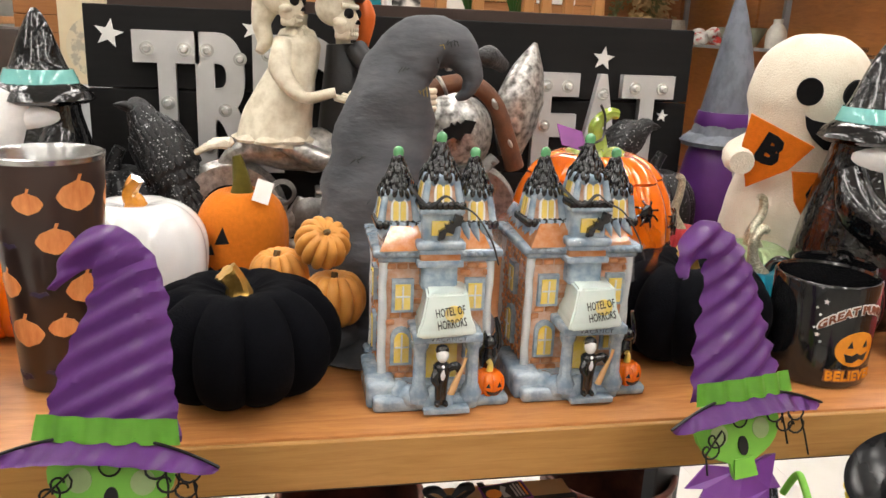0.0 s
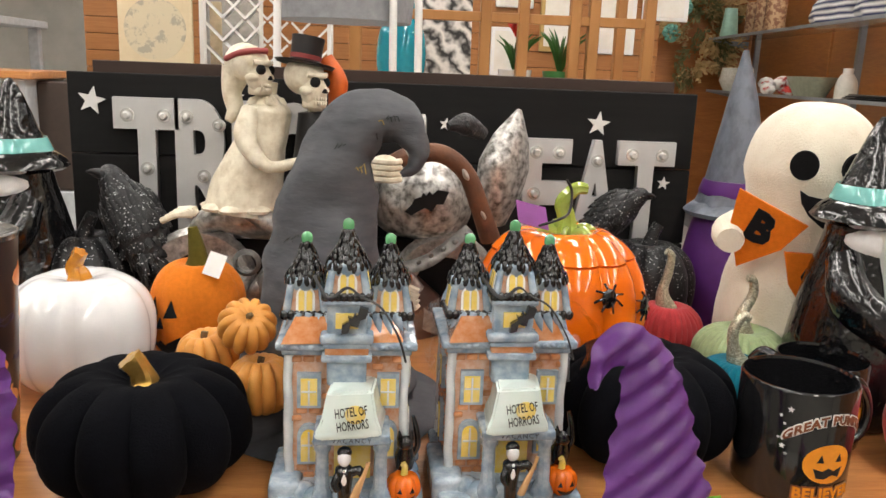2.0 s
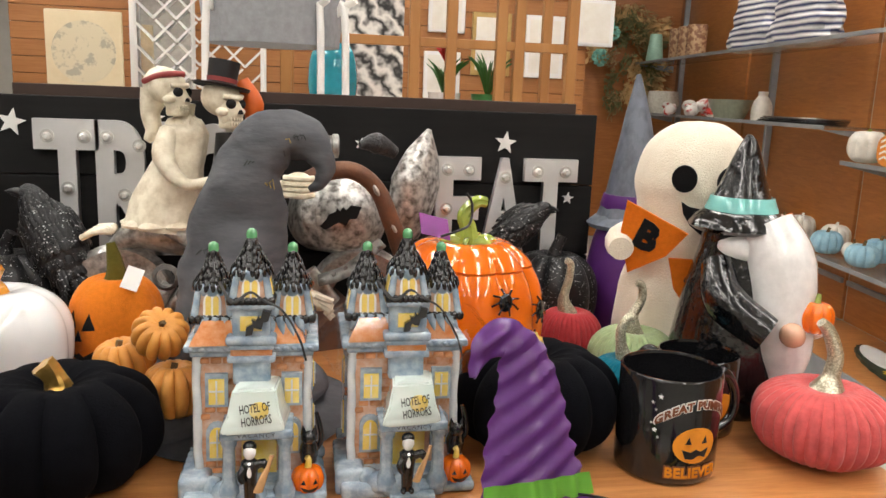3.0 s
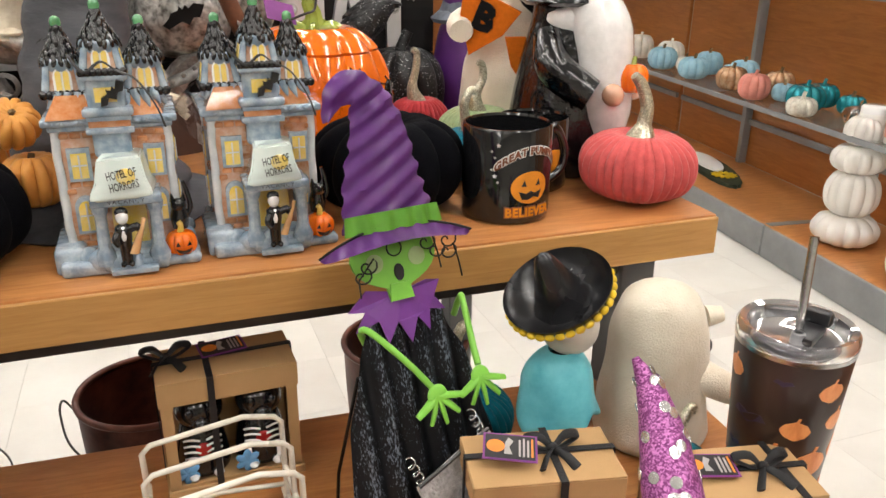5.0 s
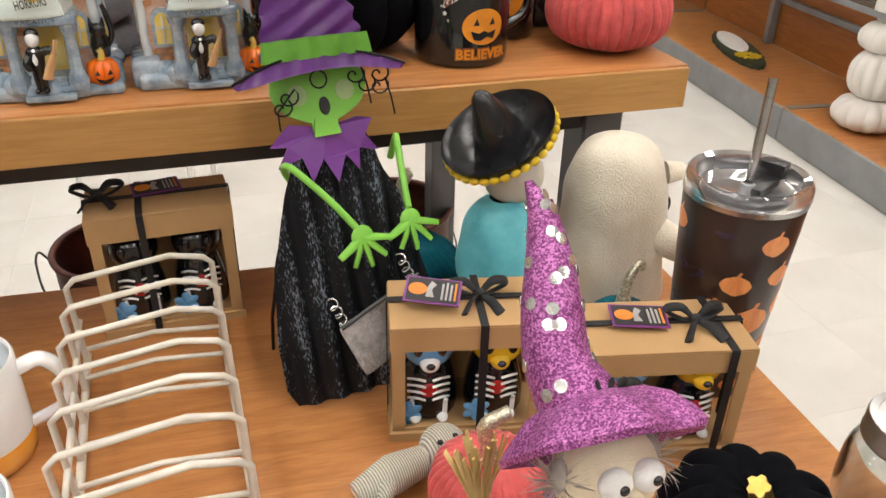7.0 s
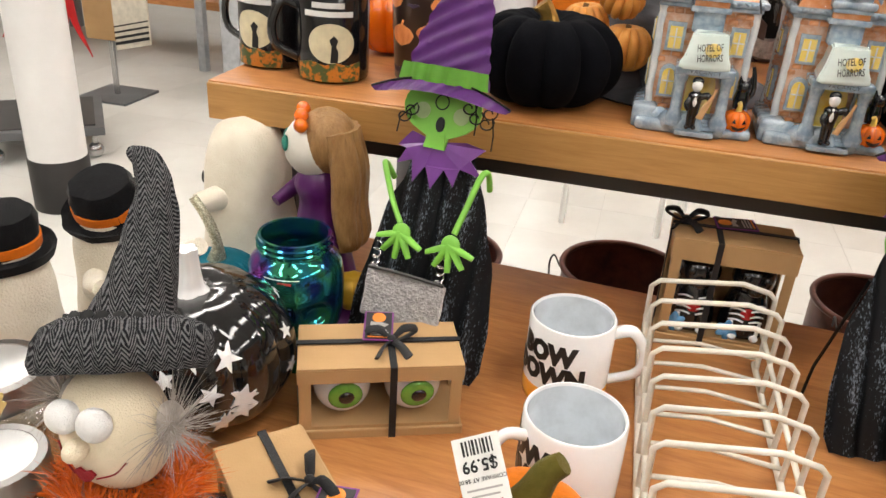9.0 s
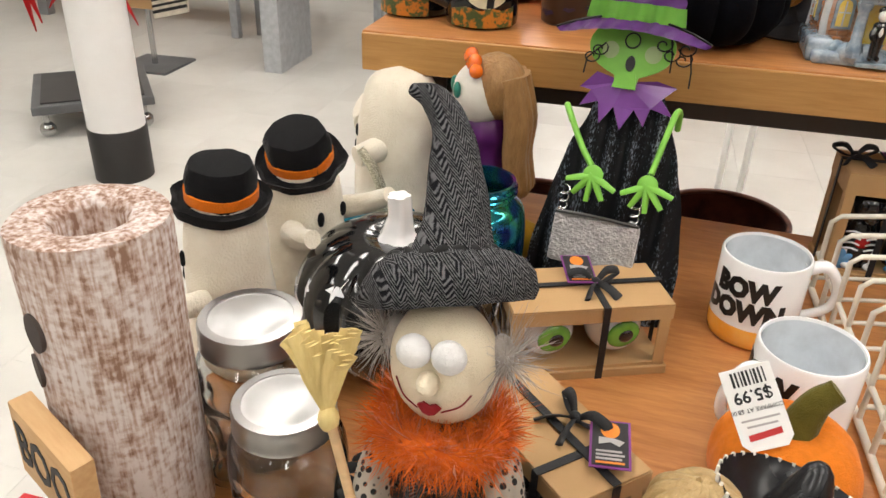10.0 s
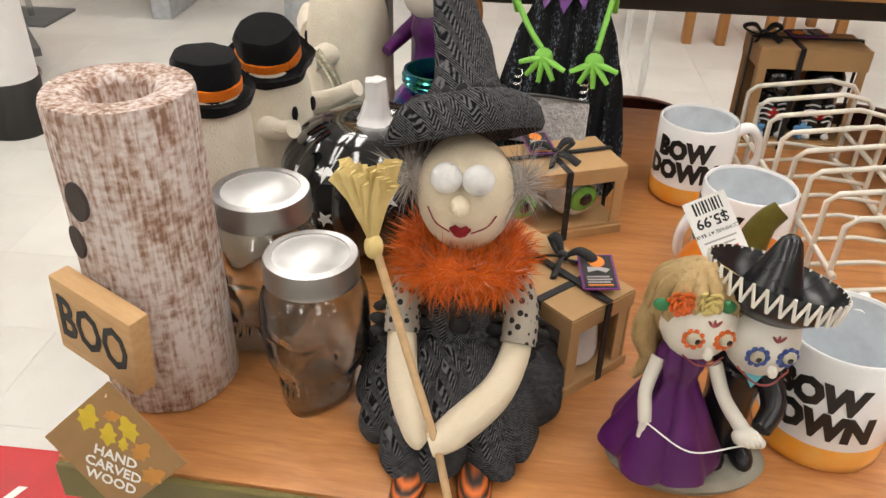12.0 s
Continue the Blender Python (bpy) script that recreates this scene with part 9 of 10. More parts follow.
dolly = thing("display_dolly", pose(-2.42, 2.50, 0, 0, 0, 38), "grey steel dolly on chrome ball casters", "dolly")
part("deck", box_bm(0.47, 0.50, 0.035, 0.003, m=pose(0, 0, 0.105)), STEEL, dolly, smooth=False)
part("plate", box_bm(0.40, 0.43, 0.006, m=pose(0, 0, 0.140)), DARKSTEEL, dolly, smooth=False)
for sx in (-1, 1):
    for sy in (-1, 1):
        c = part("caster", ell(0.033, 0.033, 0.033, pose(sx * 0.19, sy * 0.21, 0.034), 18, 12), mat("chrome_ball", (0.6, 0.6, 0.6), rough=0.15, metal=1.0), dolly, "chrome ball caster")
        part("stem", tube([(sx * 0.19, sy * 0.21, 0.06), (sx * 0.19, sy * 0.21, 0.106)], 0.012, 8), CHROME, c)
part("post", tube([(0, 0, 0.146), (0, 0, 1.7)], 0.014, 10), CHROME, dolly, "chrome rack post")
part("arm", tube([(-0.22, -0.02, 1.45), (0.22, -0.02, 1.45)], 0.007, 8), CHROME, dolly)
rr = random.Random(5)
REDSATIN = mat("red_satin", (0.50, 0.012, 0.015), rough=0.35, sheen=0.3, scale=16)
for k in range(7):
    x = -0.2 + 0.066 * k
    rb = BM()
    z1 = rr.uniform(0.22, 0.5)
    add_tube(rb, [(x, -0.02, 1.45), (x + rr.uniform(-0.02, 0.02), -0.05, 1.0), (x + rr.uniform(-0.03, 0.03), -0.04, 0.6), (x + rr.uniform(-0.04, 0.04), -0.06, z1)], [0.026, 0.024, 0.022, 0.003], 8, 16, flat=0.12)
    tagged(part("streamer", rb, REDSATIN, m=dolly.matrix_basis.copy()), "long red satin streamer hanging from a rack", "ribbon", "red streamers")

# ---- right-hand shelving ----
GREYK = mat("grey_gondola_steel", (0.30, 0.31, 0.32), rough=0.45, metal=0.2, scale=8)
SHELFGLASS = mat("shelf_glass", (0.72, 0.80, 0.78), rough=0.03, trans=0.9, ior=1.3, alpha=0.55)
GO = pose(2.44, 1.0, 0, 0, 0, -6.7)
gond = thing("shelving_unit", GO, "store shelving with cherry panels, grey steel and glass shelves", "shelving")
Y0, Y1 = -2.6, 6.6
part("deck", box_bm(0.50, Y1 - Y0, 0.02, 0.002, m=pose(0.252, (Y0 + Y1) / 2, 0.122)), LAMINATE, gond, "oak laminate base deck", smooth=False)
for k in range(5):
    y = 1.42 - 1.7 * 2 + 1.7 * k
    part("kick_plate", box_bm(0.016, 1.694, 0.14, 0.003, m=pose(-0.004, y + 0.85, 0.001)), GREYK, gond, "grey steel kick plate", smooth=False)
    part("deck_joint", box_bm(0.48, 0.035, 0.003, m=pose(0.25, y, 0.1425)), GREYK, gond, smooth=False)
    part("back_panel", box_bm(0.02, 1.66, 2.2, m=pose(0.515, y + 0.85, 0.143)), ORANGE_WOOD, gond, "cherry wood back panel", smooth=False)
    part("upright", box_bm(0.045, 0.035, 2.2, 0.003, m=pose(0.480, -3.48 + 1.95 * (k + 1), 0.1465)), GREYK, gond, "slotted steel upright", smooth=False)
    part("cross_rail", box_bm(0.02, 1.64, 0.03, 0.002, m=pose(0.494, y + 0.85, 0.36)), GREYK, gond, smooth=False)
for z, ya, yb, dep in ((0.578, 0.95, 4.35, 0.36), (1.09, 0.6, 2.75, 0.30), (1.265, 2.85, 6.40, 0.36), (1.735, 1.2, 6.50, 0.36), (0.60, -1.2, 0.75, 0.36)):
    sh = part("glass_shelf", box_bm(dep, yb - ya, 0.010, 0.001, m=pose(0.465 - dep / 2, (ya + yb) / 2, z)), SHELFGLASS, gond, "greenish glass shelf", smooth=False)
    part("front_rail", box_bm(0.008, yb - ya, 0.022, 0.001, m=pose(0.460 - dep, (ya + yb) / 2, z - 0.006)), GREYK, sh, smooth=False)
    for y in (ya + 0.04, yb - 0.04):
        part("bracket", slab([(0.465 - dep, z - 0.008), (0.46, z - 0.008), (0.46, z - 0.07), (0.43, z - 0.07)], 0.008, pose(0, y, 0)), GREYK, sh, smooth=False)
# the end panel that closes the far side
part("end_panel", box_bm(1.04, 0.05, 2.6, 0.003, m=pose(0.05, 6.66, 0)), ORANGE_WOOD, gond, "cherry wood end panel", smooth=False)


def on_shelf(lx, ly, z, rz=0):
    return GO @ pose(lx, ly, z, 0, 0, rz)


POWDER = mat("powder_blue_fabric", (0.22, 0.42, 0.55), rough=0.9, col2=(0.36, 0.55, 0.64), scale=40, bump=0.001, bscale=200)
COPPERG = mat("amber_mercury_glass", (0.42, 0.20, 0.08), rough=0.12, metal=0.6, col2=(0.70, 0.50, 0.34), scale=60)
TEALGL = mat("teal_mercury_glass", (0.01, 0.20, 0.25), rough=0.1, metal=0.5, col2=(0.03, 0.33, 0.37), scale=50)
PINKM = mat("matte_pink", (0.78, 0.30, 0.24), rough=0.5, scale=30)
CRACK = mat("crackled_white", (0.72, 0.70, 0.62), rough=0.25, col2=(0.50, 0.46, 0.38), scale=90, bump=0.002, bscale=150)
CREAM = mat("cream_ceramic", (0.78, 0.74, 0.66), rough=0.35, scale=25)
zs1 = 0.590
for lx, ly, r, h, mt, lab in ((0.22, 3.55, 0.075, 0.12, CREAM, "cream"), (0.28, 3.30, 0.085, 0.15, CREAM, "cream"), (0.30, 2.95, 0.085, 0.15, CREAM, "cream"), (0.20, 2.85, 0.085, 0.13, POWDER, "powder blue"), (0.36, 2.62, 0.08, 0.13, POWDER, "powder blue"), (0.20, 2.50, 0.085, 0.12, POWDER, "powder blue"),
                              (0.21, 2.15, 0.080, 0.12, COPPERG, "amber glass"), (0.36, 1.98, 0.075, 0.12, COPPERG, "amber glass"), (0.36, 2.28, 0.08, 0.13, POWDER, "powder blue"), (0.17, 1.90, 0.075, 0.125, PINKM, "matte pink"), (0.24, 1.62, 0.085, 0.12, TEALGL, "teal glass"), (0.37, 1.68, 0.075, 0.11, TEALGL, "teal glass"), (0.15, 1.52, 0.066, 0.085, CRACK, "crackled white"), (0.28, 1.33, 0.07, 0.075, GLASS, "clear glass")):
    pumpkin(on_shelf(lx, ly, zs1), r, h, 10, 0.16, mt, lab + " decorative pumpkin on a glass shelf", BROWNSTEM if mt in (POWDER, COPPERG) else mt, [(0, 0, 0), (0.002, 0, 0.02), (0.008, 0, 0.04)], [0.012, 0.009, 0.008], group="shelf pumpkins", segs=60)
rb = random.Random(31)
for ly in (3.72, 3.46, 3.12, 2.74, 2.42, 2.06, 1.84, 1.50, 1.24):
    mt, lab = rb.choice(((POWDER, "powder blue"), (CREAM, "cream"), (COPPERG, "amber glass"), (TEALGL, "teal glass"))) if ly < 2.9 else rb.choice(((CREAM, "cream"), (POWDER, "powder blue")))
    r = rb.uniform(0.055, 0.068)
    pumpkin(on_shelf(0.38 if ly in (3.72, 3.46, 3.12, 2.42, 1.50, 1.24) else 0.29, ly, zs1, rb.uniform(0, 90)), r, r * 1.5, 10, 0.16, mt, lab + " small pumpkin at the back of a glass shelf", BROWNSTEM, [(0, 0, 0), (0.002, 0, 0.018), (0.008, 0, 0.034)], [0.010, 0.008, 0.007], group="shelf pumpkins", segs=50)
# candles at the near end of the shelf
for ly, mt, lab in ((1.16, TAGWHITE, "white jar candle with a pale label"), (1.02, mat("coral_label", (0.72, 0.20, 0.12), rough=0.4, col2=(0.55, 0.45, 0.40), scale=30), "jar candle with a coral patterned label")):
    c = thing("jar_candle", on_shelf(0.20, ly, zs1), lab, "candle", "jar candles")
    part("jar", lathe([(0, 0), (0.048, 0), (0.052, 0.006), (0.052, 0.11), (0.046, 0.116), (0, 0.116)], 28), WHITECERAM, c)
    part("label", lathe([(0.0524, 0.025), (0.0528, 0.03), (0.0528, 0.085), (0.0524, 0.088)], 28), mt, c)
# second shelf: painted blocks and small pumpkins
zs2 = 1.101
ZIG = mat("orange_white_chevron", (0.80, 0.28, 0.04), rough=0.5)
pumpkin(on_shelf(0.24, 2.66, zs2), 0.095, 0.17, 9, 0.10, CREAM, "cream pumpkin with grey script on a glass shelf", GREENGLAZE, [(0, 0, 0), (0, 0, 0.02), (0.006, 0, 0.034)], [0.014, 0.010, 0.009], group="shelf pumpkins", segs=54)
for ly in (2.42, 2.20, 2.08):
    b = thing("pumpkin_block", on_shelf(0.22, ly, zs2, -70), "orange wooden pumpkin block with white stripes", "decoration", "pumpkin blocks")
    part("block", slab([(0.075 * math.cos(a) * (1 + 0.08 * math.cos(3 * a)), 0.08 + 0.078 * math.sin(a)) for a in [2 * math.pi * k / 26 for k in range(26)]], 0.03), ZIG, b)
    part("block_stem", box_bm(0.03, 0.02, 0.03, 0.004, m=pose(0, 0, 0.155)), GREENGLAZE, b)
    for q in range(4):
        part("stripe", slab([(-0.05, 0.0), (-0.025, 0.014), (0, 0.0), (0.025, 0.014), (0.05, 0.0), (0.05, 0.010), (0.025, 0.024), (0, 0.010), (-0.025, 0.024), (-0.05, 0.010)], 0.002, pose(0, -0.016, 0.03 + 0.028 * q)), WHITEPAINT, b, smooth=False)
for ly, r, mt, lab in ((1.92, 0.07, CREAM, "cream"), (1.72, 0.06, COPPERG, "amber glass"), (1.62, 0.055, PINKV, "coral velvet"), (1.46, 0.06, mat("mustard_velvet", (0.55, 0.30, 0.02), rough=0.9), "mustard velvet"), (1.32, 0.055, TEALV, "teal velvet")):
    pumpkin(on_shelf(0.24, ly, zs2), r, r * 1.5, 10, 0.14, mt, lab + " small pumpkin on a glass shelf", BROWNSTEM, [(0, 0, 0), (0.002, 0, 0.016), (0.006, 0, 0.028)], [0.009, 0.007, 0.006], group="shelf pumpkins", segs=50)
# third shelf: bowls, vase, platters
zs3 = 1.276
v = thing("vase", on_shelf(0.25, 3.95, zs3), "white ceramic bottle vase", "vase")
part("body", lathe(curve_prof([(0, 0), (0.06, 0.0), (0.066, 0.02), (0.064, 0.10), (0.04, 0.15), (0.030, 0.16), (0.032, 0.19), (0.026, 0.19)]), 30), CREAM, v)
v = thing("bowl", on_shelf(0.27, 4.53, zs3), "sage green ceramic bowl", "bowl")
part("body", lathe([(0, 0), (0.12, 0), (0.19, 0.13), (0.194, 0.136), (0.186, 0.136), (0.114, 0.010), (0, 0.010)], 36, squash=1.5, m=Matrix.Diagonal((0.7, 1, 1, 1))), mat("sage_ceramic", (0.36, 0.38, 0.28), rough=0.4, scale=30), v)
v = thing("planter", on_shelf(0.22, 5.95, zs3) @ Matrix.Scale(1.75, 4), "patterned round ceramic planter", "planter")
part("body", lathe([(0, 0), (0.06, 0), (0.085, 0.05), (0.075, 0.115), (0.068, 0.115), (0.06, 0.02), (0, 0.02)], 28), CRACK, v)
cl = BM()
rr = random.Random(8)
for k in range(16):
    add_ell(cl, rr.uniform(0.02, 0.05), rr.uniform(0.02, 0.05), rr.uniform(0.014, 0.03), pose(rr.uniform(-0.08, 0.08), rr.uniform(-0.12, 0.12), rr.uniform(0.02, 0.06), rr.uniform(-40, 40), rr.uniform(-40, 40), 0), 8, 6)
tagged(part("tea_towels", cl, mat("red_white_cloth", (0.78, 0.74, 0.70), rough=0.9, col2=(0.55, 0.05, 0.04), scale=22, amount=0.42, sharp=True), m=on_shelf(0.22, 5.20, zs3) @ Matrix.Diagonal((1.4, 2.4, 1.5, 1))), "bunched red and white patterned cloths", "cloth")
for k in range(4):
    tagged(part("platter", box_bm(0.26, 0.62 - 0.05 * k, 0.008, 0.003, m=pose(0.005 * k, -0.01 * k, 0)), SOMBR if k < 3 else CHROME, m=on_shelf(0.25, 3.42, zs3 + 0.010 * k, 3 * k)), "flat dark serving platter in a stack", "platter", "stacked platters")
# top shelf: striped bags, carved boxes, small vase
zs4 = 1.746
STRIPE = wave_mat("navy_white_stripe", (0.80, 0.79, 0.77), (0.02, 0.03, 0.10), 8, rough=0.9, axis="Z", distortion=0.3)
for k, ly in enumerate((4.20, 3.55)):
    b = BM()
    add_lathe(b, curve_prof([(0, 0), (0.26, 0.0), (0.28, 0.06), (0.25, 0.22), (0.20, 0.36), (0, 0.42)]), 40, m=Matrix.Diagonal((0.5, 1.25, 1, 1)), wobble=0.25)
    tagged(part("cloth_bag", b, STRIPE, m=on_shelf(0.28, ly, zs4)), "navy and white striped soft cloth bag", "bag", "striped bags")
v = thing("vase", on_shelf(0.20, 6.25, zs4) @ Matrix.Scale(1.35, 4), "tall mint green vase", "vase")
part("body", lathe([(0, 0), (0.055, 0), (0.058, 0.02), (0.040, 0.19), (0.034, 0.19), (0.036, 0.18)], 26), mat("mint_glaze_vase", (0.36, 0.58, 0.46), rough=0.3), v)
for k in range(3):
    tagged(part("carved_canister", lathe([(0, 0), (0.05, 0), (0.05, 0.16), (0.046, 0.165), (0, 0.165)], 24), mat("carved_brown", (0.20, 0.09, 0.045), rough=0.6, col2=(0.42, 0.26, 0.14), scale=50, sharp=True), m=on_shelf(0.24, 5.72 - 0.22 * k, zs4) @ Matrix.Scale(1.6, 4)), "brown carved wooden canister", "canister", "carved canisters")
# wreath of dried stems hung on the end panel
WB = GO @ pose(0.02, 6.60, 1.80)
DRY = mat("dried_stems", (0.40, 0.27, 0.12), rough=0.9, col2=(0.22, 0.15, 0.06), scale=30, vary=0.2)
DRY2 = mat("dried_green", (0.13, 0.15, 0.05), rough=0.9, col2=(0.27, 0.23, 0.10), scale=30)
PAMPAS = mat("pampas", (0.66, 0.47, 0.22), rough=0.95, col2=(0.50, 0.30, 0.13), scale=14)
MINTF = mat("mint_flower", (0.26, 0.60, 0.50), rough=0.9)
wr_ = thing("wreath", WB, "tall wreath of dried grasses, leaves and mint blooms", "wreath")
rr = random.Random(21)
for nm, mt, n, wide in (("grass_spray", DRY, 16, 0.010), ("leaf_spray", DRY2, 16, 0.016), ("pampas_plume", PAMPAS, 16, 0.022)):
    b = BM()
    for k in range(n):
        a = rr.uniform(0, 2 * math.pi)
        R0 = rr.uniform(0.10, 0.34)
        c0 = Vector((R0 * math.cos(a) * 0.80 - 0.02, -rr.uniform(0.03, 0.10), R0 * 1.45 * math.sin(a)))
        hang = Vector((0.5 * math.cos(a) + rr.uniform(-0.5, 0.5), -0.25, rr.uniform(-1.0, 0.4))).normalized()
        for q in range(64):
            c = c0 + hang * rr.uniform(0, 0.20) + Vector((rr.uniform(-1, 1), rr.uniform(-1, 0.3), rr.uniform(-1, 1))) * 0.045
            d = (hang + Vector((rr.uniform(-1, 1), rr.uniform(-0.8, 0.4), rr.uniform(-1, 1))) * 0.7).normalized()
            L_ = rr.uniform(0.04, 0.085)
            e = d.cross(Vector((rr.uniform(-1, 1), rr.uniform(-1, 1), rr.uniform(-1, 1)))).normalized() * wide * rr.uniform(0.6, 1)
            b.faces.new([b.verts.new(p) for p in (c, c + d * L_ * 0.5 + e, c + d * L_, c + d * L_ * 0.5 - e)])
    tagged(part(nm, b, mt, wr_, smooth=False), kind="stuff")
b = BM()
for cx, cz in ((-0.26, 0.32), (-0.20, 0.22), (-0.29, -0.02)):
    for k in range(60):
        a, t = rr.uniform(0, 6.28), rr.uniform(-1, 1)
        add_ell(b, 0.020, 0.018, 0.018, pose(cx + 0.07 * math.cos(a) * (1 - t * t) ** 0.5, -0.16 + 0.05 * t, cz + 0.07 * math.sin(a) * (1 - t * t) ** 0.5), 6, 5)
tagged(part("bloom", b, MINTF, wr_), "mint green blooms", kind="stuff")
# base deck: pumpkin stack, gourd, wall boards
WMATTE = mat("matte_white_ceramic", (0.78, 0.76, 0.72), rough=0.4, col2=(0.70, 0.67, 0.62), scale=14)
ps = thing("pumpkin_stack", on_shelf(0.17, 1.16, 0.143), "tall stack of four white ceramic pumpkins", "decoration")
z = 0.0
for r, h in ((0.13, 0.13), (0.105, 0.19), (0.105, 0.115), (0.075, 0.12)):
    part("pumpkin", lathe(pumpkin_prof(r, h, 0.04), 72, ribs=11, depth=0.20), WMATTE, ps, m=pose(0, 0, z))
    z += h * 0.93
part("stem", tube([(0, 0, z - 0.01), (0.004, 0, z + 0.015), (0.014, 0, z + 0.03)], [0.014, 0.01, 0.008], 10, 8), BROWNSTEM, ps)
gd = thing("gourd", on_shelf(0.16, 0.70, 0.143), "large white ribbed ceramic gourd", "decoration")
part("body", lathe(curve_prof([(0, 0), (0.11, 0.0), (0.15, 0.06), (0.14, 0.14), (0.09, 0.24), (0.05, 0.32), (0.03, 0.38), (0, 0.40)]), 80, ribs=10, depth=0.10), WMATTE, gd)
wb = thing("wall_plaque", on_shelf(0.24, 2.25, 0.143, 78), "dark scalloped plaque lying flat on the deck", "plaque")
part("board", slab([(0.33 * math.cos(a) * (1 + 0.02 * math.cos(18 * a)), 0.09 * math.sin(a) * (1 + 0.03 * math.cos(18 * a))) for a in [2 * math.pi * k / 72 for k in range(72)]], 0.018, pose(0, 0, 0.010, 90)), mat("dark_green_board", (0.035, 0.05, 0.03), rough=0.6), wb)
part("white_oval", slab(oval(0.19, 0.06, 36), 0.010, pose(0.10, 0, 0.024, 90)), WHITEPAINT, wb)
fl = BM()
for k in range(12):
    a = k * math.pi / 6
    add_ell(fl, 0.03, 0.012, 0.004, pose(-0.16 + 0.04 * math.cos(a), 0.04 * math.sin(a), 0.024, 0, 0, k * 30), 8, 5)
part("sunflower", fl, YTRIM, wb, "yellow sunflower")
pl = thing("enamel_pail", on_shelf(0.26, 4.02, 0.590), "white enamel pail with side handles", "pail")
part("body", lathe([(0, 0), (0.10, 0), (0.13, 0.22), (0.135, 0.225), (0.125, 0.22), (0.095, 0.01), (0, 0.01)], 36), WHITEPAINT, pl)

# ---- far end of the shop ----
SLAT = wood_mat("slat_wall_wood", (0.40, 0.17, 0.05), (0.30, 0.115, 0.03), long=(1, 8, 20), rough=0.5)
sw = thing("slat_wall", pose(0.2, 5.2, 0), "brown wooden slat wall with horizontal grooves", "slat wall")
for k in range(22):
    part("slat", box_bm(3.6, 0.03, 0.097, 0.003, m=pose(0, 0, 0.3 + 0.1 * k)), SLAT, sw, smooth=False)
part("backing", box_bm(3.6, 0.02, 2.3, m=pose(0, 0.03, 0.25)), DARKHOLE, sw, smooth=False)
FRAMEG = mat("gilt_frame", (0.55, 0.38, 0.14), rough=0.4, metal=0.4)
PAPER = mat("print_paper", (0.80, 0.78, 0.72), rough=0.5, col2=(0.70, 0.66, 0.58), scale=14)
for x, z, w, h, fm in ((1.34, 1.50, 0.26, 0.40, FRAMEG), (1.70, 1.50, 0.26, 0.40, WHITEPAINT), (1.02, 1.34, 0.24, 0.30, WHITEPAINT), (1.04, 1.76, 0.24, 0.22, WHITEPAINT), (1.55, 2.02, 0.5, 0.22, WHITEPAINT), (0.60, 1.62, 0.22, 0.30, WHITEPAINT), (2.02, 1.72, 0.3, 0.3, WHITEPAINT)):
    p = thing("picture", pose(x, 5.165, z), "small framed print hung on a slat wall", "picture", "framed prints")
    part("frame", box_bm(w, 0.025, h, 0.004), fm, p, smooth=False)
    part("print", box_bm(w * 0.8, 0.004, h * 0.84, m=pose(0, -0.0145, h * 0.08)), PAPER, p, smooth=False)
# wooden etagere with plants and vases
ET = mat("honey_wood", (0.40, 0.19, 0.06), rough=0.5, col2=(0.30, 0.13, 0.035), scale=12, stretch=(1, 1, 0.2))
et = thing("etagere", pose(0.70, 3.62, 0), "open honey-wood shelf frame", "shelf")
for x in (-0.62, -0.08, 0.08, 0.30, 0.38, 0.62):
    part("post", box_bm(0.045, 0.045, 2.4, 0.003, m=pose(x, -0.2, 0)), ET, et, smooth=False)
for x in (-0.62, 0.62):
    part("post", box_bm(0.045, 0.045, 2.4, 0.003, m=pose(x, 0.2, 0)), ET, et, smooth=False)
for z in (0.55, 1.22, 1.56):
    part("shelf", box_bm(1.30, 0.44, 0.03, 0.003, m=pose(0, 0, z - (0.0 if z < 1.5 else 0.0))) if z < 1.5 else box_bm(1.20, 0.03, 0.04, 0.003, m=pose(0, -0.2, z)), ET, et, smooth=False)
v = thing("vase", pose(0.28, 3.62, 1.252), "turquoise ceramic floor vase", "vase")
part("body", lathe(curve_prof([(0, 0), (0.07, 0.0), (0.11, 0.12), (0.10, 0.26), (0.06, 0.34), (0.07, 0.38), (0.06, 0.38)]), 30), glaze("turquoise_glaze", (0.02, 0.32, 0.42)), v)


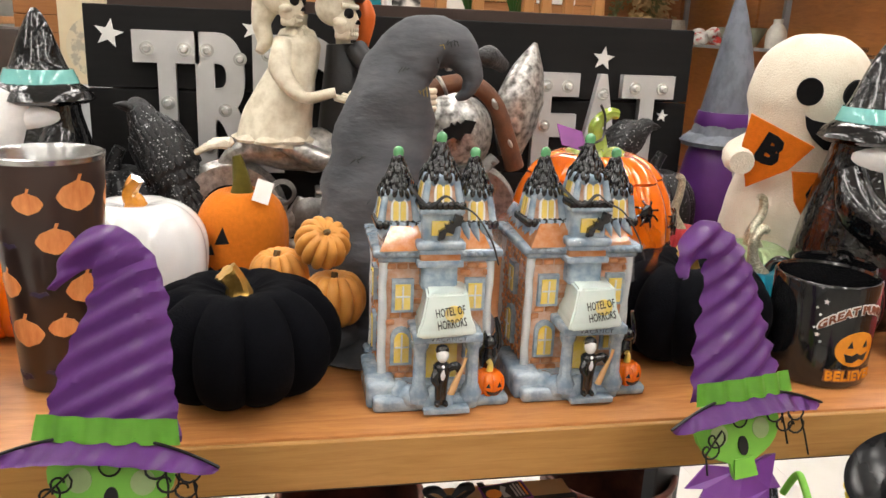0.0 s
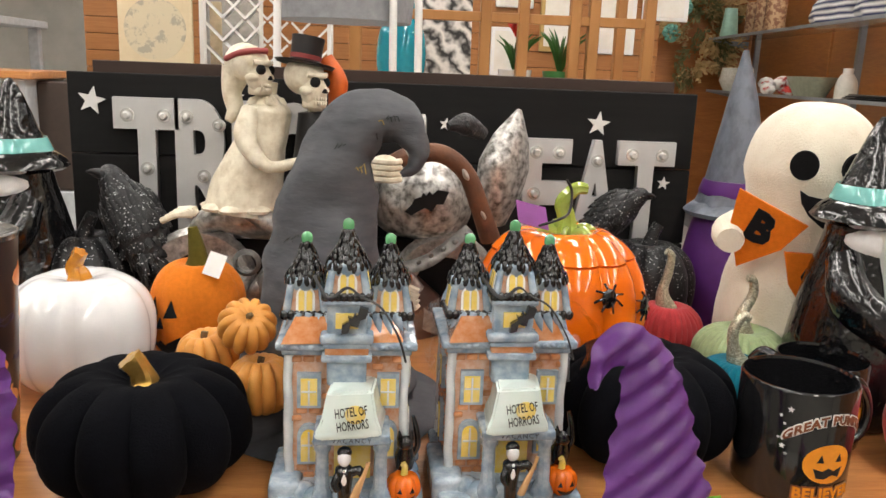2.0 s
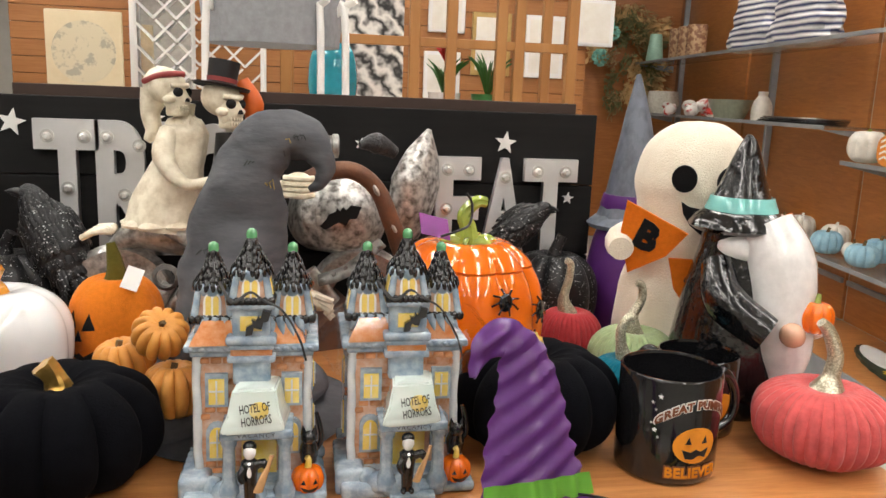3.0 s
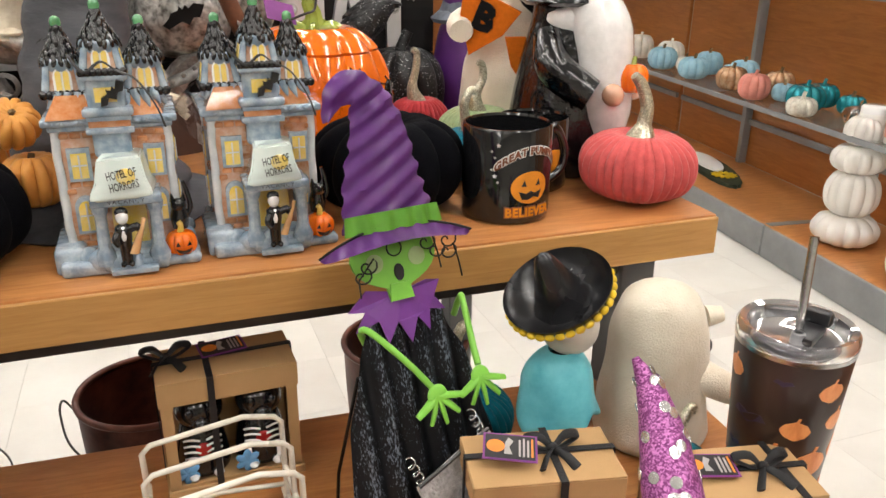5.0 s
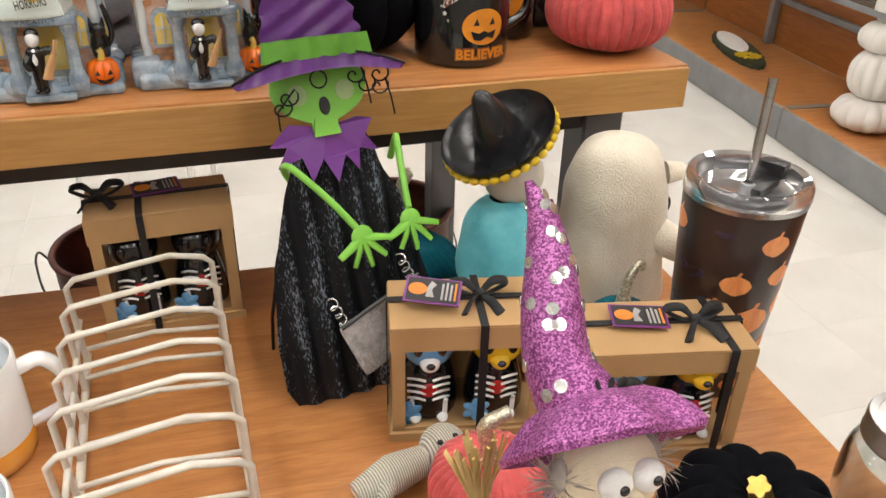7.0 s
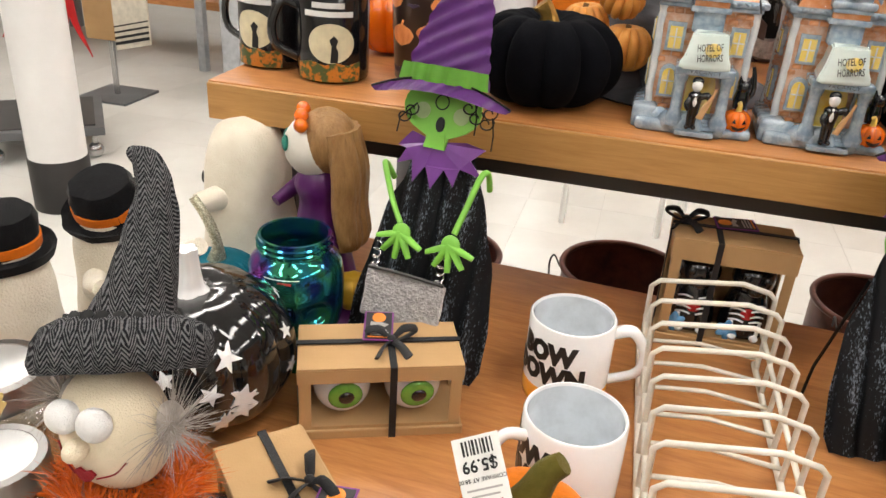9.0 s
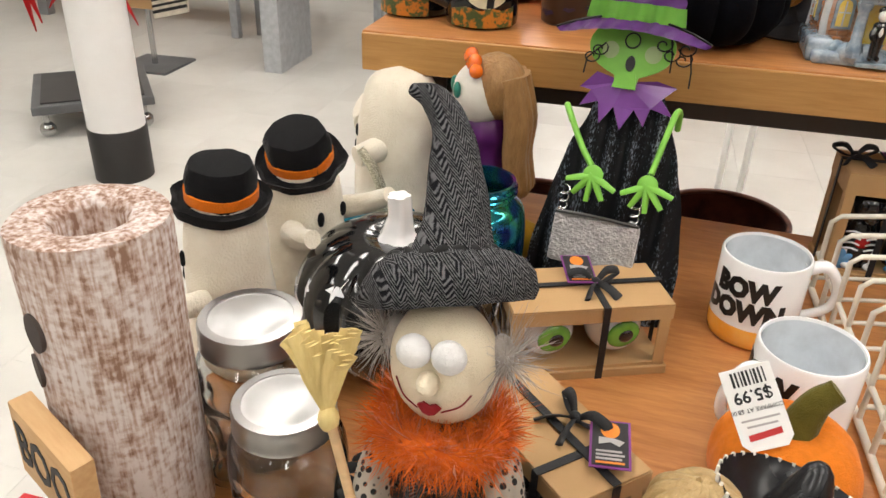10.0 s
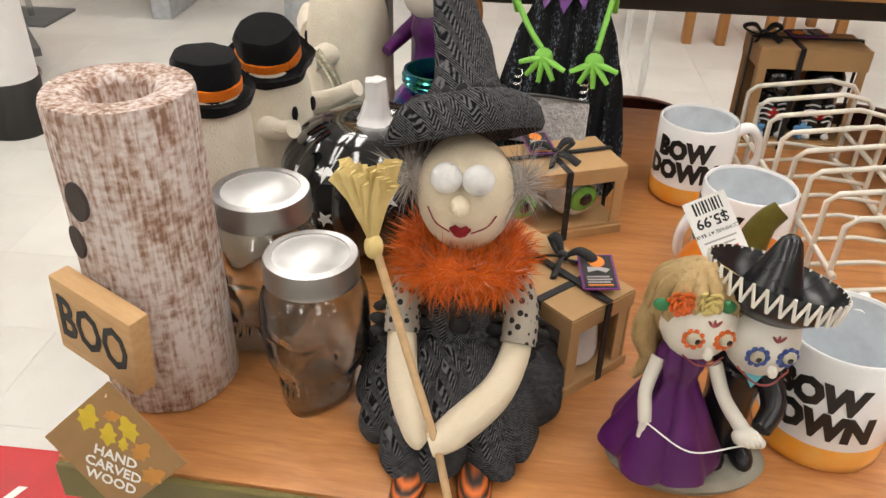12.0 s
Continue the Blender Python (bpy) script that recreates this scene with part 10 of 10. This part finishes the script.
def potted(m, pot, leafc, label, n, L0, flower=None):
    t = thing("potted_plant", m, label, "plant", "potted plants")
    part("pot", lathe([(0, 0), (0.06, 0), (0.075, 0.12), (0.068, 0.12), (0.055, 0.02), (0, 0.02)], 24), pot, t)
    b = BM()
    q = random.Random(n)
    for k in range(n):
        a = q.uniform(0, 6.28)
        d = Vector((math.cos(a), math.sin(a), 0)) * q.uniform(0.3, 0.9)
        L_ = L0 * q.uniform(0.7, 1)
        add_tube(b, [(0, 0, 0.10), d * L_ * 0.35 + Vector((0, 0, 0.10 + L_ * 0.6)), d * L_ * 0.75 + Vector((0, 0, 0.10 + L_ * 0.85))], [0.006, 0.012, 0.001], 6, 8, flat=0.2)
    part("leaves", b, leafc, t)
    if flower:
        b = BM()
        for k in range(9):
            a = k * 2.4
            add_tube(b, [(0, 0, 0.26), (0.03 * math.cos(a), 0.03 * math.sin(a), 0.31), (0.06 * math.cos(a), 0.06 * math.sin(a), 0.33)], [0.006, 0.014, 0.001], 6, 6, flat=0.3)
        part("flower", b, flower, t, "red bromeliad flower")
    return t


potted(pose(0.78, 3.56, 1.252), WHITECERAM, mat("leaf_green", (0.05, 0.16, 0.03), rough=0.5), "bromeliad in a white pot", 16, 0.22, mat("bromeliad_red", (0.60, 0.03, 0.02), rough=0.5))
potted(pose(0.98, 3.56, 1.252), mat("green_pot", (0.05, 0.22, 0.06), rough=0.4), MATS["leaf_green"], "spiky green plant in a green pot", 22, 0.24)
# zebra panel, white lattice, lampshade, mirror, map board
z_ = thing("zebra_panel", pose(0.50, 4.3, 0), "tall zebra-striped panel leaning upright", "panel")
part("panel", box_bm(0.34, 0.03, 2.1, 0.01, 2), wave_mat("zebra_stripe", (0.80, 0.78, 0.74), (0.02, 0.02, 0.02), 4.5, axis="DIAGONAL", distortion=6.0), z_)
lt = thing("lattice_screen", pose(-0.42, 4.55, 0.03), "white openwork lattice screen", "screen")
for k in range(17):
    for q in range(5):
        part("bar", box_bm(0.012, 0.012, 0.155, m=pose(-0.24 + 0.12 * q, 0, 0.12 * k, 0, 45, 0)), WHITEPAINT, lt, smooth=False)
        part("bar", box_bm(0.012, 0.012, 0.155, m=pose(-0.24 + 0.12 * q, 0.0125, 0.12 * k, 0, -45, 0)), WHITEPAINT, lt, smooth=False)
part("frame", tube([(-0.34, 0, 0), (0.34, 0, 0), (0.34, 0, 2.15), (-0.34, 0, 2.15), (-0.34, 0, 0)], 0.018, 6), WHITEPAINT, lt)
ls = thing("lampshade", pose(0.06, 2.75, 1.50), "grey drum lampshade on thin white legs", "lamp")
part("shade", lathe([(0.22, 0.0), (0.25, 0.26), (0.248, 0.26), (0.218, 0.0), (0.0, 0.004)], 36), mat("grey_linen_shade", (0.34, 0.35, 0.37), rough=0.8, scale=40), ls)
for x in (-0.2, 0.16, 0.24):
    part("leg", tube([(x, -0.20, -1.5), (x * 0.98, -0.19, -0.02), (x * 0.9, -0.17, 0.10), (x * 1.1, -0.2, 0.14)], 0.012, 8, 14), WHITEPAINT, ls, "white bent leg")
tagged(part("plinth", box_bm(0.5, 0.4, 0.98, 0.003), MATS["pale_grey_paint"] if "pale_grey_paint" in MATS else mat("pale_grey_paint", (0.50, 0.52, 0.54), rough=0.5), m=pose(-0.92, 4.2, 0), smooth=False), "pale grey display plinth under a map board", "plinth")
mb = thing("map_board", pose(-0.92, 4.2, 0.98), "cream board printed with old map hemispheres", "wall board")
part("board", box_bm(0.36, 0.03, 0.72, 0.01, 2), mat("aged_map_cream", (0.72, 0.62, 0.42), rough=0.7, col2=(0.62, 0.50, 0.32), scale=8), mb)
for zz in (0.18, 0.52):
    part("hemisphere", slab(oval(0.15, 0.15, 36), 0.004, pose(0, -0.017, zz)), mat("map_print", (0.62, 0.54, 0.38), rough=0.7, col2=(0.40, 0.36, 0.28), scale=18, amount=0.45, sharp=True), mb)
mi = thing("mirror", pose(-0.62, 4.6, 0.014), "tall leaning wall mirror", "mirror")
part("glass", box_bm(0.30, 0.02, 2.2), mat("mirror_silver", (0.85, 0.85, 0.85), rough=0.02, metal=1.0), mi, smooth=False)
part("frame", tube([(-0.16, 0, 0), (0.16, 0, 0), (0.16, 0, 2.2), (-0.16, 0, 2.2), (-0.16, 0, 0)], 0.014, 6), WHITEPAINT, mi)
# side tables and goods to the far left of the sign
tb2 = thing("display_table", pose(-2.05, 4.2, 0), "pale grey metal display table with boxed goods", "table", "far tables")
part("tabletop", box_bm(1.0, 0.6, 0.035, 0.003, m=pose(0, 0, 1.49)), mat("pale_grey_paint", (0.50, 0.52, 0.54), rough=0.5), tb2, smooth=False)
for sx in (-1, 1):
    for sy in (-1, 1):
        part("leg", box_bm(0.05, 0.05, 1.488, 0.003, m=pose(sx * 0.45, sy * 0.25, 0)), MATS["pale_grey_paint"], tb2, smooth=False)
for x, w, h, mt, lab in ((-2.25, 0.26, 0.14, CRACK, "cork patterned gift box"), (-1.82, 0.24, 0.22, WHITEPAINT, "white photo gift box on a table"), (-2.2, 0.40, 0.5, mat("red_card", (0.55, 0.02, 0.015), rough=0.5), "red carton with gold lines")):
    tagged(part("carton", box_bm(w, 0.16, h, 0.004, m=pose(0, 0, 0)), mt, m=pose(x, 4.2 + (0.15 if h > 0.3 else -0.10), 1.5265), smooth=False), lab, "box", "cartons")
tb3 = thing("display_table", pose(-1.62, 3.55, 0), "oak-topped table with white steel legs", "table", "far tables")
part("tabletop", box_bm(0.9, 0.5, 0.03, 0.003, m=pose(0, 0, 1.26)), LAMINATE, tb3, smooth=False)
for sx in (-1, 1):
    part("leg", box_bm(0.10, 0.40, 1.258, 0.004, m=pose(sx * 0.36, 0, 0)), MATS["pale_grey_paint"], tb3, smooth=False)
tagged(part("storage_ottoman", box_bm(0.30, 0.30, 0.45, 0.02, 2), mat("espresso_leather", (0.045, 0.028, 0.02), rough=0.5), m=pose(-1.2, 3.6, 0.8)), "dark brown leather cube on a stand", "ottoman")
tagged(part("plinth", box_bm(0.34, 0.34, 0.8, 0.003), MATS["pale_grey_paint"], m=pose(-1.2, 3.6, 0), smooth=False), "pale grey display plinth", "plinth")
# low shelf table at far left with a pink stool, and a towel on a stand
tb4 = thing("display_table", pose(-3.15, 4.35, 0), "low grey steel table with an oak lower shelf", "table", "far tables")
part("shelf", box_bm(1.6, 0.6, 0.05, 0.003, m=pose(0, 0, 0.34)), LAMINATE, tb4, smooth=False)
part("tabletop", box_bm(1.66, 0.66, 0.04, 0.003, m=pose(0, 0, 0.85)), LAMINATE, tb4, smooth=False)
for sx in (-1, 1):
    for sy in (-1, 1):
        part("leg", box_bm(0.07, 0.07, 0.848, 0.003, m=pose(sx * 0.77, sy * 0.28, 0)), GREYK, tb4, smooth=False)
so = slab([(-0.13, 0), (-0.07, 0), (-0.06, 0.04), (-0.03, 0.065), (0.03, 0.065), (0.06, 0.04), (0.07, 0), (0.13, 0), (0.10, 0.20), (-0.10, 0.20)], 0.2)
tagged(part("step_stool", so, mat("pale_pink_paint", (0.75, 0.52, 0.50), rough=0.5), m=pose(-2.95, 4.2, 0.392), smooth=False), "pale pink wooden step stool on a shelf", "stool")
ts = thing("towel_stand", pose(-2.62, 3.25, 0), "kraft board stand hung with a striped towel", "stand")
part("board", box_bm(0.24, 0.03, 1.2, 0.003, m=pose(0, 0, 0.30)), KRAFT, ts, smooth=False)
part("post", tube([(0, 0.02, 0.004), (0, 0.02, 0.9)], 0.015, 8), CHROME, ts)
part("foot", box_bm(0.3, 0.3, 0.012, m=pose(0, 0.02, 0)), STEEL, ts, smooth=False)
tw = slab([(-0.10, 0.0), (0.10, 0.05), (0.10, 0.9), (-0.10, 0.9)], 0.012, pose(0.17, -0.03, 0.26))
towel = part("towel", tw, mat("cream_cotton", (0.76, 0.70, 0.58), rough=0.95, bump=0.001, bscale=300), ts, "cream towel with black stripes", smooth=False)
for k in range(4):
    part("stripe", slab([(-0.10, 0.0), (0.10, 0.05), (0.10, 0.066 - 0.003 * k), (-0.10, 0.016 - 0.003 * k)], 0.002, pose(0.17, -0.0375, 0.285 + 0.03 * k)), INK, towel, smooth=False)

# ---- floor tiles ----
T = 0.3048
src = None
rest = BM()
for i in range(-20, 15):
    for j in range(-15, 24):
        x, y = (i + 0.5) * T, (j + 0.5) * T
        if x < RX0 or x > RX1 or y < RY0 or y > RY1:
            continue
        if -10 <= i <= 8 and 1 <= j <= 15:
            q = pose(x, y, -0.003, 0, 0, 90 * ((i * 7 + j * 3) % 4))
            if src is None:
                src = part("floor_tile", box_bm(T - 0.0007, T - 0.0007, 0.003), FLOORM, floor, smooth=False, m=q)
            else:
                share("floor_tile", src, floor, q)
        else:
            add_box(rest, T - 0.0007, T - 0.0007, 0.003, pose(x, y, -0.003)) if len(rest.verts) < 9000 else None
tagged(part("far_floor_tiles", rest, FLOORM, floor, smooth=False), kind="stuff")
